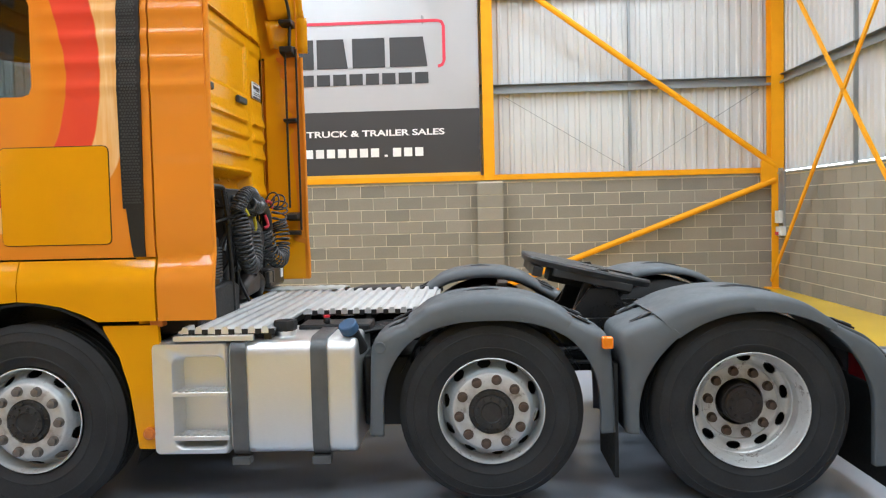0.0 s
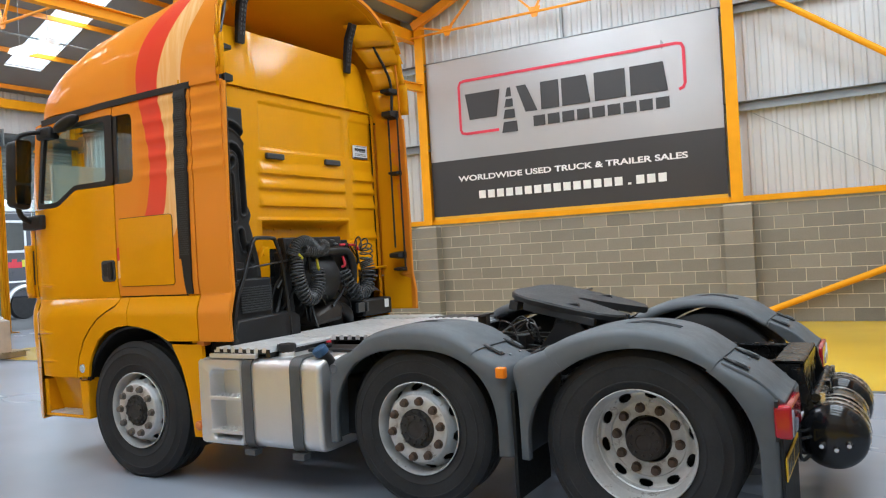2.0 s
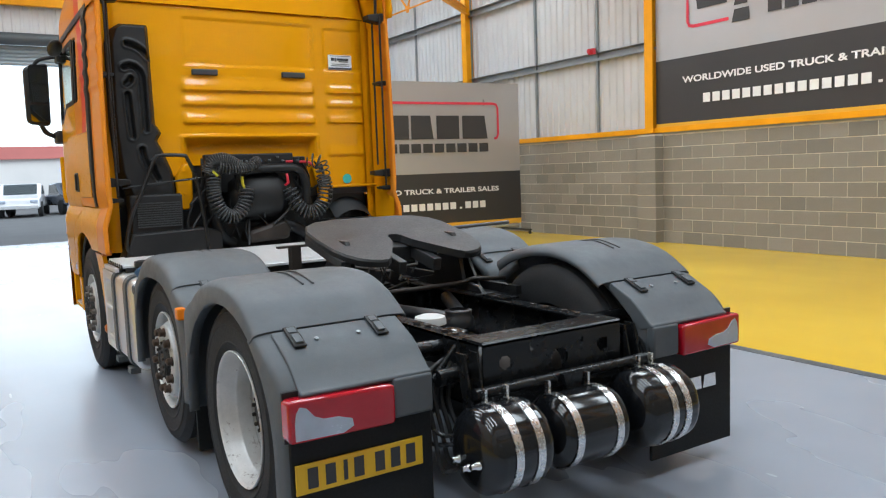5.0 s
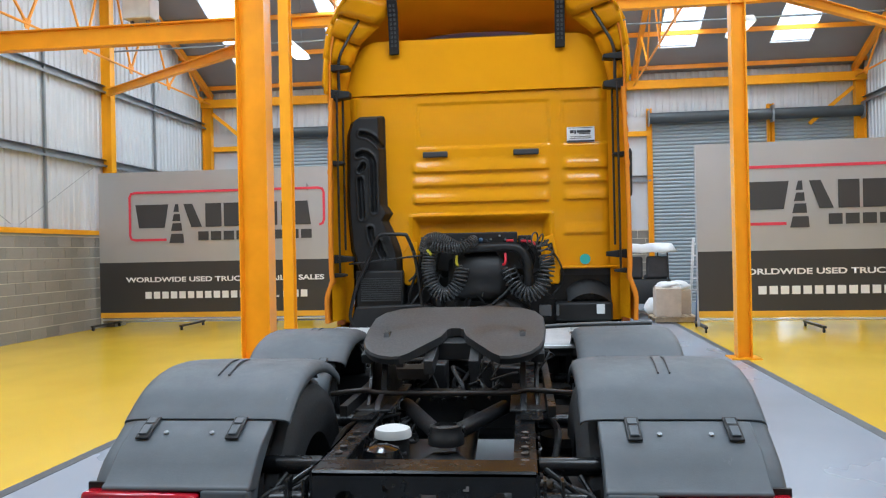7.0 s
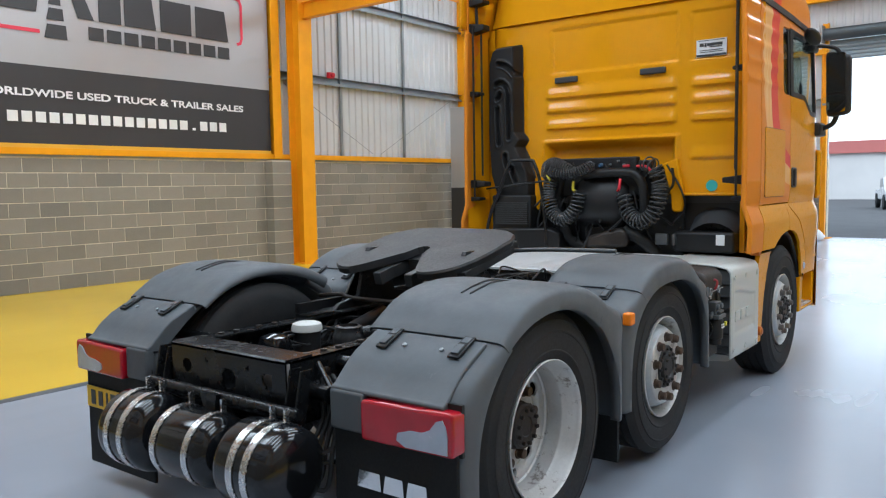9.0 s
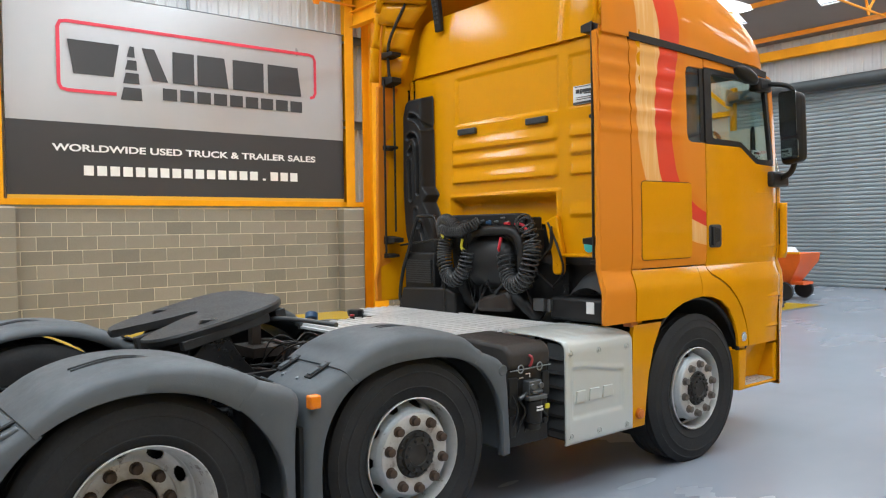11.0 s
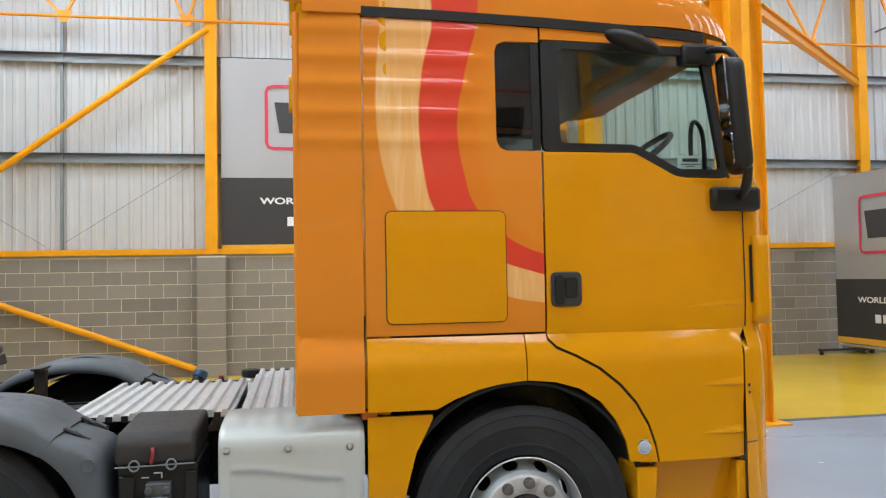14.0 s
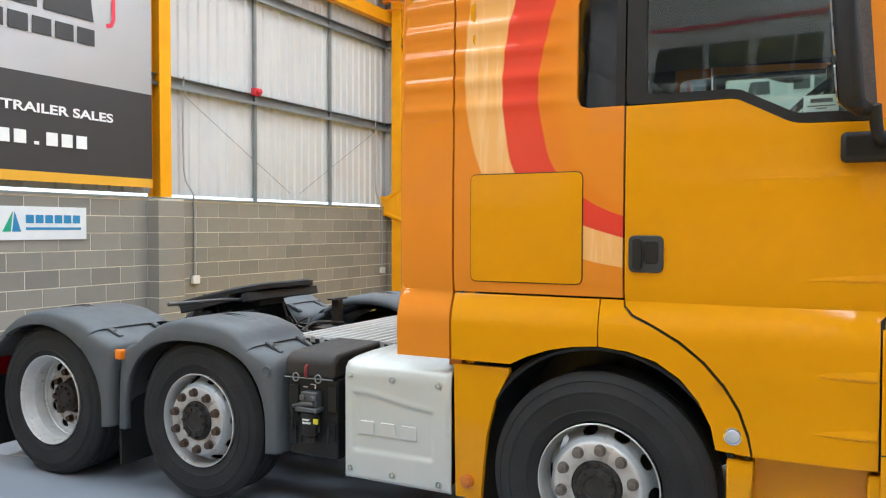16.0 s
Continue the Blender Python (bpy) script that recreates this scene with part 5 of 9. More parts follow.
# ---- mirrors ----
for s in (-1, 1):
    bm = bmesh.new()
    add_prism(bm, round_poly([(s * 1.262, 2.06), (s * 1.462, 2.08), (s * 1.475, 2.58), (s * 1.268, 2.63)], 0.05, 4), 4.715, 4.80, "y")
    for v in bm.verts:
        v.co.y += (2.40 - v.co.z) * 0.07
    turn = Matrix.Translation((s * 1.365, 4.76, 0)) @ pose(0, 0, 0, 0, 0, -17 * s) @ Matrix.Translation((-s * 1.365, -4.76, 0))
    bmesh.ops.transform(bm, matrix=turn, verts=bm.verts)
    mir = part("door_mirror", bm, M_BLACK_PLASTIC, truck, "tall black door mirror", bevel=0.03, seg=3)
    for z0, z1 in ((2.27, 2.60), (2.10, 2.25)):
        bm = bmesh.new()
        add_prism(bm, round_poly([(s * 1.285, z0), (s * 1.445, z0), (s * 1.452, z1), (s * 1.29, z1)], 0.025), 4.708, 4.7145, "y")
        for v in bm.verts:
            v.co.y += (2.40 - v.co.z) * 0.07
        bmesh.ops.transform(bm, matrix=turn, verts=bm.verts)
        part("mirror_glass", bm, M_MIRROR, mir, "mirror glass")
    for pts, r in (([(1.15, 4.86, 1.96), (1.22, 4.86, 1.97), (1.31, 4.84, 2.01), (1.35, 4.83, 2.10)], 0.022), ([(1.10, 4.74, 2.68), (1.20, 4.73, 2.68), (1.33, 4.75, 2.65), (1.37, 4.77, 2.60)], 0.018)):
        bm = bmesh.new()
        add_tube(bm, smooth_path([(s * x, y, z) for x, y, z in pts]), r, 10)
        part("mirror_arm", bm, M_BLACK_PLASTIC, mir, smooth=50)
    for x0, x1, y0, y1, z0, z1 in ((1.13, 1.235, 4.72, 4.97, 1.905, 2.02), (1.10, 1.20, 4.60, 4.78, 2.62, 2.72)):
        bm = bmesh.new()
        add_box(bm, *sorted((s * x0, s * x1)), y0, y1, z0, z1)
        part("mirror_bracket", bm, M_BLACK_PLASTIC, mir, bevel=0.02, seg=3)
    bm = bmesh.new()
    bmesh.ops.create_uvsphere(bm, u_segments=20, v_segments=12, radius=1.0, matrix=Matrix.Translation((s * 1.245, 4.32, 2.695)) @ pose(0, 0, 0, -17, 0, 0) @ Matrix.Diagonal((0.06, 0.145, 0.043, 1)))
    add_tube(bm, [(s * 1.17, 4.44, 2.67), (s * 1.235, 4.40, 2.67)], 0.018, 10)
    part("kerb_mirror", bm, M_BLACK_PLASTIC, truck, "slim black kerb mirror above the door", smooth=60)

# ---- wheels ----
WHEEL_R = {"dish": 0.506, "bulge": 0.464, "front": 0.504}
WHEEL_Z = 0.487
HUB_Z = {"dish": 0.498, "bulge": 0.510, "front": 0.498}
AXLES = ((0.02, "dish"), (1.342, "bulge"), (3.768, "front"))


def wheel_meshes(kind):
    out = {}
    bm = bmesh.new()
    R, w0, w1 = WHEEL_R[kind], -0.30, 0.0
    rb = {"dish": 0.285, "bulge": 0.268, "front": 0.276}[kind]
    prof = [(rb, w1 - 0.035), (rb + 0.013, w1 - 0.012), (0.325, w1 + 0.001), (0.328, w1 + 0.005), (0.333, w1 + 0.006), (0.336, w1 + 0.003), (0.37, w1 + 0.008), (0.40, w1 + 0.009), (0.403, w1 + 0.012), (0.409, w1 + 0.011), (0.412, w1 + 0.007), (0.445, w1 - 0.002), (0.448, w1 + 0.001), (0.452, w1 - 0.002), (0.468, w1 - 0.018), (0.482, w1 - 0.032), (R, w1 - 0.045)]
    f = (R - rb) / (0.492 - 0.292)
    prof = [(rb + (r - rb) * f if r < 0.49 else r, x) for r, x in prof]
    for x in (-0.085, -0.145, -0.205):
        prof += [(R, x + 0.008), (R - 0.012, x + 0.005), (R - 0.012, x - 0.005), (R, x - 0.008)]
    prof += [(R, w0 + 0.045), (R - 0.022, w0 + 0.02), (R - 0.09, w0), (rb + 0.01, w0 + 0.02), (rb, w0 + 0.035)]
    add_lathe(bm, prof, 72, close=True)
    out["tyre"] = bm
    bm = bmesh.new()
    seg = 320
    if kind == "dish":
        prof = [(0.296, -0.016), (0.299, -0.003), (0.295, 0.001), (0.291, -0.003), (0.286, -0.014), (0.283, -0.032), (0.277, -0.040), (0.275, -0.070), (0.268, -0.080), (0.266, -0.088), (0.266, -0.150), (0.272, -0.156), (0.272, -0.166), (0.265, -0.172), (0.264, -0.182)]
        disc = [(0.264, -0.182), (0.258, -0.196), (0.246, -0.203), (0.232, -0.204), (0.218, -0.199), (0.208, -0.191)]
        face = [(0.208, -0.191), (0.200, -0.188), (0.195, -0.194), (0.170, -0.195), (0.145, -0.195), (0.126, -0.195), (0.124, -0.212)]
        nut_x, nut_l = -0.196, 0.035
        hole_r, hole_a, hole_b = 0.238, 0.022, 0.039
    else:
        prof = [(0.279, -0.014), (0.282, -0.002), (0.277, 0.001), (0.272, -0.012), (0.268, -0.04), (0.265, -0.078), (0.260, -0.096)]
        disc = [(0.260, -0.096), (0.253, -0.091), (0.243, -0.070), (0.231, -0.045), (0.218, -0.022), (0.205, -0.006)]
        face = [(0.205, -0.006), (0.199, 0.002), (0.190, 0.007), (0.168, 0.008), (0.14, 0.008), (0.118, 0.006), (0.116, -0.03)]
        nut_x, nut_l = 0.008, 0.03
        hole_r, hole_a, hole_b = 0.239, 0.0185, 0.036
        if kind == "bulge":
            prof, disc = [[(r * 0.985, x) for r, x in q] for q in (prof, disc)]
            face[0] = disc[-1]
    for pr in (prof, face):
        rings = [[bm.verts.new((x, r * math.cos(2 * math.pi * k / seg), r * math.sin(2 * math.pi * k / seg))) for k in range(seg)] for r, x in pr]
        for a, b in zip(rings, rings[1:]):
            for k in range(seg):
                bm.faces.new((a[k], b[k], b[(k + 1) % seg], a[(k + 1) % seg]))
    # disc with ten hand holes
    fine = []
    for (r0, x0), (r1, x1) in zip(disc, disc[1:]):
        fine += [(r0 + (r1 - r0) * t, x0 + (x1 - x0) * t) for t in (0, 0.25, 0.5, 0.75)]
    fine.append(disc[-1])
    sg = 320
    rings = [[bm.verts.new((x, r * math.cos(2 * math.pi * k / sg), r * math.sin(2 * math.pi * k / sg))) for k in range(sg)] for r, x in fine]
    inner = [[bm.verts.new((v.co.x - 0.012, v.co.y, v.co.z)) for v in rg] for rg in rings]
    keep = set()
    for i in range(len(fine) - 1):
        for k in range(sg):
            a = ((k + 0.5) % 32 - 16) / 32 * (2 * math.pi / 10)
            r = (fine[i][0] + fine[i + 1][0]) / 2
            if ((r - hole_r) / hole_a) ** 2 + (a * hole_r / hole_b) ** 2 > 1:
                keep.add((i, k))
    for i, k in keep:
        j = (k + 1) % sg
        bm.faces.new((rings[i][k], rings[i + 1][k], rings[i + 1][j], rings[i][j]))
        for di, dk, e in ((0, -1, (i, k, i + 1, k)), (0, 1, (i, j, i + 1, j)), (-1, 0, (i, k, i, j)), (1, 0, (i + 1, k, i + 1, j))):
            ni, nk = i + di, (k + dk) % sg
            if 0 <= ni < len(fine) - 1 and (ni, nk) not in keep:
                a, b, c, d = e
                bm.faces.new((rings[a][b], rings[c][d], inner[c][d], inner[a][b]))
    loose = [v for v in bm.verts if not v.link_faces]
    bmesh.ops.delete(bm, geom=loose, context="VERTS")
    bmesh.ops.remove_doubles(bm, verts=bm.verts, dist=2e-5)
    out["rim"] = bm
    bm = bmesh.new()
    if kind == "dish":
        add_lathe(bm, [(0.104, -0.268), (0.104, -0.150), (0.098, -0.145), (0.098, -0.118), (0.090, -0.108), (0.045, -0.104), (0.04, -0.110), (0, -0.110)], 40)
        bolts = [(-0.101, 0.072, 2 * math.pi * (k + 0.5) / 10) for k in range(10)]
    else:
        add_lathe(bm, [(0.117, -0.04), (0.117, 0.0), (0.108, 0.012), (0.09, 0.012), (0.086, 0.03), (0.055, 0.032), (0.05, 0.024), (0, 0.024)], 40)
        bolts = [(0.031 if r < 0.08 else 0.012, r, 2 * math.pi * (k + 0.3) / n) for r, n in ((0.072, 10), (0.1, 12)) for k in range(n)]
    out["hub"] = bm
    bm = bmesh.new()
    add_lathe(bm, [(0.027, 0), (0.027, 0.006), (0.0215, 0.008), (0.021, nut_l), (0.013, nut_l + 0.004), (0, nut_l + 0.005)], 12)
    out["nut"] = bm
    bm = bmesh.new()
    add_lathe(bm, [(0.009, -0.004), (0.009, 0.010), (0, 0.013)], 8)
    out["hub_bolt"] = bm
    add_lathe(back := bmesh.new(), [(0.262, -0.32), (0.25, -0.27), (0.24, -0.265), (0.0, -0.265)], 40)
    out["brake_drum"] = back
    return out, nut_x, bolts


wheel_kinds = {}
for y, kind in AXLES:
    bms, nut_x, bolts = wheel_meshes(kind)
    clean = kind == "front"
    mats = {"tyre": M_TYRE, "rim": {"front": M_RIM_CLEAN, "bulge": M_RIM_BELL, "dish": M_RIM}[kind], "hub": M_RUST if kind == "dish" else M_HUB, "nut": M_NUT_GREY if clean else M_NUT, "hub_bolt": M_RUST if kind == "dish" else M_HUB, "brake_drum": M_BLACK_STEEL}
    for s in (1, -1):
        m = pose(s * (1.165 if kind == "bulge" else 1.182), y, HUB_Z[kind], 7 * s + 11 * y, 0, 0 if s > 0 else 180)
        if s > 0:
            meshes = {}
            for k, b in bms.items():
                ob = finish(k, b, mats[k], 38)
                meshes[k] = ob.data
                bpy.data.objects.remove(ob)
        wheel = new("wheel", meshes["rim"])
        wheel.parent, wheel.matrix_basis = truck, m
        tagged(wheel, {"dish": "deep-dished worn white drive wheel", "bulge": "worn white steel wheel with rusty nuts", "front": "silver steel steering wheel rim"}[kind])
        if kind == "dish":
            twin = new("tyre", meshes["tyre"])
            twin.parent, twin.location = wheel, (-0.335, 0, 0)
            tagged(twin, "worn inner twin tyre")
        for k, nm in (("tyre", "tyre"), ("hub", "hub"), ("brake_drum", "brake_drum")):
            ob = new(nm, meshes[k])
            ob.parent = wheel
            if k == "hub":
                for bx, br, ba in bolts:
                    bolt = new("hub_bolt", meshes["hub_bolt"])
                    bolt.parent, bolt.location = ob, (bx, br * math.cos(ba), br * math.sin(ba))
        for k in range(10):
            a = 2 * math.pi * k / 10
            ob = new("wheel_nut", meshes["nut"])
            ob.parent, ob.location = wheel, (nut_x, 0.1675 * math.cos(a), 0.1675 * math.sin(a))
    bm = bmesh.new()
    add_tube(bm, [(-0.95, y, HUB_Z[kind]), (0.95, y, HUB_Z[kind])], 0.075 if kind == "dish" else 0.06, 14)
    if kind == "dish":
        add_lathe(bm, [(0.0, -0.2), (0.14, -0.17), (0.22, -0.05), (0.22, 0.05), (0.14, 0.17), (0, 0.2)], 24, pose(0, y, WHEEL_Z))
    part("axle", bm, M_BLACK_STEEL, truck)

# ---- mudguards ----
ARCH_R = 0.515


def guard(outer, cy, x_in, s, name, label="", width=(0.10, 0.10), parent=None, lift=0.0, arch=None):
    """A mudguard piece: a top along the (y, z) outline, a rounded outer shoulder and a hanging flange.
    width: the flange's depth at both ends; arch: flange down to an arch (half length, height, roundness) instead."""
    pts = smooth_path([(0, a, b) for a, b in outer], 8)
    n = len(pts)
    bm = bmesh.new()

    def at(i, v):
        x, k = v
        p = pts[i]
        d = pts[min(i + 1, n - 1)] - pts[max(i - 1, 0)]
        nrm = Vector((-d.z, d.y)).normalized()
        to_hub = Vector((cy - p.y, 0.5 - p.z))
        if nrm.dot(to_hub) < 0:
            nrm = -nrm
        w = width[0] + (width[1] - width[0]) * i / (n - 1)
        q = Vector((p.y, p.z)) + nrm * w
        if arch:
            r = Vector((p.y - cy, p.z - 0.5))
            rx, rz, e = arch
            u = r.normalized()
            far = ((abs(u.x) / rx) ** e + (abs(u.y) / rz) ** e) ** (-1 / e)
            q = Vector((cy, 0.5)) + u * min(far, r.length - 0.03) if p.z > 0.5 else Vector((cy + math.copysign(max(rx, 0.86 * abs(r.x)), r.x), p.z))
        return (s * x, p.y + (q.x - p.y) * k, p.z + (q.y - p.z) * k + lift * max(0, 1 - k))
    section = [(x_in, 0.55), (x_in + 0.004, 0.3), (x_in + 0.018, 0.12), (x_in + 0.05, 0.02), (x_in + 0.10, -0.03), (0.95, -0.05), (1.07, -0.04), (1.135, -0.02), (1.168, 0.02), (1.188, 0.09), (1.200, 0.19), (1.207, 0.33), (1.212, 0.65), (1.216, 0.96), (1.211, 1.02), (1.17, 1.0)]
    if cy < 1:
        section = [(x if x < 1.0 else x + 0.02 * (x - 1.0) / 0.2, k) for x, k in section]
    add_grid(bm, range(n), section, at)
    ob = part(name, bm, M_GUARD, parent or truck, label, smooth=55)
    mod = ob.modifiers.new("solidify", "SOLIDIFY")
    mod.thickness = 0.008
    return ob


def latch(x, y, z, slope, parent, turn=0):
    m = pose(x, y, z, slope, 0, turn)
    bm = bmesh.new()
    add_box(bm, -0.026, 0.026, -0.075, 0.055, 0.0, 0.010, m)
    frame_ob = part("latch", bm, M_BLACK_PLASTIC, parent, bevel=0.003)
    bm = bmesh.new()
    add_box(bm, -0.016, 0.016, -0.06, -0.005, 0.01, 0.018, m)
    part("latch_lever", bm, M_GUARD, parent, bevel=0.003)
    bm = bmesh.new()
    add_box(bm, -0.016, 0.016, 0.012, 0.045, 0.010, 0.0125, m)
    part("latch_pad", bm, M_GUARD, parent)


def dot(bm, x, y, z, slope, r=0.009):
    add_lathe(bm, [(r, 0), (r, 0.008), (0, 0.011)], 10, pose(x, y, z, slope, 0, 0) @ pose(0, 0, 0, 0, -90, 0))


for s in (-1, 1):
    # middle axle: front leg, cover, rear leg
    c = 1.342
    leg_f = guard([(1.975, 0.40), (1.966, 0.60), (1.960, 0.78), (1.950, 0.855), (1.920, 0.905), (1.86, 0.938), (1.80, 0.960), (1.745, 0.983)], c, 0.72, s, "mudguard_front_leg", "grey plastic mudguard leg", arch=(0.555, 0.492, 2.5))
    cov = guard([(1.775, 0.968), (1.745, 0.985), (1.66, 1.045), (1.53, 1.085), (1.35, 1.100), (1.17, 1.085), (1.04, 1.045), (0.95, 0.995), (0.915, 0.972)], c, 0.64, s, "mudguard_cover", "grey plastic mudguard cover", lift=0.012, arch=(0.555, 0.488, 2.5))
    leg_r = guard([(0.935, 0.985), (0.86, 0.948), (0.775, 0.912), (0.735, 0.875), (0.722, 0.80), (0.712, 0.62), (0.705, 0.40)], c, 0.70, s, "mudguard_rear_leg", "grey plastic mudguard leg", arch=(0.555, 0.492, 2.5))
    for x in (0.76, 1.04):
        latch(s * x, 0.885, 0.968, 26, cov)
        latch(s * x, 1.815, 0.957, 30, cov, 180)
    # driven axle
    leg_f2 = guard([(0.66, 0.40), (0.663, 0.60), (0.675, 0.76), (0.693, 0.84), (0.690, 0.890), (0.662, 0.925), (0.57, 0.962), (0.475, 0.993)], 0.0, 0.70, s, "mudguard_front_leg", "grey plastic mudguard leg", arch=(0.60, 0.52, 2.0))
    cov2 = guard([(0.50, 0.985), (0.47, 0.997), (0.37, 1.042), (0.22, 1.078), (0.05, 1.090), (-0.11, 1.075), (-0.25, 1.030), (-0.355, 0.962), (-0.395, 0.932)], 0.0, 0.555, s, "mudguard_cover", "scuffed grey plastic mudguard cover", lift=0.012, arch=(0.60, 0.51, 2.0))
    rear = guard([(-0.375, 0.945), (-0.46, 0.900), (-0.535, 0.862), (-0.59, 0.825), (-0.632, 0.78), (-0.652, 0.745), (-0.658, 0.70), (-0.66, 0.60), (-0.66, 0.40), (-0.66, 0.22)], 0.0, 0.62, s, "mudguard_rear", "grey plastic rear mudguard with tail lamp", arch=(0.57, 0.51, 2.0))
    for x in (0.74, 1.09):
        latch(s * x, -0.452, 0.925, 25, cov2)
        latch(s * x, 0.555, 0.970, 26, cov2, 180)
    for y, z in ((-0.53, 0.80), (0.635, 0.83), (1.905, 0.858)):
        bm = bmesh.new()
        add_lathe(bm, [(0.030, 0), (0.030, 0.006), (0.027, 0.008), (0.024, 0.006), (0, 0.006)], 20, pose(s * 1.206, y, z, 0, 0, 0 if s > 0 else 180))
        part("moulded_disc", bm, M_GUARD, rear, smooth=40)
    # raised pad on the rear guard, carrying the latches
    bm = bmesh.new()
    add_prism(bm, [(-0.395, 0.905), (-0.405, 0.942), (-0.47, 0.912), (-0.54, 0.878), (-0.575, 0.852), (-0.605, 0.825), (-0.66, 0.772), (-0.682, 0.762), (-0.682, 0.748), (-0.60, 0.73)], *sorted((s * 0.62, s * 1.165)))
    pad = part("guard_pad", bm, M_GUARD, rear, bevel=0.012, seg=3)
    bm = bmesh.new()
    add_box(bm, *sorted((s * 0.62, s * 0.795)), -0.69, -0.64, 0.60, 0.755)
    part("lamp_filler", bm, M_GUARD, rear, bevel=0.012, seg=3)
    for x, y, z, sl in ((0.83, -0.48, 0.907, 26), (1.01, -0.48, 0.907, 26), (0.84, 0.80, 0.928, 25), (0.98, 0.80, 0.928, 25)):
        bm = bmesh.new()
        dot(bm, s * x, y, z, sl)
        part("stud", bm, M_GIRT, rear, smooth=40)
    # long pressed groove on the covers, its shade drawn as two thin dark tubes
    for c0, top in ((1.342, 1.110), (0.0, 1.102)):
        for dx in (0.0, 0.045):
            bm = bmesh.new()
            add_tube(bm, smooth_path([(s * (0.88 + dx), c0 - 0.17, top - 0.022), (s * (0.885 + dx), c0 - 0.05, top + 0.004), (s * (0.89 + dx), c0 + 0.05, top + 0.009), (s * (0.90 + dx), c0 + 0.22, top - 0.016)], 5), 0.004, 6)
            part("pressed_line", bm, M_DARK_PLASTIC, cov if c0 else cov2)
    # inner liner walls and flaps
    for cy in (0.0, 1.342):
        bm = bmesh.new()
        arc = [(cy + ARCH_R * math.cos(a), WHEEL_Z + ARCH_R * math.sin(a)) for a in np.linspace(0.42, math.pi - 0.42, 24)]
        add_grid(bm, range(24), (0.70, 1.12), lambda i, x: (s * x, *arc[i]))
        part("arch_liner", bm, M_BLACK_PLASTIC, truck)
    bm = bmesh.new()
    add_box(bm, *sorted((s * 0.72, s * 1.18)), 0.695, 0.715, 0.16, 0.75)
    part("spray_flap", bm, M_FLAP, truck, "black rubber spray flap")
    bm = bmesh.new()
    add_box(bm, *sorted((s * 0.62, s * 1.212)), -0.668, -0.650, 0.09, 0.66)
    flap = part("rear_flap", bm, M_FLAP, truck, "black rear mud flap", bevel=0.006)
    # tail lamp: red body with a pale window
    bm = bmesh.new()
    add_prism(bm, round_poly([(s * 0.80, 0.590), (s * 1.228, 0.596), (s * 1.228, 0.752), (s * 0.80, 0.742)], 0.02), -0.712, -0.635, "y")
    lamp = part("tail_lamp", bm, M_RED_LENS, truck, "red tail lamp with pale reverse window", bevel=0.012, seg=3)
    bm = bmesh.new()
    win = [(s * a, b) for a, b in ((1.205, 0.608), (1.02, 0.604), (0.98, 0.622), (0.985, 0.65), (1.04, 0.667), (1.095, 0.67), (1.13, 0.685), (1.16, 0.72), (1.185, 0.728), (1.20, 0.705), (1.205, 0.67))]
    add_prism(bm, win if s < 0 else win[::-1], -0.7165, -0.709, "y")
    part("reverse_window", bm, M_CLEAR_LENS, lamp, "pale clear lens")
    bm = bmesh.new()
    add_box(bm, *sorted((s * 0.78, s * 1.226)), -0.655, -0.64, 0.585, 0.772)
    part("lamp_housing", bm, M_BLACK_PLASTIC, lamp)
    # amber lamp between the guards
    bm = bmesh.new()
    add_box(bm, *sorted((s * 1.19, s * 1.236)), 0.722, 0.779, 0.834, 0.896)
    part("amber_lamp", bm, M_AMBER, truck, "square amber side lamp", bevel=0.01, seg=3)
    # support tubes to the guards
    for y, z in ((-0.40, 0.77), (0.70, 0.70), (2.03, 0.70)):
        bm = bmesh.new()
        add_tube(bm, [(s * 0.36, y, z), (s * 0.80, y, z)], 0.035, 12)
        part("guard_stay", bm, M_FRAME, truck, smooth=50)
    if s < 0:
        bm = bmesh.new()
        add_box(bm, -1.200, -0.672, -0.679, -0.672, 0.394, 0.506)
        plate_ob = part("number_plate", bm, M_PLATE, flap, "yellow plate with dark bars", bevel=0.002)
        for i, x in enumerate((-1.135, -1.065, -1.005, -0.95, -0.862, -0.795, -0.728)):
            bm = bmesh.new()
            add_box(bm, x - (0.02 if i != 2 else 0.008), x + (0.02 if i != 2 else 0.008), -0.682, -0.6795, 0.412, 0.488)
            part("plate_bar", bm, M_DARK_PRINT, plate_ob, smooth=0)
    else:
        for x0, x1 in ((0.745, 0.865), (0.875, 0.975), (0.985, 1.085)):
            bm = bmesh.new()
            add_prism(bm, [(x0, 0.392), (x1, 0.392), (x1 - 0.006, 0.458), (x0 + 0.012, 0.458)], -0.676, -0.669, "y")
            part("badge_block", bm, M_CHROME, flap, "plain silver badge block", smooth=0)

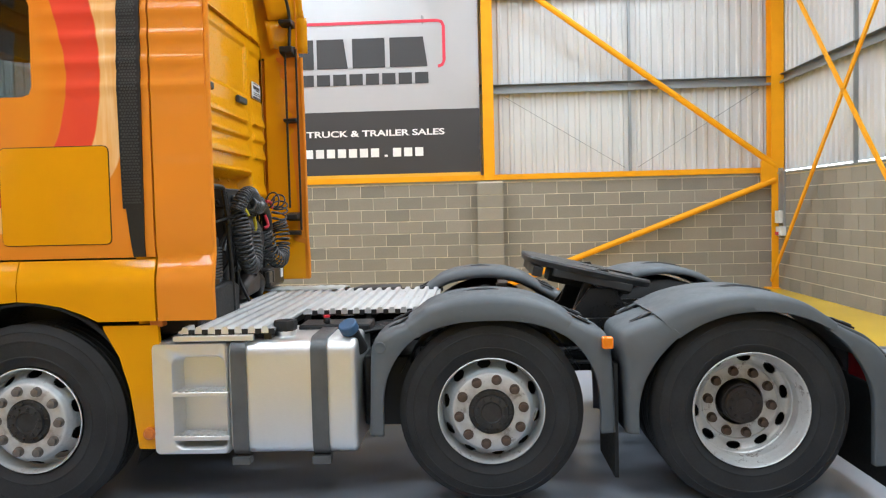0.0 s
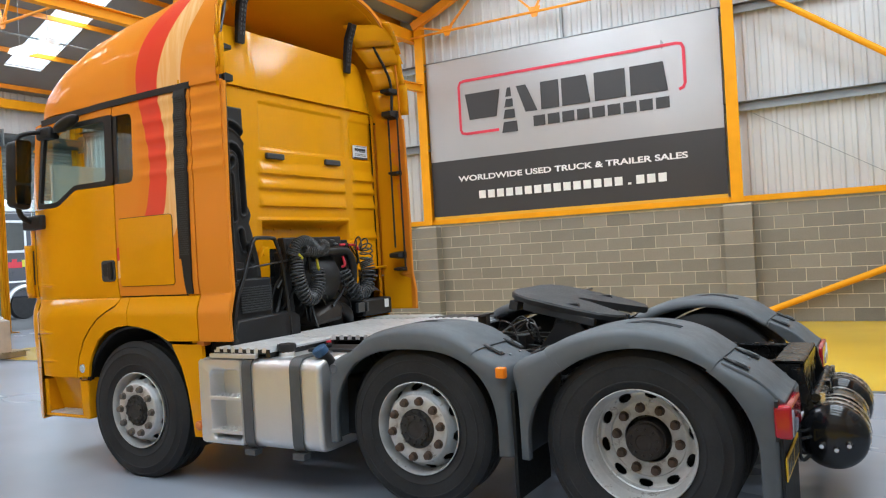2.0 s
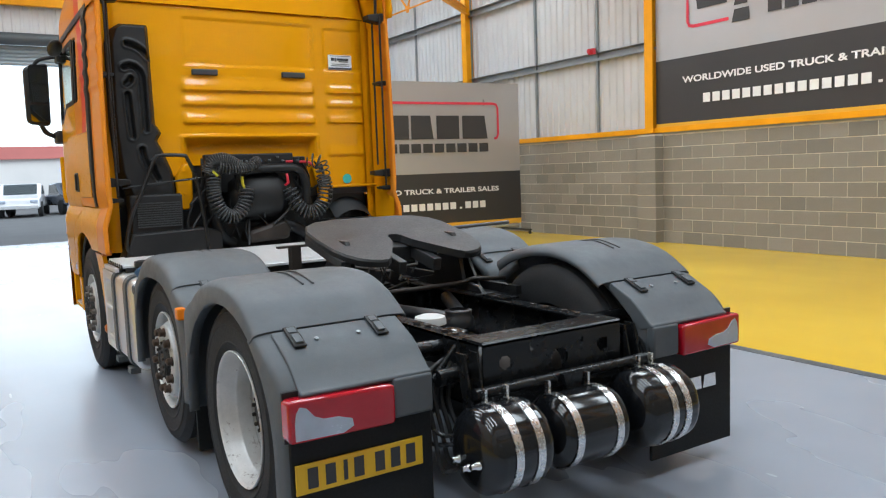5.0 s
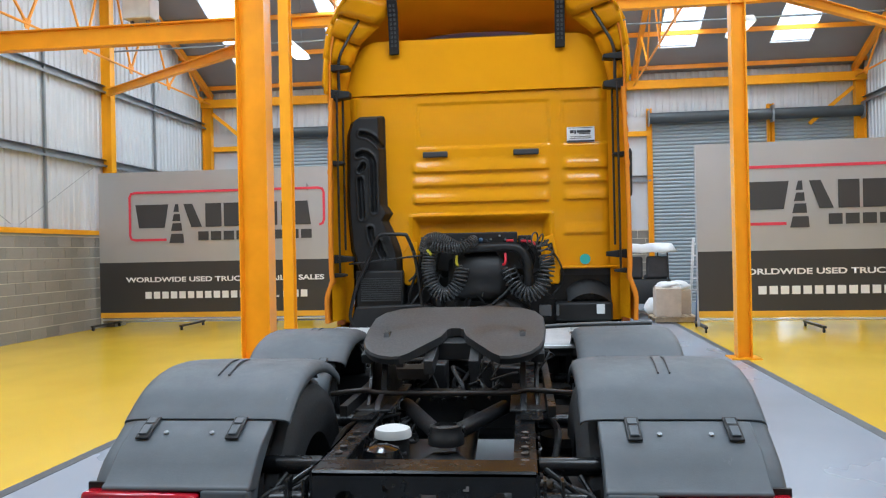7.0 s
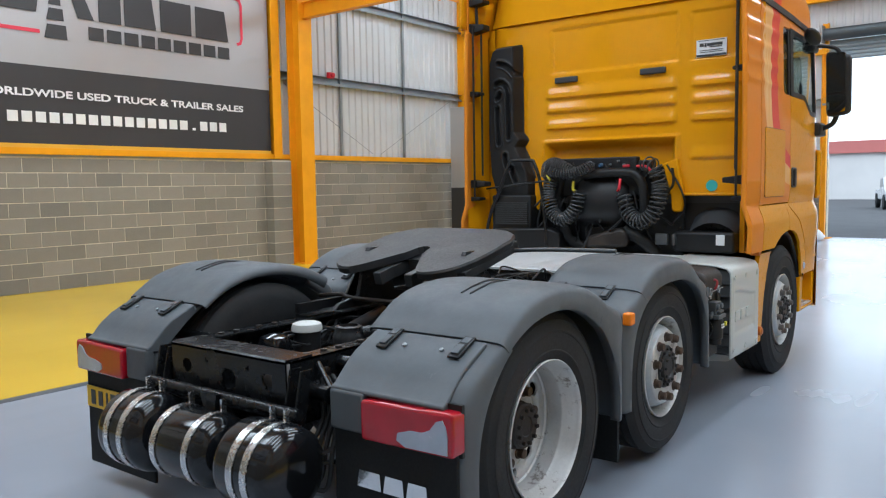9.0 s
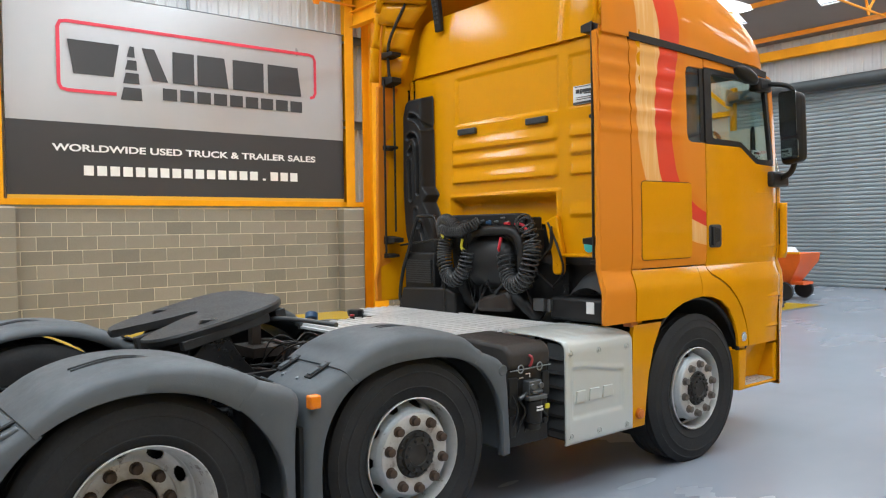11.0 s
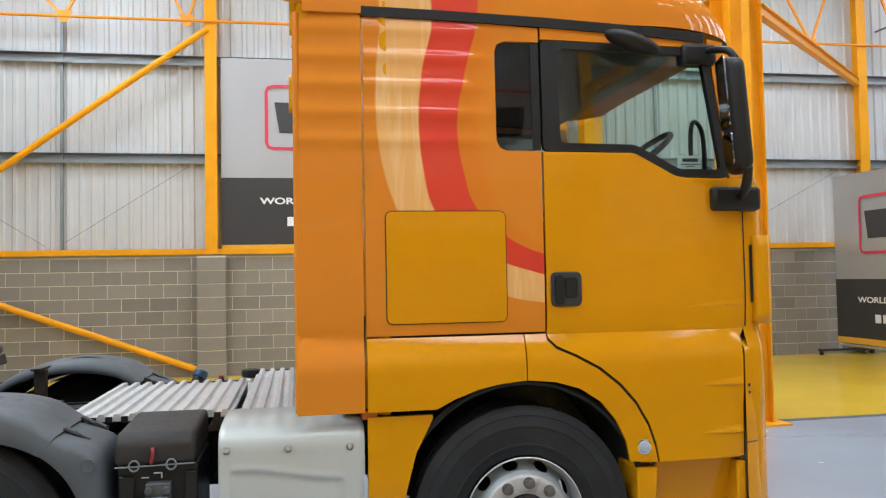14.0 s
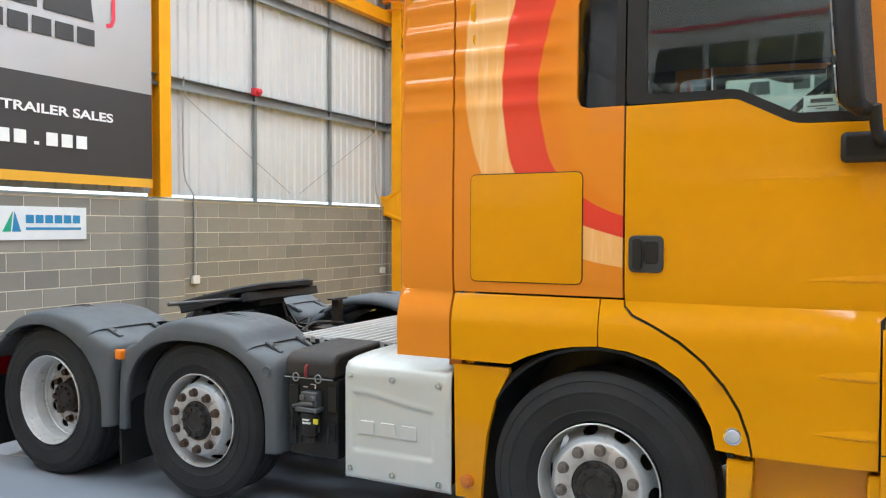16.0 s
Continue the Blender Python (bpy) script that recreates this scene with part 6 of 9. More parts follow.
# ---- chassis frame ----
for s in (-1, 1):
    bm = bmesh.new()
    x0, x1 = sorted((s * 0.308, s * 0.40))
    add_box(bm, *sorted((s * 0.392, s * 0.40)), -0.68, 4.7, 0.555, 0.825)
    add_box(bm, x0, x1, -0.68, 4.7, 0.817, 0.825)
    add_box(bm, x0, x1, -0.68, 4.7, 0.555, 0.563)
    add_box(bm, *sorted((s * 0.33, s * 0.43)), 0.1, 2.2, 0.826, 0.836)
    rail = part("frame_rail", bm, M_FRAME, truck, "black steel chassis rail")
    for y in np.arange(-0.6, 2.2, 0.11):
        for z in (0.62, 0.76):
            bm = bmesh.new()
            add_lathe(bm, [(0.012, 0), (0.012, 0.012), (0, 0.014)], 8, pose(s * 0.40, y, z, 0, 0, 0 if s > 0 else 180))
            part("rail_bolt", bm, M_BROWN, rail)
    for y in (-0.55, -0.45, -0.36, -0.22, -0.12, 0.2, 0.32):
        bm = bmesh.new()
        dot(bm, s * 0.350, y, 0.826, 0, 0.016)
        part("rail_bolt", bm, M_BROWN, rail)
    bm = bmesh.new()
    add_beam(bm, (s * 0.47, 0.15, 0.86), (s * 0.47, 1.6, 0.86), 0.035, 0.05)
    add_tube(bm, smooth_path([(s * 0.45, -0.3, 0.7), (s * 0.5, 0.3, 0.74), (s * 0.46, 0.9, 0.70), (s * 0.48, 1.6, 0.72), (s * 0.46, 2.2, 0.7)]), 0.016, 8)
    add_tube(bm, smooth_path([(s * 0.49, 0.2, 0.66), (s * 0.52, 0.7, 0.63), (s * 0.49, 1.3, 0.66), (s * 0.5, 2.2, 0.62)]), 0.012, 8)
    part("side_pipe", bm, M_BLACK_STEEL, rail)

# rear cross member with three holes
bm = bmesh.new()
nx, nz = 76, 24
xs, zs = np.linspace(-0.385, 0.385, nx), np.linspace(0.585, 0.825, nz)
for y in (-0.70, -0.692):
    vs = [[bm.verts.new((x, y, z)) for x in xs] for z in zs]
    for i in range(nz - 1):
        for j in range(nx - 1):
            x, z = (xs[j] + xs[j + 1]) / 2, (zs[i] + zs[i + 1]) / 2
            if any((x - cx) ** 2 + (z - cz) ** 2 < r * r for cx, cz, r in ((-0.27, 0.735, 0.032), (0.02, 0.705, 0.05), (0.275, 0.735, 0.032), (-0.13, 0.77, 0.009), (0.15, 0.77, 0.009), (-0.13, 0.65, 0.009), (0.15, 0.65, 0.009), (-0.34, 0.65, 0.009), (0.34, 0.65, 0.009))):
                continue
            bm.faces.new((vs[i][j], vs[i][j + 1], vs[i + 1][j + 1], vs[i + 1][j]))
add_prism(bm, [(-0.70, 0.825), (-0.692, 0.833), (-0.55, 0.833), (-0.55, 0.822), (-0.70, 0.815)], -0.385, 0.385)
part("rear_cross_member", bm, M_FRAME, truck, "black steel end cross member with holes")
for y in (1.1, 2.3):
    bm = bmesh.new()
    add_box(bm, -0.34, 0.34, y - 0.05, y + 0.05, 0.58, 0.79)
    part("cross_member", bm, M_BLACK_STEEL, truck, bevel=0.01)
bm = bmesh.new()
add_tube(bm, [(-0.47, -0.755, 0.648), (0.52, -0.755, 0.645)], 0.024, 12)
add_prism(bm, [(-0.045, 0.665), (0.065, 0.665), (0.05, 0.595), (-0.025, 0.595)], -0.80, -0.775, "y")
part("tank_bar", bm, M_FRAME, truck, "black tube bar carrying the air tanks")
for s in (-1, 1):
    bm = bmesh.new()
    add_prism(bm, [(-0.70, 0.80), (-0.64, 0.80), (-0.70, 0.54), (-0.76, 0.54)], *sorted((s * 0.41, s * 0.42)))
    add_prism(bm, [(-0.70, 0.80), (-0.64, 0.80), (-0.70, 0.54), (-0.76, 0.54)], *sorted((s * 0.47, s * 0.48)))
    add_tube(bm, [(s * 0.40, -0.60, 0.70), (s * 0.56, -0.62, 0.70)], 0.035, 12)
    add_tube(bm, [(s * 0.42, -0.55, 0.80), (s * 0.58, -0.62, 0.70)], 0.011, 8)
    add_tube(bm, smooth_path([(s * 0.55, -0.45, 0.75), (s * 0.63, -0.6, 0.62), (s * 0.60, -0.68, 0.5), (s * 0.52, -0.75, 0.5)]), 0.009, 8)
    add_tube(bm, smooth_path([(s * 0.50, -0.35, 0.72), (s * 0.57, -0.5, 0.6), (s * 0.62, -0.62, 0.46), (s * 0.55, -0.74, 0.46)]), 0.009, 8)
    part("rear_bracket", bm, M_FRAME, truck, smooth=40)
    for k in range(4):
        bm = bmesh.new()
        x = 0.60 - 0.035 * k
        add_tube(bm, smooth_path([(s * 0.45, -0.50 - 0.03 * k, 0.74), (s * x, -0.60, 0.70 - 0.03 * k), (s * (x + 0.01), -0.665, 0.52), (s * (x - 0.02), -0.68, 0.34 + 0.03 * k), (s * (x - 0.09), -0.74, 0.38)], 6), 0.010, 8)
        part("air_line", bm, M_BLACK_PLASTIC, truck, smooth=60)

# air tanks across the tail
for x0, x1, r, z in ((-0.575, -0.225, 0.172, 0.452), (-0.20, 0.205, 0.152, 0.450), (0.245, 0.615, 0.172, 0.452)):
    bm = bmesh.new()
    e = 0.075 if r > 0.15 else 0.03
    prof = [(0.0, x0)] + [(r * math.sin(a) ** 0.8, x0 + e - e * math.cos(a)) for a in np.linspace(0.25, math.pi / 2, 7)]
    prof += [(r * math.sin(a) ** 0.8, x1 - e + e * math.cos(a)) for a in np.linspace(math.pi / 2, 0.25, 7)] + [(0.0, x1)]
    add_lathe(bm, prof, 40, pose(0, -0.835, z))
    tank = part("air_tank", bm, M_GLOSS_BLACK, truck, "glossy black air tank", smooth=60)
    for t in {-0.575: (0.37, 0.67), -0.20: (0.19, 0.73), 0.245: (0.43, 0.65)}[x0]:
        bm = bmesh.new()
        x = x0 + (x1 - x0) * t
        add_lathe(bm, [(r + 0.001, x - 0.018), (r + 0.005, x - 0.018), (r + 0.005, x + 0.018), (r + 0.001, x + 0.018)], 40, pose(0, -0.835, z), close=True)
        add_box(bm, x - 0.006, x + 0.006, -0.80, -0.775, z + r - 0.01, z + r + 0.05)
        part("tank_strap", bm, M_STEEL_STRAP, tank, "bright steel strap", smooth=40)
    if x0 < -0.5:
        bm = bmesh.new()
        for y, zz in ((-0.91, 0.43), (-0.85, 0.405), (-0.78, 0.42)):
            add_lathe(bm, [(0.018, -0.03), (0.018, 0.0), (0.011, 0.01), (0.011, 0.03), (0, 0.03)], 10, pose(x0 + 0.0, y, zz, 0, 0, 180))
        part("air_fitting", bm, M_CHROME, tank, "bright air fittings")

# things between the rails
bm = bmesh.new()
add_lathe(bm, [(0.08, 0.0), (0.08, 0.015), (0.074, 0.036), (0.05, 0.044), (0.0, 0.045)], 28, Matrix.Translation((-0.215, -0.02, 0.79)) @ pose(0, 0, 0, 0, -90, 0))
can = part("filter_canister", bm, M_WHITE_PLASTIC, truck, "white cap of a filter canister", smooth=45)
bm = bmesh.new()
add_lathe(bm, [(0.0, 0.0), (0.07, 0.0), (0.07, 0.12), (0.0, 0.12)], 24, Matrix.Translation((-0.215, -0.02, 0.67)) @ pose(0, 0, 0, 0, -90, 0))
part("canister_body", bm, M_BLACK_PLASTIC, can, smooth=45)
bm = bmesh.new()
add_lathe(bm, [(0.085, 0.0), (0.085, 0.05), (0.07, 0.09), (0.03, 0.105), (0.0, 0.107)], 28, Matrix.Translation((-0.225, -0.23, 0.70)) @ pose(0, 0, 0, 0, -90, 0))
part("brake_canister", bm, M_GLOSS_BLACK, truck, "glossy black domed canister", smooth=45)
bm = bmesh.new()
add_lathe(bm, [(0.08, 0.0), (0.08, 0.04), (0.07, 0.05), (0.07, 0.08), (0.05, 0.085), (0.05, 0.07), (0, 0.07)], 24, Matrix.Translation((0.005, 0.06, 0.74)) @ pose(0, 0, 0, 0, -90, 0))
add_tube(bm, [(-0.04, 0.09, 0.78), (-0.25, 0.61, 0.80)], 0.036, 10)
add_tube(bm, [(0.05, 0.10, 0.78), (0.25, 0.55, 0.80)], 0.036, 10)
add_tube(bm, [(0.07, 0.0, 0.60), (0.02, 3.2, 0.72)], 0.05, 12)
part("suspension_arm", bm, M_BLACK_STEEL, truck, smooth=45)
bm = bmesh.new()
add_lathe(bm, [(0.0, 0.19), (0.12, 0.16), (0.19, 0.06), (0.2, -0.05)], 28, Matrix.Translation((0.08, -0.35, 0.58)) @ pose(0, 0, 0, 0, -90, 0))
part("axle_housing", bm, M_BROWN, truck, smooth=60)
rng = random.Random(4)
for i in range(16):
    x, y = rng.uniform(-0.32, -0.2), -0.35 + 0.05 * i
    bm = bmesh.new()
    pts = [(x + rng.uniform(-0.05, 0.08), y + 0.12 * k, 0.72 + rng.uniform(-0.05, 0.07)) for k in range(5)]
    add_tube(bm, smooth_path(pts, 4), rng.uniform(0.005, 0.010), 6)
    part("air_line", bm, M_BLACK_PLASTIC, truck, smooth=50)
for s in (-1, 1):
    for y in (0.42, -0.38, 1.0, 1.75):
        bm = bmesh.new()
        add_lathe(bm, [(0.09, 0.0), (0.12, 0.03), (0.12, 0.1), (0.10, 0.13), (0.12, 0.16), (0.11, 0.2), (0, 0.2)], 20, Matrix.Translation((s * 0.53, y, 0.50)) @ pose(0, 0, 0, 0, -90, 0))
        part("air_spring", bm, M_BLACK_PLASTIC, truck, smooth=45)
bm = bmesh.new()
add_tube(bm, smooth_path([(-0.60, 0.45, 0.885), (-0.42, 0.45, 0.905), (-0.33, 0.45, 0.89), (0.26, 0.45, 0.89), (0.36, 0.45, 0.905), (0.60, 0.45, 0.885)], 4), 0.013, 8)
part("cross_rod", bm, M_BROWN, truck, "thin dusty cross rod", smooth=50)

# ---- fifth wheel ----
half = [(0, 0.47), (0.22, 0.47), (0.34, 0.44), (0.42, 0.37), (0.46, 0.26), (0.465, 0.05), (0.455, -0.15), (0.43, -0.28), (0.39, -0.375), (0.34, -0.43), (0.285, -0.455), (0.24, -0.45), (0.20, -0.39), (0.125, -0.22), (0.065, -0.08), (0.05, 0.0), (0.045, 0.04), (0.025, 0.065), (0, 0.07)]
half = [(x, y * 0.93 if y > 0 else y * 0.765) for x, y in half]
outline = half + [(-x, y) for x, y in half[::-1][1:-1]]
FIFTH = pose(0, 0.66, 1.152, 13.2, 0, 0)
bm = bmesh.new()
tri = bmesh.new()
n = len(outline)
lo = [tri.verts.new((x * 0.985, y * 0.985, -0.030)) for x, y in outline]
mid = [tri.verts.new((x, y, 0.0)) for x, y in outline]
hi = [tri.verts.new((x * 0.985, y * 0.985, 0.012)) for x, y in outline]
for a, b in ((lo, mid), (mid, hi)):
    for i in range(n):
        tri.faces.new((a[i], a[(i + 1) % n], b[(i + 1) % n], b[i]))
tri.faces.new(hi)
tri.faces.new(lo[::-1])
bmesh.ops.triangulate(tri, faces=[f for f in tri.faces if len(f.verts) > 4])
bmesh.ops.transform(tri, matrix=FIFTH, verts=tri.verts)
bm.free()
fifth = part("coupling_plate", tri, M_FIFTH, truck, "dark greasy fifth wheel coupling plate, tilted back", smooth=30)
for s in (-1, 1):
    bm = bmesh.new()
    add_prism(bm, [(0.30, 0.835), (1.02, 0.835), (0.98, 0.87), (0.82, 0.90), (0.74, 1.10), (0.70, 1.17), (0.60, 1.17), (0.56, 1.10), (0.50, 0.90), (0.34, 0.87)], *sorted((s * 0.33, s * 0.36)))
    add_prism(bm, [(0.42, 0.835), (0.90, 0.835), (0.80, 0.95), (0.72, 1.06), (0.58, 1.06), (0.50, 0.95)], *sorted((s * 0.40, s * 0.42)))
    add_tube(bm, [(s * 0.30, 0.65, 1.10), (s * 0.44, 0.65, 1.10)], 0.045, 14)
    add_box(bm, *sorted((s * 0.28, s * 0.45)), 0.30, 1.02, 0.826, 0.838)
    part("coupling_pedestal", bm, M_BLACK_STEEL, fifth, bevel=0.004)
bm = bmesh.new()
m = FIFTH
for x, y, dx, dy, z0, z1 in ((-0.42, 0.03, 0.03, 0.24, -0.075, -0.028), (0.42, 0.03, 0.03, 0.24, -0.075, -0.028), (0, 0.36, 0.40, 0.03, -0.10, -0.04), (0, 0.12, 0.14, 0.14, -0.13, -0.04), (0.11, -0.14, 0.025, 0.13, -0.11, -0.04), (-0.11, -0.14, 0.025, 0.13, -0.11, -0.04)):
    add_box(bm, x - dx, x + dx, y - dy, y + dy, z0, z1, m)
part("coupling_ribs", bm, M_FIFTH, fifth, bevel=0.004)
bm = bmesh.new()
add_tube(bm, smooth_path([(0.25, 0.98, 1.13), (0.48, 0.98, 1.155), (0.70, 0.98, 1.165), (1.04, 0.98, 1.17)], 4), 0.012, 8)
add_tube(bm, [(1.04, 0.98, 1.17)] + [(1.09 + 0.05 * math.cos(a), 0.98 + 0.012 * math.sin(a), 1.17 + 0.03 * math.sin(a)) for a in np.linspace(math.pi, -math.pi, 14)], 0.008, 8)
part("release_handle", bm, M_STRAP, fifth, "thin steel release handle with a loop", smooth=50)
bm = bmesh.new()
add_box(bm, -0.42, -0.36, 1.22, 1.28, 0.83, 1.10)
add_box(bm, -0.50, -0.30, 1.22, 1.27, 1.10, 1.112)
add_box(bm, -0.5, -0.2, 1.15, 1.35, 0.84, 0.90)
add_tube(bm, smooth_path([(-0.4, 1.3, 0.92), (-0.1, 1.25, 0.95), (0.2, 1.3, 0.90), (0.45, 1.2, 0.92)]), 0.012, 8)
part("greasing_stand", bm, M_BROWN, truck)
bm = bmesh.new()
rng = random.Random(8)
for i in range(14):
    x = rng.uniform(-0.34, 0.34)
    bm = bmesh.new()
    add_tube(bm, smooth_path([(x + rng.uniform(-0.1, 0.1), 0.95 + 0.25 * k, 0.80 + rng.uniform(-0.06, 0.07)) for k in range(4)], 4), rng.uniform(0.007, 0.014), 6)
    part("brake_hose", bm, M_BLACK_PLASTIC, truck, smooth=50)
rng = random.Random(21)
for i in range(7):
    x, y = rng.uniform(0.02, 0.42), rng.uniform(1.05, 1.3)
    bm = bmesh.new()
    pts = [(x, y, 0.86), (x + rng.uniform(-0.08, 0.1), y + 0.05, 0.94 + rng.uniform(0, 0.06)), (x + rng.uniform(-0.02, 0.2), y + 0.14, 0.97 + rng.uniform(0, 0.05)), (x + rng.uniform(0.0, 0.22), y + 0.24, 0.93), (x + rng.uniform(-0.05, 0.1), y + 0.30, 0.86)]
    add_tube(bm, smooth_path(pts, 5), rng.uniform(0.004, 0.007), 6)
    part("loose_cable", bm, M_BLACK_PLASTIC if i % 3 else M_BROWN, truck, smooth=60)
for x, y in ((-0.2, 1.45), (0.1, 1.5), (0.25, 1.3)):
    bm = bmesh.new()
    add_box(bm, x - 0.08, x + 0.08, y - 0.1, y + 0.1, 0.72, 0.90)
    part("valve_block", bm, M_BLACK_STEEL, truck, "black air valve block", bevel=0.01)

# ---- aluminium catwalk planks ----
bm = bmesh.new()
for y in (1.70, 2.05, 2.42, 2.50, 2.93):
    add_box(bm, -0.50 if y < 2.45 else -1.14, 0.66 if y < 2.45 else 0.88, y - 0.02, y + 0.02, 0.90, 0.945)
cat = part("catwalk", bm, M_BLACK_STEEL, truck, "ribbed aluminium catwalk over the chassis")


def plank_mesh(x0, x1, w, top):
    bm = bmesh.new()
    add_prism(bm, [(-w / 2, top - 0.035), (-w / 2, top - 0.02), (-w * 0.26, top - 0.018), (-w * 0.18, top), (w * 0.18, top), (w * 0.26, top - 0.018), (w / 2, top - 0.02), (w / 2, top - 0.035)], x0, x1)
    bmesh.ops.recalc_face_normals(bm, faces=bm.faces)
    me = bpy.data.meshes.new("plank")
    bm.to_mesh(me)
    bm.free()
    me.materials.append(M_TREAD)
    return me


for x0, x1, ya, yb, n, top in ((-0.54, 0.70, 1.66, 2.44, 11, 0.985), (-1.17, 0.92, 2.47, 2.96, 7, 0.975)):
    w = (yb - ya) / n
    me = plank_mesh(x0, x1, w, top)
    for i in range(n):
        ob = new("plank", me)
        ob.parent, ob.location = cat, (0, ya + w * (i + 0.5), 0)
    for i in range(n):
        y = ya + w * i
        for x in (x0, x1):
            bm = bmesh.new()
            add_box(bm, x - 0.004, x + 0.004, y - w * 0.22, y + w * 0.22, top - 0.04, top - 0.012)
            part("plank_stop", bm, M_BLACK_PLASTIC, cat)
bm = bmesh.new()
add_box(bm, -1.20, -1.17, 2.56, 2.98, 0.905, 0.935)
part("step_edge", bm, M_ALU, cat, bevel=0.004)

# ---- left fuel tank ----
bm = bmesh.new()
prof = round_poly([(-1.20, 0.305), (-0.60, 0.305), (-0.60, 0.905), (-1.20, 0.905)], 0.085, 6)
add_prism(bm, prof, 2.03, 2.70, "y")
tank = part("fuel_tank", bm, M_ALU, truck, "brushed aluminium fuel tank with moulded steps", bevel=0.03, seg=3)
bm = bmesh.new()
outer = round_poly([(2.702, 0.31), (3.10, 0.31), (3.10, 0.90), (2.702, 0.90)], 0.03, 5)
inner = round_poly([(2.715, 0.35), (2.985, 0.35), (2.985, 0.825), (2.715, 0.825)], 0.045, 5)
n = len(outer)
layers = [[bm.verts.new((x, *p)) for p in pts] for x, pts in ((-0.60, outer), (-1.175, outer), (-1.195, [(2.9 + (y - 2.9) * 0.97, 0.605 + (z - 0.605) * 0.97) for y, z in outer]), (-1.20, [(2.85 + (y - 2.85) * 1.05, 0.587 + (z - 0.587) * 1.04) for y, z in inner]), (-1.19, inner), (-1.08, [(2.85 + (y - 2.85) * 0.9, 0.587 + (z - 0.587) * 0.95) for y, z in inner]))]
for a, b in zip(layers, layers[1:]):
    for i in range(n):
        bm.faces.new((a[i], a[(i + 1) % n], b[(i + 1) % n], b[i]))
bm.faces.new(layers[-1])
bm.faces.new(layers[0][::-1])
part("step_niche", bm, M_ALU, tank, "moulded step niche", smooth=50)
for z in (0.63, 0.40):
    bm = bmesh.new()
    add_box(bm, -1.205, -1.07, 2.70, 3.0, z - 0.012, z + 0.012)
    tread = part("step_tread", bm, M_ALU, tank, bevel=0.004)
    bm = bmesh.new()
    for i in range(8):
        for j in range(3):
            add_lathe(bm, [(0.010, 0), (0.010, 0.005)], 8, Matrix.Translation((-1.19 + 0.045 * j, 2.72 + 0.036 * i, z + 0.012)) @ pose(0, 0, 0, 0, -90, 0))
    tagged(part("tread_dot", bm, M_ALU, tank), kind="stuff")
for y0, y1 in ((2.60, 2.68), (2.18, 2.265)):
    bm = bmesh.new()
    outer = round_poly([(-1.212, 0.293), (-0.59, 0.293), (-0.59, 0.917), (-1.212, 0.917)], 0.09, 6)
    inner = round_poly([(-1.201, 0.304), (-0.60, 0.304), (-0.60, 0.906), (-1.201, 0.906)], 0.085, 6)
    ring(bm, outer, inner, lambda x, z: (x, y0, z), lambda x, z: (x, y1, z))
    add_box(bm, -1.215, -1.15, y0 - 0.005, y1 + 0.005, 0.262, 0.30)
    part("tank_strap", bm, M_STRAP, tank, "dark grey tank strap", smooth=40)
bm = bmesh.new()
add_lathe(bm, [(0.055, 0), (0.05, 0.045), (0.045, 0.05)], 24, Matrix.Translation((-1.03, 2.43, 0.895)) @ pose(0, 0, 0, 0, -90, 0))
neck = part("filler_neck", bm, M_ALU, tank, smooth=40)
bm = bmesh.new()
add_lathe(bm, [(0.045, 0.03), (0.062, 0.045), (0.066, 0.075), (0.060, 0.09), (0.03, 0.095), (0, 0.095)], 10, Matrix.Translation((-1.03, 2.43, 0.895)) @ pose(0, 0, 0, 0, -90, 0))
part("filler_cap", bm, M_BLACK_PLASTIC, neck, "black fuel cap", smooth=30)
bm = bmesh.new()
add_tube(bm, [(-1.03, 2.03, 0.82), (-1.10, 2.07, 0.93)], 0.042, 16)
neck = part("additive_neck", bm, M_BLACK_PLASTIC, truck, smooth=40)
bm = bmesh.new()
add_tube(bm, [(-1.10, 2.07, 0.93), (-1.125, 2.085, 0.975)], 0.05, 12)
part("additive_cap", bm, M_BLUE_CAP, neck, "blue filler cap", bevel=0.008)
bm = bmesh.new()
add_box(bm, -1.0, -0.5, 1.75, 2.02, 0.40, 0.78)
add = part("additive_tank", bm, M_BLACK_PLASTIC, truck, bevel=0.015)
bm = bmesh.new()
add_box(bm, -0.85, -0.62, 2.0, 2.40, 0.88, 0.93)
add_tube(bm, [(-0.8, 2.25, 0.93), (-0.8, 2.25, 0.965)], 0.02, 10)
part("valve_block", bm, M_BLACK_PLASTIC, add, bevel=0.01)
for k in range(6):
    bm = bmesh.new()
    add_tube(bm, smooth_path([(-0.9 + 0.07 * k, 1.80, 0.82), (-0.85 + 0.06 * k, 1.9, 0.9), (-0.85 + 0.05 * k, 2.1, 0.87)]), 0.012, 6)
    part("air_line", bm, M_BLACK_PLASTIC, add, smooth=60)
bm = bmesh.new()
add_lathe(bm, [(0.018, 0), (0.018, 0.012), (0, 0.014)], 12, Matrix.Translation((-0.8, 2.25, 0.966)) @ pose(0, 0, 0, 0, -90, 0))
part("red_knob", bm, M_RED_PART, truck, "small red knob")

# ---- right side: silencer panel, battery box, filter ----
bm = bmesh.new()
top = [(0.70, 0.985), (0.95, 0.982), (1.10, 0.972), (1.17, 0.955), (1.195, 0.925), (1.20, 0.88), (1.20, 0.365), (1.195, 0.35)]
side = [(x, z) for x, z in top[:5]] + [(1.2, z) for z in np.linspace(0.88, 0.365, 58)] + [top[-1]]


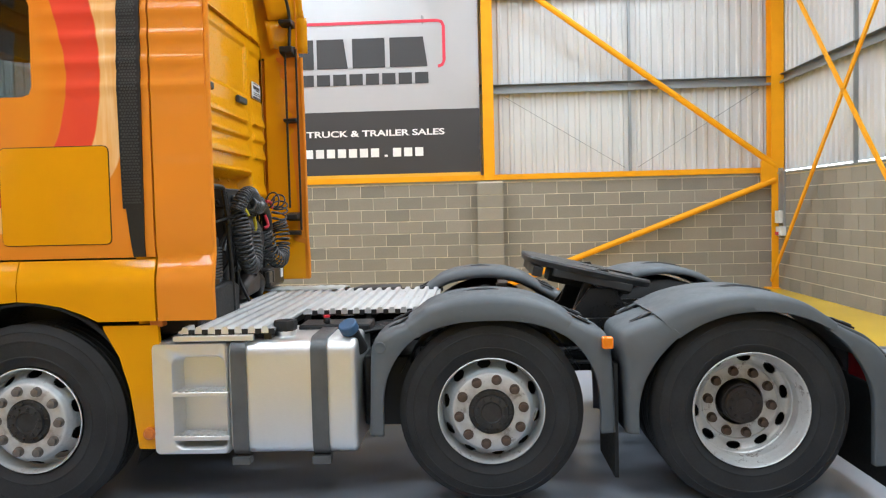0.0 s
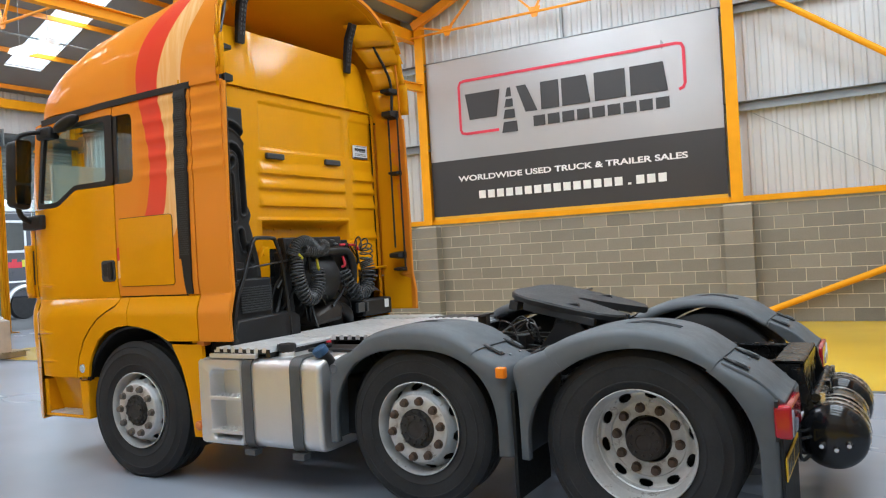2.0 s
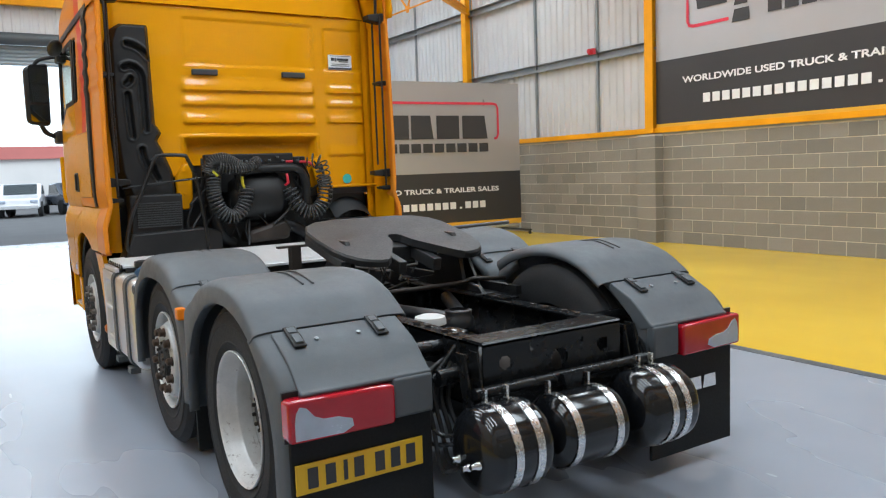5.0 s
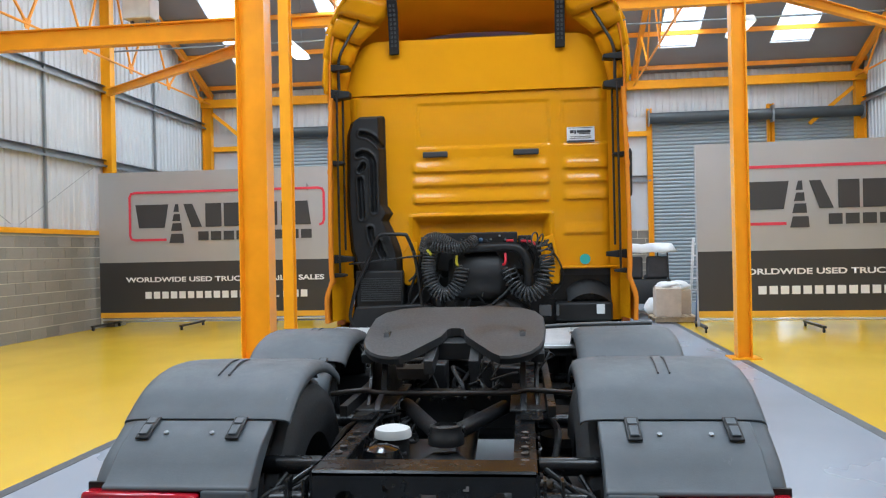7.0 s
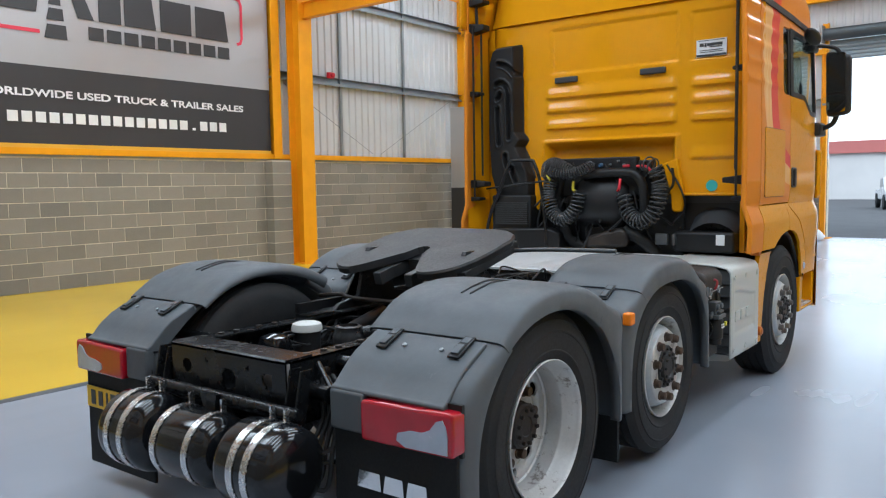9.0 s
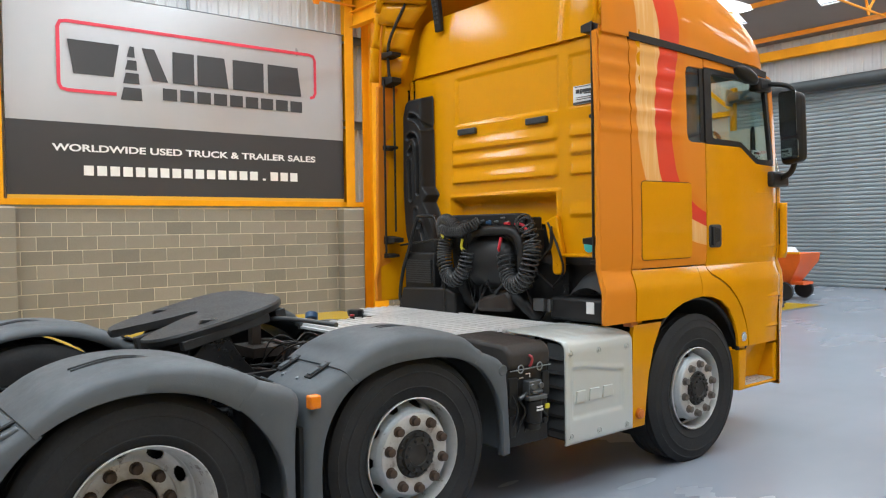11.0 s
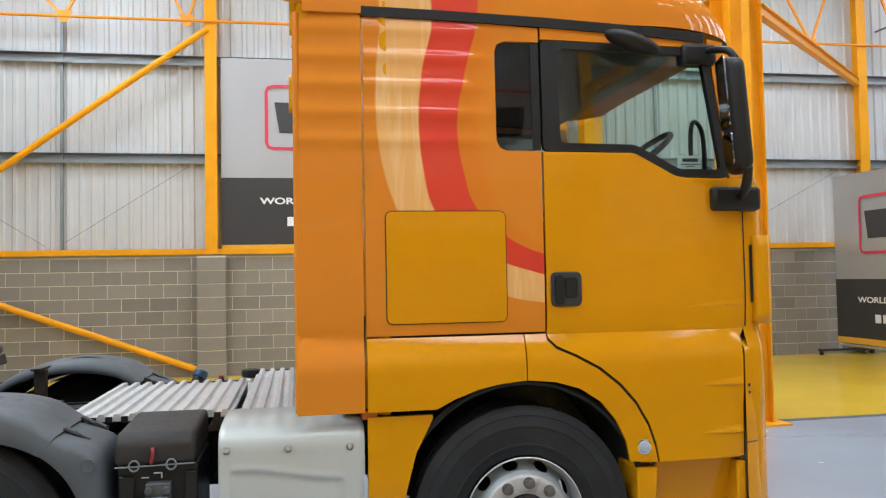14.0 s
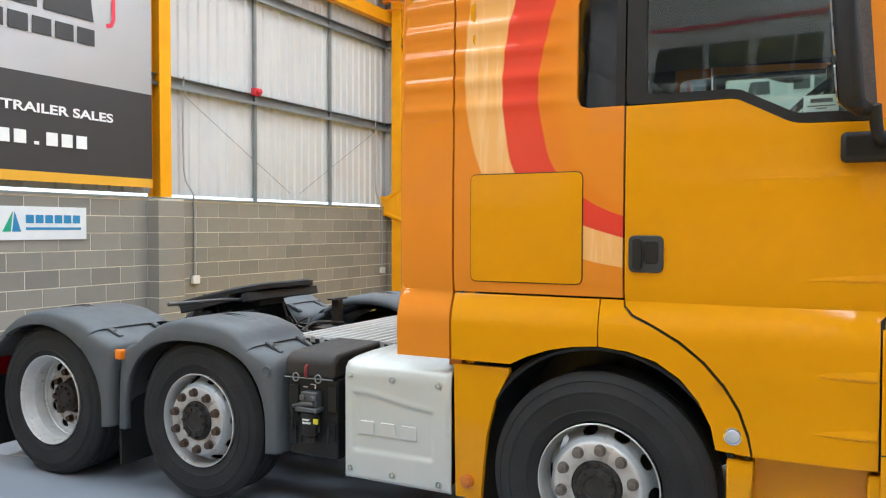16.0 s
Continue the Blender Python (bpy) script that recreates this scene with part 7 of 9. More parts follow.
def panel_skin(i, y):
    x, z = side[i]
    e = 0.006 if y < 2.43 or y > 3.03 else 0.0
    step = 0.80 - 0.055 * smooth01((y - 2.5) / 0.45)
    sunk = smooth01((step - z) / 0.014) * smooth01((z - 0.485) / 0.03) * smooth01((2.955 - y) / 0.03) * smooth01((y - 2.465) / 0.02)
    lip = smooth01((step + 0.03 - z) / 0.02) * (1 - smooth01((step - z) / 0.012)) * smooth01((2.955 - y) / 0.03) * smooth01((y - 2.465) / 0.02)
    ridge = 0.004 * (0.5 + 0.5 * math.cos((y - 2.44) * 2 * math.pi / 0.085)) if x < 1.15 else 0.0
    return (x - e - 0.011 * sunk + 0.003 * lip, y, z - e * 0.6 - ridge)


rows = add_grid(bm, range(len(side)), np.linspace(2.42, 3.04, 64), panel_skin)
ob = part("silencer_panel", bm, M_PANEL, truck, "light silver-grey panel with pressed ribs", smooth=50)
sol = ob.modifiers.new("solidify", "SOLIDIFY")
sol.thickness = 0.012
panel = ob
for y0, y1 in ((2.505, 2.60), (2.625, 2.725), (2.75, 2.85)):
    bm = bmesh.new()
    add_prism(bm, [(y0, 0.585), (y1, 0.585), (y1 - 0.006, 0.655), (y0 + 0.012, 0.655)], 1.186, 1.1975)
    part("embossed_block", bm, M_PANEL, panel, bevel=0.003)
for y, z in ((2.455, 0.885), (2.71, 0.88), (2.975, 0.875), (2.455, 0.40), (2.71, 0.395), (2.975, 0.385)):
    bm = bmesh.new()
    add_lathe(bm, [(0.021, 0.0), (0.021, 0.003), (0.016, 0.0035), (0.015, -0.002), (0.010, -0.002), (0.009, 0.005), (0, 0.006)], 16, pose(1.2, y, z))
    part("panel_bolt", bm, M_PANEL, panel, smooth=40)
bm = bmesh.new()
add_box(bm, 1.04, 1.185, 2.434, 2.442, 0.38, 0.935)
part("side_plate", bm, M_STRAP, panel, "grey slatted side plate", bevel=0.003)
for z in np.arange(0.42, 0.92, 0.085):
    bm = bmesh.new()
    add_prism(bm, [(2.418, z), (2.435, z + 0.012), (2.435, z - 0.006)], 1.05, 1.18)
    part("side_slat", bm, M_BLACK_PLASTIC, panel)
bm = bmesh.new()
add_box(bm, 0.62, 1.17, 2.44, 3.02, 0.36, 0.94)
part("silencer", bm, M_BLACK_STEEL, truck, bevel=0.03)
bm = bmesh.new()
add_prism(bm, round_poly([(0.66, 0.836), (1.165, 0.836), (1.165, 0.93), (1.12, 0.968), (0.66, 0.988)], 0.028, 4), 1.995, 2.325, "y")
batt = part("battery_cover", bm, M_DUSTY_COVER, truck, "dusty dark grey battery box cover", bevel=0.022, seg=3)
bm = bmesh.new()
add_box(bm, 0.68, 1.135, 2.005, 2.33, 0.40, 0.835)
for y0, y1, z0, z1 in ((2.01, 2.075, 0.62, 0.79), (2.01, 2.06, 0.46, 0.58), (2.275, 2.33, 0.66, 0.80), (2.28, 2.32, 0.50, 0.60)):
    lug = bmesh.new()
    add_box(lug, 1.134, 1.15, y0, y1, z0, z1)
    part("tray_lug", lug, M_BLACK_PLASTIC, batt, bevel=0.006)
part("battery_tray", bm, M_BLACK_PLASTIC, batt, bevel=0.01)
bm = bmesh.new()
add_box(bm, 1.134, 1.139, 2.15, 2.185, 0.795, 0.80)
add_box(bm, 1.134, 1.139, 2.18, 2.185, 0.775, 0.80)
add_box(bm, 1.134, 1.139, 2.10, 2.13, 0.778, 0.782)
part("tray_mark", bm, M_WHITE_PRINT, batt, smooth=0)
for y in (2.077, 2.226):
    bm = bmesh.new()
    loop = [(1.172, y + 0.02 * math.cos(a), 0.838 + 0.022 * math.sin(a)) for a in np.linspace(0, 2 * math.pi, 15)]
    add_tube(bm, loop, 0.004, 6, caps=False)
    part("clip_ring", bm, M_GIRT, batt)
bm = bmesh.new()
add_tube(bm, [(1.168, 2.0, 0.833), (1.168, 2.32, 0.838)], 0.0035, 6)
part("clip_wire", bm, M_GIRT, batt)
bm = bmesh.new()
add_tube(bm, smooth_path([(1.155, 2.150, 0.905), (1.178, 2.152, 0.902), (1.184, 2.155, 0.885), (1.178, 2.148, 0.855), (1.17, 2.146, 0.848)]), 0.008, 8)
part("red_toggle", bm, M_DULL_RED, batt, "small red rubber toggle", smooth=50)
bm = bmesh.new()
add_tube(bm, [(1.165, 2.175, 0.53), (1.165, 2.175, 0.655)], 0.052, 20)
add_tube(bm, [(1.165, 2.175, 0.49), (1.165, 2.175, 0.53)], 0.042, 20)
filt = part("air_filter", bm, M_BLACK_PLASTIC, truck, "black air drier cartridge with pale label", bevel=0.006)
bm = bmesh.new()
add_box(bm, 1.14, 1.215, 2.105, 2.245, 0.66, 0.685)
add_box(bm, 1.135, 1.19, 2.125, 2.225, 0.685, 0.765)
for y in (2.14, 2.21):
    add_tube(bm, [(1.19, y, 0.735), (1.205, y, 0.735)], 0.018, 10)
    add_tube(bm, [(1.165, y, 0.70), (1.175, y - 0.08, 0.675)], 0.012, 8)
add_box(bm, 1.19, 1.21, 2.135, 2.215, 0.695, 0.712)
part("filter_head", bm, M_STRAP, filt, "grey cast filter head", bevel=0.005)
for z, y0, y1, mt in ((0.617, 2.156, 2.20, M_WHITE_PRINT), (0.600, 2.156, 2.205, M_WHITE_PRINT), (0.605, 2.228, 2.255, M_YELLOW_PART)):
    bm = bmesh.new()
    add_box(bm, 1.208, 1.2185, y0, y1, z, z + (0.009 if mt is M_WHITE_PRINT else 0.026))
    part("label_bar", bm, mt, filt, smooth=0)
bm = bmesh.new()
for k in range(5):
    bm = bmesh.new()
    y = 2.03 + 0.06 * k
    add_tube(bm, smooth_path([(1.14, y, 0.70 - 0.03 * k), (1.17, y + 0.02, 0.62 - 0.02 * k), (1.15, y + 0.01, 0.54), (1.12, y - 0.02, 0.44)], 5), 0.007, 6)
    part("air_line", bm, M_BLACK_PLASTIC, filt, smooth=60)

# ---- behind the cab: intake, bulkhead, coils ----
bm = bmesh.new()
add_prism(bm, round_poly([(-1.06, 1.05), (1.06, 1.05), (1.06, 1.42), (0.7, 1.45), (0.48, 1.66), (-0.5, 1.66), (-0.7, 1.6), (-1.06, 1.6)], 0.05), 3.14, 3.5, "y")
add_box(bm, -0.62, 0.62, 3.1, 4.6, 0.75, 1.36)
part("bulkhead", bm, M_BLACK_STEEL, truck, "black bulkhead and engine bay behind the cab")
CHANNELS = (
    ((-0.935, 2.543), (-0.895, 2.535), (-0.860, 2.518), (-0.820, 2.485), (-0.786, 2.445)),
    ((-0.965, 2.372), (-0.930, 2.385), (-0.893, 2.376), (-0.860, 2.345), (-0.844, 2.30), (-0.840, 1.915)),
    ((-0.955, 2.25), (-0.930, 2.27), (-0.925, 2.29)),
    ((-0.953, 2.17), (-0.94, 1.867)),
    ((-0.878, 1.768), (-0.870, 1.70), (-0.850, 1.647)),
    ((-0.815, 1.655), (-0.800, 1.60), (-0.775, 1.548)),
)


def to_line(x, z, pts):
    best = 9.0
    for (ax, az), (bx, bz) in zip(pts, pts[1:]):
        dx, dz = bx - ax, bz - az
        t = min(1, max(0, ((x - ax) * dx + (z - az) * dz) / (dx * dx + dz * dz)))
        best = min(best, math.hypot(x - ax - dx * t, z - az - dz * t))
    return best


def duct_skin(u, z):
    """Front of the moulded intake duct: rounded edges, sunk channels with raised lips."""
    left = float(np.interp(z, (1.42, 1.60, 1.95, 2.55, 2.65, 2.70), (-1.00, -1.06, -1.085, -1.075, -1.04, -0.96)))
    right = float(np.interp(z, (1.42, 1.50, 1.61, 1.75, 1.835, 1.868, 1.895, 1.93, 1.96, 2.68, 2.70), (-0.622, -0.625, -0.648, -0.70, -0.742, -0.722, -0.705, -0.725, -0.749, -0.756, -0.765)))
    x = left + (right - left) * u
    edge = min(x - left, right - x, (2.705 - z) * 1.5)
    y = 2.93 + 0.10 * (1 - smooth01(edge / 0.05)) + 0.02 * smooth01((x + 0.80) / 0.1)
    d = min(to_line(x, z, c) for c in CHANNELS)
    y += 0.038 * (1 - smooth01((d - 0.010) / 0.014)) - 0.008 * (1 - smooth01(abs(d - 0.032) / 0.014))
    return (x, y, z)


bm = bmesh.new()
add_grid(bm, np.linspace(0, 1, 60), np.linspace(1.42, 2.70, 170), duct_skin)
duct = part("intake_duct", bm, M_BLACK_PLASTIC, truck, "tall moulded black air intake duct", smooth=60)
bm = bmesh.new()
add_box(bm, -1.00, -0.615, 2.905, 3.06, 1.12, 1.43)
add_prism(bm, [(-1.08, 0.93), (-0.33, 0.93), (-0.33, 1.12), (-0.45, 1.16), (-1.0, 1.14)], 2.88, 3.1, "y")
part("intake_box", bm, M_BLACK_PLASTIC, duct, bevel=0.015)
for i in range(11):
    bm = bmesh.new()
    add_box(bm, -0.955, -0.635, 2.885, 2.907, 1.185 + 0.0175 * i, 1.194 + 0.0175 * i)
    part("intake_slat", bm, M_DARK_PLASTIC, duct)
bm = bmesh.new()
add_tube(bm, smooth_path([(-0.98, 2.90, 0.98), (-1.03, 2.89, 1.01), (-1.045, 2.885, 1.09), (-0.995, 2.885, 1.29), (-0.91, 2.885, 1.465), (-0.825, 2.885, 1.66), (-0.80, 2.885, 1.705), (-0.765, 2.885, 1.722), (-0.60, 2.885, 1.718), (-0.565, 2.885, 1.69), (-0.507, 2.885, 1.525), (-0.46, 2.885, 1.17), (-0.45, 2.885, 0.95)], 5), 0.0145, 10)
add_tube(bm, [(-1.05, 2.90, 1.487), (-0.46, 2.87, 1.545), (-0.38, 2.88, 1.56)], 0.008, 8)
part("hoop_rail", bm, M_BLACK_STEEL, truck, "bent black steel hoop rail", smooth=50)
bm = bmesh.new()
add_box(bm, -0.42, 0.312, 2.93, 3.0, 1.60, 1.722)
add_box(bm, -0.40, 0.44, 2.95, 3.06, 1.42, 1.61)
add_box(bm, 0.316, 0.425, 2.945, 3.05, 1.60, 1.692)
coup = part("coupling_board", bm, M_BLACK_PLASTIC, truck, "black coupling board behind the cab", bevel=0.01)
for x, z, mt in ((-0.26, 1.665, M_DARK_PLASTIC), (-0.13, 1.665, M_GIRT), (-0.09, 1.66, M_GIRT), (-0.05, 1.665, M_DARK_PLASTIC), (0.02, 1.66, M_BLUE_CAP), (0.10, 1.665, M_GIRT), (0.17, 1.69, M_GIRT), (0.215, 1.66, M_GIRT), (0.35, 1.65, M_DARK_PLASTIC)):
    bm = bmesh.new()
    r = 0.018 if mt in (M_DARK_PLASTIC, M_BLUE_CAP) else 0.009
    add_lathe(bm, [(r, 0), (r, 0.02), (0.6 * r, 0.025), (0.6 * r, 0.04), (0, 0.04)], 12, pose(x, 2.935, z, 0, 0, -90))
    part("coupling_socket", bm, mt, coup, smooth=40)
bm = bmesh.new()
add_lathe(bm, [(0.0, -0.26), (0.16, -0.24), (0.215, -0.16), (0.215, 0.16), (0.16, 0.24), (0, 0.26)], 32, pose(0, 3.06, 1.38, 0, 0, 0))
pod = part("air_filter_pod", bm, M_BLACK_PLASTIC, truck, "rounded black filter housing", smooth=50)
bm = bmesh.new()
add_tube(bm, smooth_path([(-0.12, 2.91, 1.575), (-0.04, 2.89, 1.594), (0.245, 2.88, 1.60), (0.345, 2.88, 1.565), (0.39, 2.88, 1.47), (0.395, 2.89, 1.32), (0.40, 2.93, 1.2)], 6), 0.036, 14)
add_tube(bm, smooth_path([(-0.35, 2.95, 1.58), (-0.38, 2.97, 1.4), (-0.32, 3.0, 1.1), (-0.2, 3.05, 1.0)], 6), 0.05, 12)
add_tube(bm, smooth_path([(0.2, 2.98, 1.15), (0.35, 2.95, 1.08), (0.45, 3.0, 0.98)], 6), 0.05, 12)
part("intake_hose", bm, M_BLACK_PLASTIC, pod, smooth=60)
bm = bmesh.new()
add_prism(bm, [(-0.10, 1.10), (0.20, 1.18), (0.26, 1.12), (0.24, 1.02), (-0.12, 1.0)], 2.9, 3.2, "y")
part("gear_housing", bm, M_BROWN, truck, bevel=0.03)
bm = bmesh.new()
add_box(bm, 0.60, 1.05, 2.93, 3.15, 1.0, 1.152)
box = part("control_box", bm, M_BLACK_PLASTIC, truck, "black control box with grey lids", bevel=0.02)
for x0, x1, z0, z1 in ((0.473, 0.569, 1.05, 1.135), (0.603, 0.629, 1.05, 1.135)):
    bm = bmesh.new()
    add_box(bm, x0, x1, 2.90, 2.935, z0, z1)
    part("grey_lid", bm, M_STRAP, box, bevel=0.006)
bm = bmesh.new()
add_box(bm, 0.922, 0.986, 2.924, 2.93, 1.058, 1.135)
part("white_label", bm, M_PAPER, box, "small white label", bevel=0.003)
bm = bmesh.new()
add_grid(bm, np.linspace(0, 1, 14), np.linspace(2.99, 3.13, 4), lambda u, y: (0.70 + 0.35 * u, y, 1.165 + 0.165 * math.sin(math.pi * (0.15 + 0.85 * u) / 1.15) ** 0.7 - 0.8 * (3.13 - y)))
part("wheel_housing", bm, M_DARK_PLASTIC, truck, "dark plastic wheel housing in the cab's corner", smooth=60)
rng = random.Random(3)
for i in range(22):
    bm = bmesh.new()
    x = rng.uniform(-0.5, 0.6)
    pts = [(x + rng.uniform(-0.12, 0.12), 2.9 + rng.uniform(-0.02, 0.12), 1.66 - 0.16 * k + rng.uniform(-0.04, 0.04)) for k in range(rng.choice((3, 4, 5)))]
    add_tube(bm, smooth_path(pts, 5), rng.uniform(0.005, 0.012), 6)
    part("cable", bm, M_BLACK_PLASTIC, truck, smooth=60)


def coil(path, turns, r, wire, name, label, material):
    pts = smooth_path(path, 40)
    n = turns * 14
    out, ref = [], Vector((0, -1, 0))
    for i in range(n + 1):
        f = i / n * (len(pts) - 1)
        k = min(int(f), len(pts) - 2)
        p = pts[k].lerp(pts[k + 1], f - k)
        d = (pts[min(k + 2, len(pts) - 1)] - pts[max(k - 1, 0)]).normalized()
        ref = (ref - d * ref.dot(d)).normalized()
        a = 2 * math.pi * i / 14
        out.append(p + (ref * math.cos(a) + d.cross(ref) * math.sin(a)) * r)
    bm = bmesh.new()
    add_tube(bm, out, wire, 6)
    part(name, bm, material, truck, label, smooth=70)


coil([(-0.37, 2.87, 1.60), (-0.39, 2.84, 1.50), (-0.392, 2.83, 1.40), (-0.345, 2.82, 1.275), (-0.25, 2.82, 1.235), (-0.16, 2.83, 1.32), (-0.125, 2.85, 1.45)], 30, 0.052, 0.0075, "air_coil", "black coiled air hose", M_COIL)
coil([(0.235, 2.87, 1.43), (0.29, 2.84, 1.29), (0.39, 2.81, 1.225), (0.49, 2.81, 1.28), (0.54, 2.82, 1.42), (0.535, 2.84, 1.50)], 22, 0.056, 0.007, "air_coil", "black coiled air hose", M_COIL)
coil([(-0.43, 2.85, 1.58), (-0.40, 2.82, 1.66), (-0.32, 2.80, 1.685), (-0.24, 2.80, 1.65), (-0.16, 2.82, 1.60)], 24, 0.042, 0.0065, "power_coil", "black coiled electric cable", M_COIL)
coil([(-0.36, 2.79, 1.62), (-0.26, 2.78, 1.60), (-0.16, 2.79, 1.60), (-0.07, 2.81, 1.63), (-0.03, 2.86, 1.66)], 20, 0.038, 0.006, "power_coil", "black coiled electric cable", M_COIL)
coil([(0.535, 2.84, 1.50), (0.52, 2.82, 1.58), (0.49, 2.82, 1.64), (0.42, 2.87, 1.66)], 6, 0.056, 0.0065, "power_coil", "black coiled electric cable", M_COIL)
for pts, mt in (([(-0.15, 2.82, 1.455), (-0.168, 2.81, 1.48), (-0.168, 2.82, 1.54)], M_YELLOW_PART), ([(-0.40, 2.81, 1.59), (-0.365, 2.80, 1.55)], M_YELLOW_PART), ([(0.195, 2.85, 1.46), (0.215, 2.83, 1.48), (0.215, 2.85, 1.55)], M_RED_PART), ([(0.226, 2.88, 1.648), (0.28, 2.87, 1.65)], M_RED_PART), ([(0.34, 2.87, 1.645), (0.42, 2.86, 1.638), (0.46, 2.86, 1.60)], M_RED_PART)):
    bm = bmesh.new()
    add_tube(bm, smooth_path(pts, 5), 0.011, 8)
    part("hose_end", bm, mt, truck, smooth=60)

# black rods and clamps inside the deflectors, struts of the fairing
for s in (-1, 1):
    bm = bmesh.new()
    add_tube(bm, smooth_path([(s * 0.93, 2.90, 3.46), (s * 1.02, 2.85, 3.28), (s * 1.085, 2.83, 3.12), (s * 1.09, 2.84, 2.86)], 5), 0.013, 8)
    for x, y in ((1.10, 2.79), (1.07, 2.87)):
        add_tube(bm, [(s * x, y, 2.86), (s * x, y, 1.60)], 0.009, 8)
    rod = part("stay_rod", bm, M_BLACK_STEEL, truck, "thin black stay rods inside the deflector", smooth=50)
    for z, w in ((2.845, 0.045), (2.30, 0.022), (1.53, 0.035), (1.40, 0.02), (3.06, 0.03)):
        bm = bmesh.new()
        add_prism(bm, [(s * 1.0 if z > 2.8 or z == 1.53 else s * 1.06, z - w / 2), (s * 1.15, z - w), (s * 1.15, z + w), (s * 1.0 if z > 2.8 or z == 1.53 else s * 1.06, z + w / 2)], 2.80, 2.90, "y")
        part("clamp", bm, M_BLACK_PLASTIC, rod, bevel=0.006)
    bm = bmesh.new()
    add_tube(bm, [(s * 1.10, 2.79, 1.60), (s * 1.10, 2.79, 1.42)], 0.009, 8)
    part("rod_end", bm, M_BLACK_STEEL, rod)
    bm = bmesh.new()
    x = s * 0.675 + 0.01
    add_prism(bm, [(3.02, 3.20), (3.05, 3.20), (3.04, 3.36), (3.02, 3.50), (2.96, 3.64), (2.92, 3.62), (2.975, 3.48), (3.0, 3.34)], x - 0.04, x + 0.04)
    strut = part("fairing_strut", bm, M_BLACK_PLASTIC, truck, "black perforated fairing strut", bevel=0.006)
    for k in range(10):
        for dx in (-0.015, 0.015):
            z = 3.27 + 0.034 * k
            y = float(np.interp(z, (3.2, 3.34, 3.48, 3.62), (3.019, 2.998, 2.973, 2.92)))
            bm = bmesh.new()
            add_box(bm, x + dx - 0.008, x + dx + 0.008, y - 0.004, y + 0.01, z - 0.010, z + 0.010)
            part("strut_slot", bm, M_DARK_PLASTIC, strut)

# ---- banners ----
BW, BH, BDARK, BSTRIP = 5.98, 3.245, 1.16, 0.12


def text_mesh(body, width, height):
    cu = bpy.data.curves.new("text", "FONT")
    cu.body, cu.size, cu.offset, cu.extrude = body, 1.0, 0.028, 0.0
    ob = new("text_tmp", cu)
    me = bpy.data.meshes.new_from_object(ob.evaluated_get(bpy.context.evaluated_depsgraph_get()))
    bpy.data.objects.remove(ob)
    co = np.array([v.co for v in me.vertices])
    lo, hi = co.min(0), co.max(0)
    for v in me.vertices:
        v.co = ((v.co.x - lo[0]) / (hi[0] - lo[0]) * width, 0, (v.co.y - lo[1]) / (hi[1] - lo[1]) * height)
    return me


def ripple(x, z):
    return 0.006 * noise.noise((x * 0.7, z * 0.9, 3.1)) + 0.003 * noise.noise((x * 3, z * 2, 7.7))


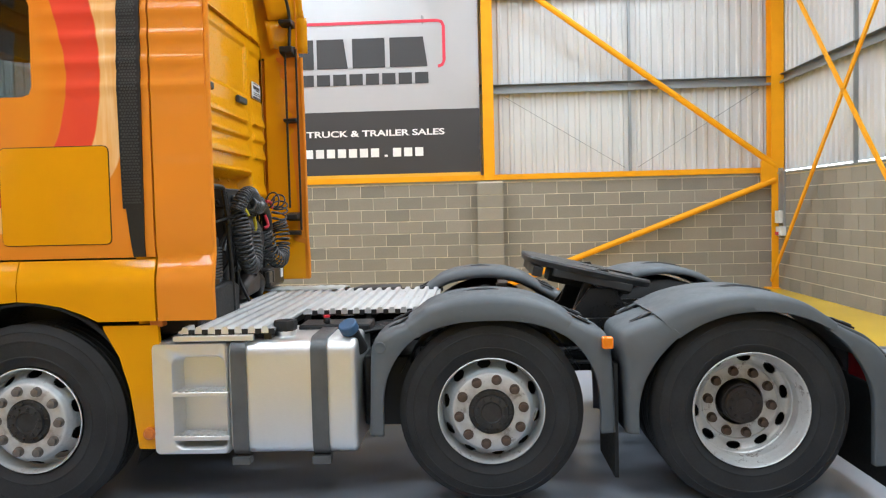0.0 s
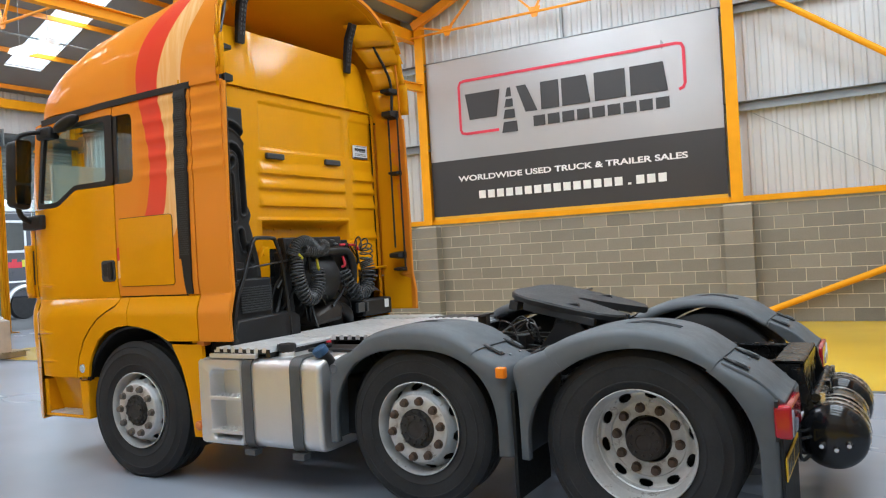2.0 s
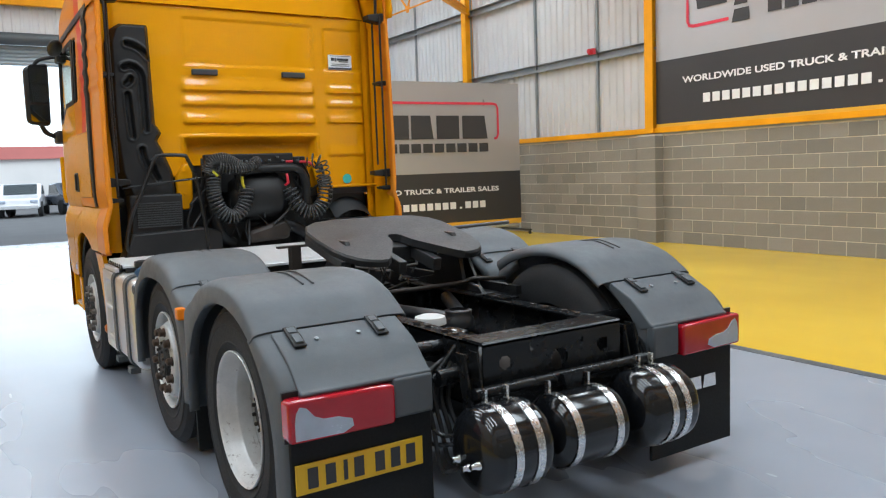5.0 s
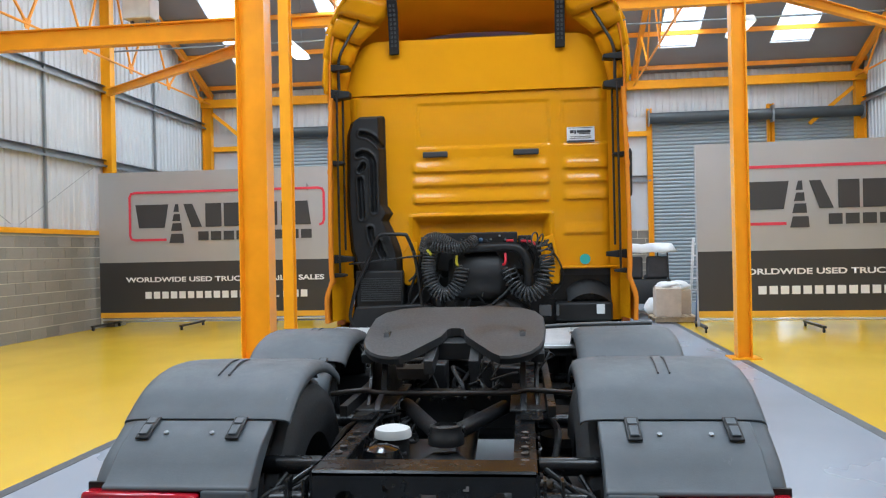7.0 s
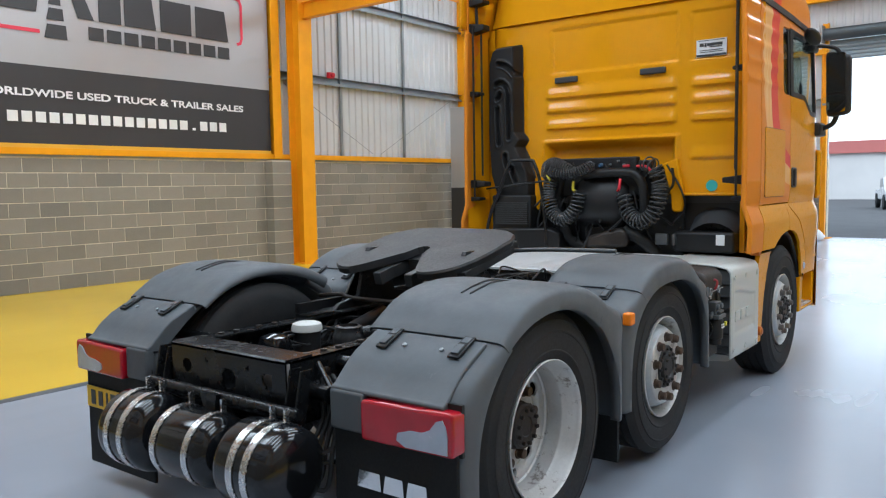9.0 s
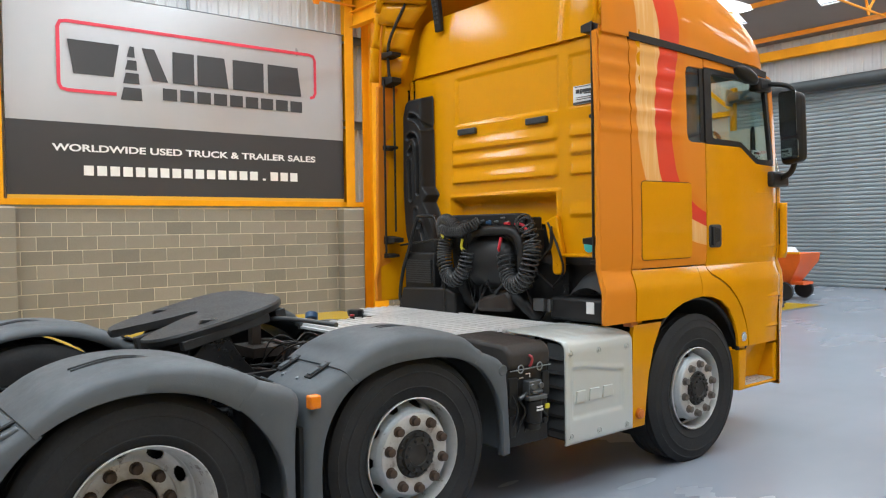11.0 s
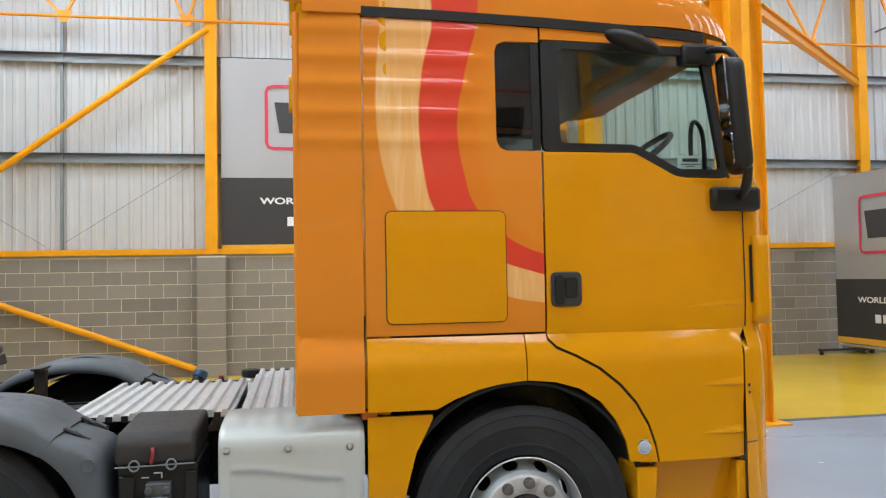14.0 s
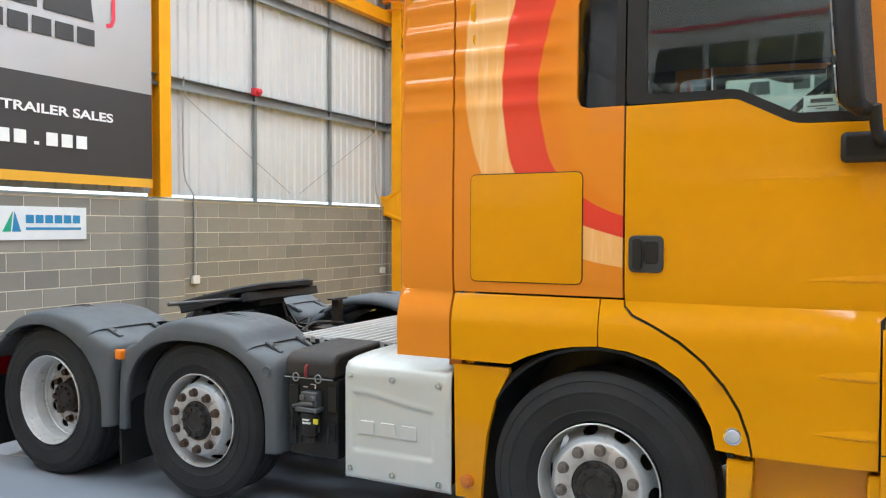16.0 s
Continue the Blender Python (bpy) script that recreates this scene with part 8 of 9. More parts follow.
def make_banner():
    """A printed sheet: x along, z up from its lower edge, face towards -y."""
    b = thing("banner", "silver and charcoal printed banner sheet with a red outline and yellow foot strip", "banner", "printed banners")

    def sheet(name, z0, z1, mat, label):
        bm = bmesh.new()
        rows = add_grid(bm, np.linspace(0, BW, 40), np.linspace(z0, z1, 14), lambda x, z: (x, ripple(x, z), z))
        rows2 = add_grid(bm, np.linspace(0, BW, 40), np.linspace(z0, z1, 14), lambda x, z: (x, ripple(x, z) + 0.006, z))
        part(name, bm, mat, b, label, smooth=40)
    sheet("silver_sheet", BDARK, BH, M_SILVER_SHEET, "brushed silver printed sheet")
    sheet("charcoal_sheet", 0, BDARK, M_DARK_SHEET, "charcoal printed sheet")
    sheet("foot_strip", -BSTRIP, 0, M_BANNER_STRIP, "yellow strip along the banner's foot")

    def flat(name, pts, mat):
        bm = bmesh.new()
        add_prism(bm, [(u * BW, v * BH) for u, v in pts], -0.016, -0.010, "y")
        part(name, bm, mat, b, smooth=0)
    # red outline, open at the lower right
    pts = [(0.275, 0.515), (0.150, 0.515), (0.134, 0.522), (0.128, 0.545), (0.128, 0.82), (0.134, 0.845), (0.150, 0.852), (0.875, 0.852), (0.890, 0.845), (0.896, 0.82), (0.896, 0.63), (0.890, 0.605), (0.877, 0.597)]
    bm = bmesh.new()
    w = 0.028
    left, right = [], []
    P = [Vector((u * BW, v * BH)) for u, v in pts]
    for i, p in enumerate(P):
        d = (P[min(i + 1, len(P) - 1)] - P[max(i - 1, 0)]).normalized()
        nrm = Vector((-d.y, d.x))
        left.append(bm.verts.new((p.x + nrm.x * w, -0.013, p.y + nrm.y * w)))
        right.append(bm.verts.new((p.x - nrm.x * w, -0.013, p.y - nrm.y * w)))
    for i in range(len(P) - 1):
        bm.faces.new((left[i], left[i + 1], right[i + 1], right[i]))
    part("red_outline", bm, M_RED_PRINT, b, "red rounded outline", smooth=0)
    # plain blocks in place of the firm's lettering
    z0, z1 = 0.60, 0.765
    for u0, u1, lean0, lean1 in ((0.165, 0.268, -0.014, 0.016), (0.432, 0.495, 0, 0), (0.505, 0.60, 0, -0.012), (0.615, 0.715, 0, 0), (0.73, 0.845, 0, -0.012)):
        flat("print_block", [(u0, z0), (u1, z0), (u1 + lean1, z1), (u0 + lean0, z1)], M_DARK_PRINT)
    flat("print_block", [(0.375, 0.60), (0.418, 0.60), (0.380, 0.765), (0.345, 0.765)], M_DARK_PRINT)
    for v0, v1 in ((0.71, 0.765), (0.645, 0.695), (0.575, 0.63), (0.49, 0.555)):
        h0, h1 = 0.006 + (0.765 - v0) * 0.085, 0.006 + (0.765 - v1) * 0.085
        flat("road_mark", [(0.315 - h0, v0), (0.315 + h0, v0), (0.318 + h1, v1), (0.318 - h1, v1)], M_DARK_PRINT)
    for i in range(9):
        u = 0.402 + i * 0.0505
        flat("print_block", [(u, 0.505), (u + 0.041, 0.505), (u + 0.041, 0.568), (u, 0.568)], M_DARK_PRINT)
    for i in range(19):
        u = 0.185 + i * 0.0342
        if i == 15:
            flat("print_bar", [(u + 0.008, 0.098), (u + 0.018, 0.098), (u + 0.018, 0.11), (u + 0.008, 0.11)], M_WHITE_PRINT)
        else:
            flat("print_bar", [(u, 0.098), (u + 0.025, 0.098), (u + 0.025, 0.147), (u, 0.147)], M_WHITE_PRINT)
    me = text_mesh("WORLDWIDE USED TRUCK & TRAILER SALES", 0.785 * BW, 0.036 * BH)
    me.materials.append(M_WHITE_PRINT)
    ob = new("slogan", me)
    ob.parent, ob.location = b, (0.107 * BW, -0.014, 0.215 * BH)
    return b


M_BANNER_STRIP = plain("yellow_banner_strip", lin("dca52a"), 0.5, 0, 0.08, 1.0)
banner = make_banner()
banner.matrix_basis = HALL @ pose(-XW + 0.19, 1.36, 2.24, 0, 0, 90)
tagged(banner, "silver and charcoal banner hung between columns on a ribbed wall")
ob = copy_thing(banner, HALL @ pose(XW - 0.19, 1.36 + BW, 2.24, 0, 0, -90))
ob = copy_thing(banner, HALL @ pose(2.82, YS + 0.2, 2.32, 0, 0, 180))


def scaled(m, k):
    return m @ Matrix.Diagonal((k, 1, k, 1))


SK = 0.945
ob = copy_thing(banner, scaled(HALL @ pose(-9.1, 12.9, 0.36, 0, 0, 0.5), SK))
tagged(ob, "silver and charcoal banner stretched on a wheeled steel stand")
ob = copy_thing(banner, scaled(HALL @ pose(3.38, 11.55, 0.36, 0, 0, -2.5), SK))
tagged(ob, "silver and charcoal banner stretched on a wheeled steel stand")


def banner_stand(m):
    st = thing("banner_stand", "grey steel banner stand on low black wheeled feet", "stand", "banner stands", m)
    w = BW * SK
    for x in (0.0, w):
        bm = bmesh.new()
        add_tube(bm, [(x, 0.05, 0.08), (x, 0.05, BH * SK + 0.36)], 0.025, 10)
        part("pole", bm, M_STAND, st, "pale steel pole", smooth=40)
    for z in (0.2, BH * SK + 0.34):
        bm = bmesh.new()
        add_tube(bm, [(0, 0.05, z), (w, 0.05, z)], 0.022, 10)
        part("cross_tube", bm, M_STAND, st, smooth=40)
    for x in (0.05, w * 0.36, w * 0.66, w - 0.05):
        bm = bmesh.new()
        add_beam(bm, (x, -0.45, 0.10), (x, 0.75, 0.10), 0.06, 0.04)
        foot = part("foot", bm, M_BLACK_STEEL, st)
        for y in (-0.4, 0.7):
            bm = bmesh.new()
            add_lathe(bm, [(0.04, -0.015), (0.04, 0.015)], 14, pose(x, y, 0.04))
            part("castor", bm, M_BLACK_PLASTIC, foot, smooth=40)
    for x in (0.05, w - 0.05):
        bm = bmesh.new()
        add_tube(bm, [(x, 0.7, 0.12), (x, 0.05, 1.6)], 0.018, 8)
        part("stay", bm, M_STAND_BLUE, st, smooth=40)


M_STAND = plain("pale_steel", (0.55, 0.58, 0.62), 0.4, 0.6, 0.1)
M_STAND_BLUE = plain("blue_painted_tube", (0.06, 0.12, 0.26), 0.45, 0, 0.1)
banner_stand(HALL @ pose(-9.1, 12.9, 0.0, 0, 0, 0.5))
banner_stand(HALL @ pose(3.38, 11.55, 0.0, 0, 0, -2.5))

# small sign on the south block wall
sign = thing("wall_sign", "white sign with blue and green print on the block wall", "sign", m=HALL @ pose(-0.95, YS + 0.16, 1.5, 0, 0, 180))
bm = bmesh.new()
add_box(bm, 0, 1.18, -0.012, 0.0, 0, 0.40)
part("board", bm, M_PAPER, sign, bevel=0.003)
M_BLUE_PRINT = plain("blue_print", (0.03, 0.22, 0.45), 0.5, 0, 0.05)
M_GREEN_PRINT = plain("green_print", (0.03, 0.35, 0.2), 0.5, 0, 0.05)
for i in range(6):
    bm = bmesh.new()
    add_box(bm, 0.36 + 0.125 * i, 0.36 + 0.125 * i + 0.10, -0.016, -0.0125, 0.20, 0.30)
    part("print_block", bm, M_BLUE_PRINT, sign, smooth=0)
bm = bmesh.new()
add_box(bm, 0.36, 1.1, -0.016, -0.0125, 0.12, 0.15)
part("print_bar", bm, M_BLUE_PRINT, sign, smooth=0)
for pts, mt in (([(0.07, 0.1), (0.17, 0.1), (0.2, 0.34)], M_GREEN_PRINT), ([(0.19, 0.1), (0.30, 0.1), (0.22, 0.34)], M_BLUE_PRINT)):
    bm = bmesh.new()
    add_prism(bm, pts, -0.016, -0.0125, "y")
    part("print_mark", bm, mt, sign, smooth=0)

# ---- fittings on the walls ----
M_CONDUIT = plain("galvanised_conduit", (0.42, 0.43, 0.44), 0.4, 0.7, 0.1)


def conduit(m, pts, box_z):
    c = thing("conduit_socket", "galvanised conduit running down to a grey socket box", "socket", "wall sockets", m)
    bm = bmesh.new()
    add_tube(bm, smooth_path(pts, 4), 0.014, 8)
    part("conduit", bm, M_CONDUIT, c, smooth=50)
    x = pts[-1][0]
    bm = bmesh.new()
    add_box(bm, x - 0.07, x + 0.07, 0.16, 0.22, box_z - 0.06, box_z + 0.06)
    part("socket_box", bm, M_WHITE_PLASTIC, c, bevel=0.008)


for x, zb in ((XW - 3.95, 0.88), (XW - 9.05, 0.78)):
    conduit(HALL @ WALL_S, [(x + 0.12, 0.12, 3.85), (x + 0.12, 0.10, 3.7), (x + 0.12, 0.10, 2.5), (x + 0.05, 0.17, 2.2), (x + 0.0, 0.175, 2.0), (x, 0.175, zb)], zb)
for wm, x, z in ((WALL_S, XW - 5.3, 3.85), (WALL_E, 13.2, 3.85), (WALL_W, YN - 9.0, 3.85)):
    bm = bmesh.new()
    add_box(bm, x - 0.07, x + 0.07, 0.13, 0.22, z - 0.06, z + 0.06)
    add_lathe(bm, [(0.05, 0), (0.05, 0.05), (0.03, 0.07), (0, 0.07)], 16, pose(x, 0.22, z, 0, 0, 90))
    ob = finish("alarm_sounder", bm, M_RED_PART, 40, 0.006)
    ob.matrix_basis = HALL @ wm
    tagged(ob, "small red alarm sounder on the wall rail", "alarm", "alarm sounders")
# switch boxes in the south-east corner
sw = thing("switch_box", "white switch box with grey trunking in the wall corner", "switch box", m=HALL @ WALL_S)
for x, z0, z1 in ((2 * XW - 0.42, 1.2, 2.15), (2 * XW - 0.52, 1.25, 2.15), (2 * XW - 0.62, 1.1, 2.1)):
    bm = bmesh.new()
    add_box(bm, x - 0.02, x + 0.02, 0.155, 0.19, z0, z1)
    part("trunking", bm, M_CONDUIT, sw)
bm = bmesh.new()
add_box(bm, 2 * XW - 0.55, 2 * XW - 0.38, 0.155, 0.25, 1.18, 1.40)
part("box_body", bm, M_WHITE_PLASTIC, sw, bevel=0.008)
bm = bmesh.new()
add_box(bm, 2 * XW - 0.68, 2 * XW - 0.45, 0.155, 0.26, 0.96, 1.12)
part("socket", bm, M_WHITE_PLASTIC, sw, bevel=0.008)
bm = bmesh.new()
add_box(bm, 2 * XW - 0.60, 2 * XW - 0.47, 0.26, 0.28, 0.97, 1.03)
part("red_cover", bm, M_RED_PART, sw, bevel=0.006)

# hoist on the west beam
hoist = thing("beam_hoist", "grey electric hoist hanging on the yellow beam", "hoist", m=HALL @ pose(-5.4, 7.95, 5.28))
bm = bmesh.new()
add_box(bm, -0.28, 0.16, -0.16, 0.16, -0.12, 0.22)
part("housing", bm, M_WHITE_PLASTIC, hoist, bevel=0.02)
for x in (-0.2, 0.05, 0.22):
    bm = bmesh.new()
    add_tube(bm, [(x, 0, 0.2), (x, 0, 0.42)], 0.05, 12)
    part("trolley_wheel", bm, M_GIRT, hoist, smooth=40)
    bm = bmesh.new()
    add_tube(bm, [(x, 0, -0.12), (x, 0, -0.2)], 0.03, 10)
    part("cable_guide", bm, M_GIRT, hoist, smooth=40)

# hall lamps
M_TUBE = Nodes("lit_lamp_diffuser").put(Base_Color=(0.9, 0.9, 0.9), Emission_Color=(1.0, 0.98, 0.94), Emission_Strength=4.0).mat
lamp0 = None
for x, y in ((-5.0, 14.25), (4.9, 14.25)):
    if lamp0 is None:
        lamp0 = thing("hall_lamp", "white hanging hall lamp with bright diffuser", "lamp", "hall lamps")
        bm = bmesh.new()
        add_prism(bm, [(-0.18, 0.0), (0.18, 0.0), (0.12, 0.12), (-0.12, 0.12)], -0.65, 0.65, "y")
        part("lamp_body", bm, M_WHITE_PAINT, lamp0)
        bm = bmesh.new()
        add_box(bm, -0.15, 0.15, -0.6, 0.6, -0.015, -0.001)
        part("diffuser", bm, M_TUBE, lamp0)
        for yy in (-0.5, 0.5):
            bm = bmesh.new()
            add_tube(bm, [(0, yy, 0.1), (0, yy, roof_z(y) - 6.23)], 0.005, 6)
            part("hanger", bm, M_GIRT, lamp0)
        lamp0.matrix_basis = HALL @ pose(x, y, 6.22)
    else:
        copy_thing(lamp0, HALL @ pose(x, y, 6.22))

# posts on the north piers
for x in (-2.85, 2.95):
    wall_column(x, YN - 0.1, 0.2, 0.2, BLOCK_TOP + 0.02, 6.0, "yellow painted steel gable post", "y")

# ---- orange hopper trolley ----
M_ORANGE = plain("orange_enamel", (0.72, 0.13, 0.02), 0.4, 0, 0.1, 4)
hop = thing("hopper_trolley", "orange steel hopper trolley filled with white bags", "trolley", m=HALL @ pose(-4.75, 15.4, 0, 0, 0, 4))
bm = bmesh.new()
n = [(-0.9, -0.5), (0.9, -0.5), (0.9, 0.5), (-0.9, 0.5)]
top = [bm.verts.new((x, y, 1.0)) for x, y in n]
mid = [bm.verts.new((x * 0.97, y * 0.98, 0.82)) for x, y in n]
low = [bm.verts.new((x * 0.66, y * 0.6, 0.38)) for x, y in n]
inn = [bm.verts.new((x * 0.95, y * 0.92, 0.97)) for x, y in n]
pit = [bm.verts.new((x * 0.62, y * 0.55, 0.7)) for x, y in n]
for a, b in ((top, mid), (mid, low), (top, inn), (inn, pit)):
    for i in range(4):
        bm.faces.new((a[i], a[(i + 1) % 4], b[(i + 1) % 4], b[i]))
bm.faces.new(low[::-1])
bm.faces.new(pit)
part("hopper", bm, M_ORANGE, hop, bevel=0.01)
bm = bmesh.new()
add_beam(bm, (-0.85, 0, 0.36), (0.85, 0, 0.36), 0.5, 0.06)
add_beam(bm, (-0.85, 0, 0.36), (-1.5, 0, 0.42), 0.06, 0.06)
part("chassis", bm, M_ORANGE, hop)
bm = bmesh.new()
add_box(bm, -0.88, 0.88, -0.52, -0.48, 0.985, 1.03)
part("rim_bar", bm, M_YELLOW_STEEL, hop)
for x in (-0.55, 0.55):
    for y in (-0.5, 0.5):
        bm = bmesh.new()
        add_lathe(bm, [(0.08, -0.05), (0.19, -0.05), (0.2, 0), (0.19, 0.05), (0.08, 0.05)], 24, pose(x, y, 0.2, 0, 0, 90))
        part("wheel", bm, M_TYRE, hop, smooth=40)
M_BAG = plain("white_plastic_bag", (0.72, 0.72, 0.72), 0.5, 0, 0.1, 5)


def bag(name, m, sx, sy, sz, seed, mat, label, cat):
    bm = bmesh.new()
    bmesh.ops.create_icosphere(bm, subdivisions=3, radius=1.0)
    for v in bm.verts:
        k = 1 + 0.25 * noise.noise(v.co * 1.7 + Vector((seed, 0, 0))) + 0.10 * noise.noise(v.co * 5 + Vector((0, seed, 0)))
        v.co = Vector((v.co.x * sx, v.co.y * sy, max(v.co.z, -0.6) * sz)) * k
        v.co.z = max(v.co.z, -0.55 * sz)
    ob = finish(name, bm, mat, 60)
    ob.matrix_basis = m @ Matrix.Translation((0, 0, 0.55 * sz))
    return tagged(ob, label, cat)


for i, (x, y) in enumerate(((-0.35, 0), (0.15, 0.05), (0.42, -0.05))):
    bag("white_bag", HALL @ pose(-4.75 + x, 15.4 + y, 0.72), 0.32, 0.26, 0.26, i * 3.1, M_BAG, "crumpled white plastic bag in the hopper", "bag")
bm = bmesh.new()
add_box(bm, -0.03, 0.03, -0.03, 0.03, 0, 1.35)
add_box(bm, -0.3, 0.3, -0.05, 0.05, 0, 0.04)
add_box(bm, -0.12, 0.03, -0.02, 0.02, 1.30, 1.35)
ob = finish("post_stand", bm, M_BLACK_STEEL, 0, 0.004)
ob.matrix_basis = HALL @ pose(-5.9, 16.6, 0)
tagged(ob, "black steel post stand on a flat foot", "stand")

# ---- by the north-west pier ----
M_BLUE_DRUM = plain("blue_plastic_drum", (0.02, 0.13, 0.42), 0.4, 0, 0.12)
M_CYAN = plain("cyan_plastic", (0.03, 0.32, 0.45), 0.45, 0, 0.1)


def drum(x, y, r, h, mat, label):
    bm = bmesh.new()
    add_lathe(bm, [(r * 0.92, 0), (r, 0.03), (r, h * 0.3), (r * 1.03, h * 0.33), (r, h * 0.36), (r, h * 0.66), (r * 1.03, h * 0.69), (r, h * 0.72), (r * 0.97, h * 0.95), (r * 0.5, h), (0, h)], 24, pose(0, 0, 0, 0, -90, 0))
    ob = finish("drum", bm, mat, 40)
    ob.matrix_basis = HALL @ pose(x, y, 0)
    return tagged(ob, label, "drum", "drums by the pier")


drum(-2.55, 18.75, 0.24, 0.62, M_BLUE_DRUM, "blue plastic drum on the floor by the block wall")
drum(-2.15, 18.7, 0.20, 0.58, M_BLUE_DRUM, "blue plastic drum on the floor by the block wall")
drum(-3.05, 18.85, 0.16, 0.42, M_CYAN, "small cyan plastic drum by the block wall")
drum(-3.35, 18.9, 0.13, 0.36, M_BLACK_PLASTIC, "small black plastic drum by the block wall")
bag("dust_sheet", HALL @ pose(-1.95, 18.3, 0), 0.28, 0.2, 0.2, 5.0, M_BAG, "crumpled white sheet on the floor", "sheet")
for x in (-2.75, -2.3):
    e = thing("fire_extinguisher", "red fire extinguisher hung on the block wall", "extinguisher", "extinguishers", HALL @ pose(x, YN - 0.12, 0.62))
    bm = bmesh.new()
    add_lathe(bm, [(0.08, 0), (0.085, 0.02), (0.085, 0.40), (0.06, 0.46), (0.02, 0.48), (0, 0.48)], 20, pose(0, 0, 0, 0, -90, 0))
    part("cylinder", bm, M_RED_PART, e, smooth=40)
    bm = bmesh.new()
    add_box(bm, -0.02, 0.09, -0.015, 0.015, 0.48, 0.53)
    add_tube(bm, smooth_path([(0.03, 0, 0.5), (0.11, 0, 0.42), (0.10, 0, 0.2)]), 0.01, 6)
    part("valve", bm, M_BLACK_PLASTIC, e)
    bm = bmesh.new()
    add_box(bm, x - 0.1, x + 0.1, YN - 0.016, YN - 0.006, 1.22, 1.42)
    ob = finish("safety_sign", bm, M_PAPER, 0)
    ob.matrix_basis = HALL
    tagged(ob, "small white safety sign on the block wall", "sign", "safety signs")
bm = bmesh.new()
add_box(bm, -2.28, -2.08, YN - 0.016, YN - 0.006, 1.6, 1.85)
ob = finish("safety_sign", bm, M_YELLOW_PART, 0)
ob.matrix_basis = HALL
tagged(ob, "yellow safety sign on the block wall", "sign", "safety signs")
for x, dx in ((-3.6, 0.12), (-3.52, -0.06)):
    b = thing("broom", "pale wooden broom leaning on the block wall", "broom", "brooms", HALL @ pose(x, YN - 0.35, 0))
    bm = bmesh.new()
    add_tube(bm, [(0, -0.05, 0.06), (dx, 0.30, 1.15)], 0.013, 8)
    part("broom_handle", bm, M_WHITE_PLASTIC, b)
    bm = bmesh.new()
    add_box(bm, -0.2, 0.2, -0.09, 0.0, 0.0, 0.07)
    part("broom_head", bm, M_BLACK_PLASTIC, b)

# ---- buggy and cartons by the north-east pier ----
bug = thing("golf_buggy", "dark golf buggy with a pale roof under a dust cover", "buggy", m=HALL @ pose(2.84, 15.54, 0))
bm = bmesh.new()
add_prism(bm, [(-1.1, 0.3), (1.1, 0.3), (1.15, 0.6), (0.7, 0.72), (0.5, 0.5), (-0.2, 0.5), (-0.25, 0.8), (-1.0, 0.85), (-1.12, 0.6)], -0.55, 0.55)
part("body", bm, M_BLACK_PLASTIC, bug, bevel=0.03)
for x in (-0.28, 0.28):
    bm = bmesh.new()
    add_box(bm, x - 0.24, x + 0.24, -0.75, -0.25, 0.8, 0.92)
    add_prism(bm, [(-0.85, 0.85), (-0.72, 0.85), (-0.78, 1.35), (-0.90, 1.35)], x - 0.24, x + 0.24)
    part("seat", bm, M_INTERIOR, bug, bevel=0.05, seg=3)
for x in (-0.5, 0.5):
    for y0, y1 in ((-1.0, -0.85), (0.75, 0.45)):
        bm = bmesh.new()
        add_tube(bm, [(x, y0, 0.7), (x, y1, 1.58)], 0.02, 8)
        part("roof_post", bm, M_BLACK_STEEL, bug, smooth=40)
for x in (-0.5, 0.5):
    for y in (-0.8, 0.8):
        bm = bmesh.new()
        add_lathe(bm, [(0.1, -0.09), (0.21, -0.09), (0.225, 0), (0.21, 0.09), (0.1, 0.09)], 24, pose(x, y, 0.225))
        part("wheel", bm, M_TYRE, bug, smooth=40)
bm = bmesh.new()
add_grid(bm, np.linspace(-0.68, 0.68, 14), np.linspace(-1.15, 0.85, 18), lambda x, y: (x, y, 1.62 + 0.06 * noise.noise((x * 3, y * 3, 1)) - (0.16 if abs(x) > 0.6 or y < -1.1 else 0)))
ob = part("roof_cover", bm, M_BAG, bug, "pale crumpled roof cover", smooth=50)
ob.modifiers.new("solidify", "SOLIDIFY").thickness = 0.03
M_CARD = plain("pale_cardboard", (0.50, 0.41, 0.33), 0.85, 0, 0.12, 5, 0.1)
M_PALLET = plain("pale_pallet_wood", (0.42, 0.33, 0.22), 0.85, 0, 0.2, 8, 0.2)
pal = thing("pallet", "pale wooden pallet on the floor", "pallet", m=HALL @ pose(3.22, 13.6, 0, 0, 0, 90))
for x in (-0.5, 0, 0.5):
    bm = bmesh.new()
    add_box(bm, x - 0.05, x + 0.05, -0.4, 0.4, 0.02, 0.11)
    part("bearer", bm, M_PALLET, pal)
for i in range(7):
    bm = bmesh.new()
    y = -0.4 + 0.8 * i / 6
    add_box(bm, -0.6, 0.6, y - 0.05, y + 0.05, 0.111, 0.13)
    part("board", bm, M_PALLET, pal)
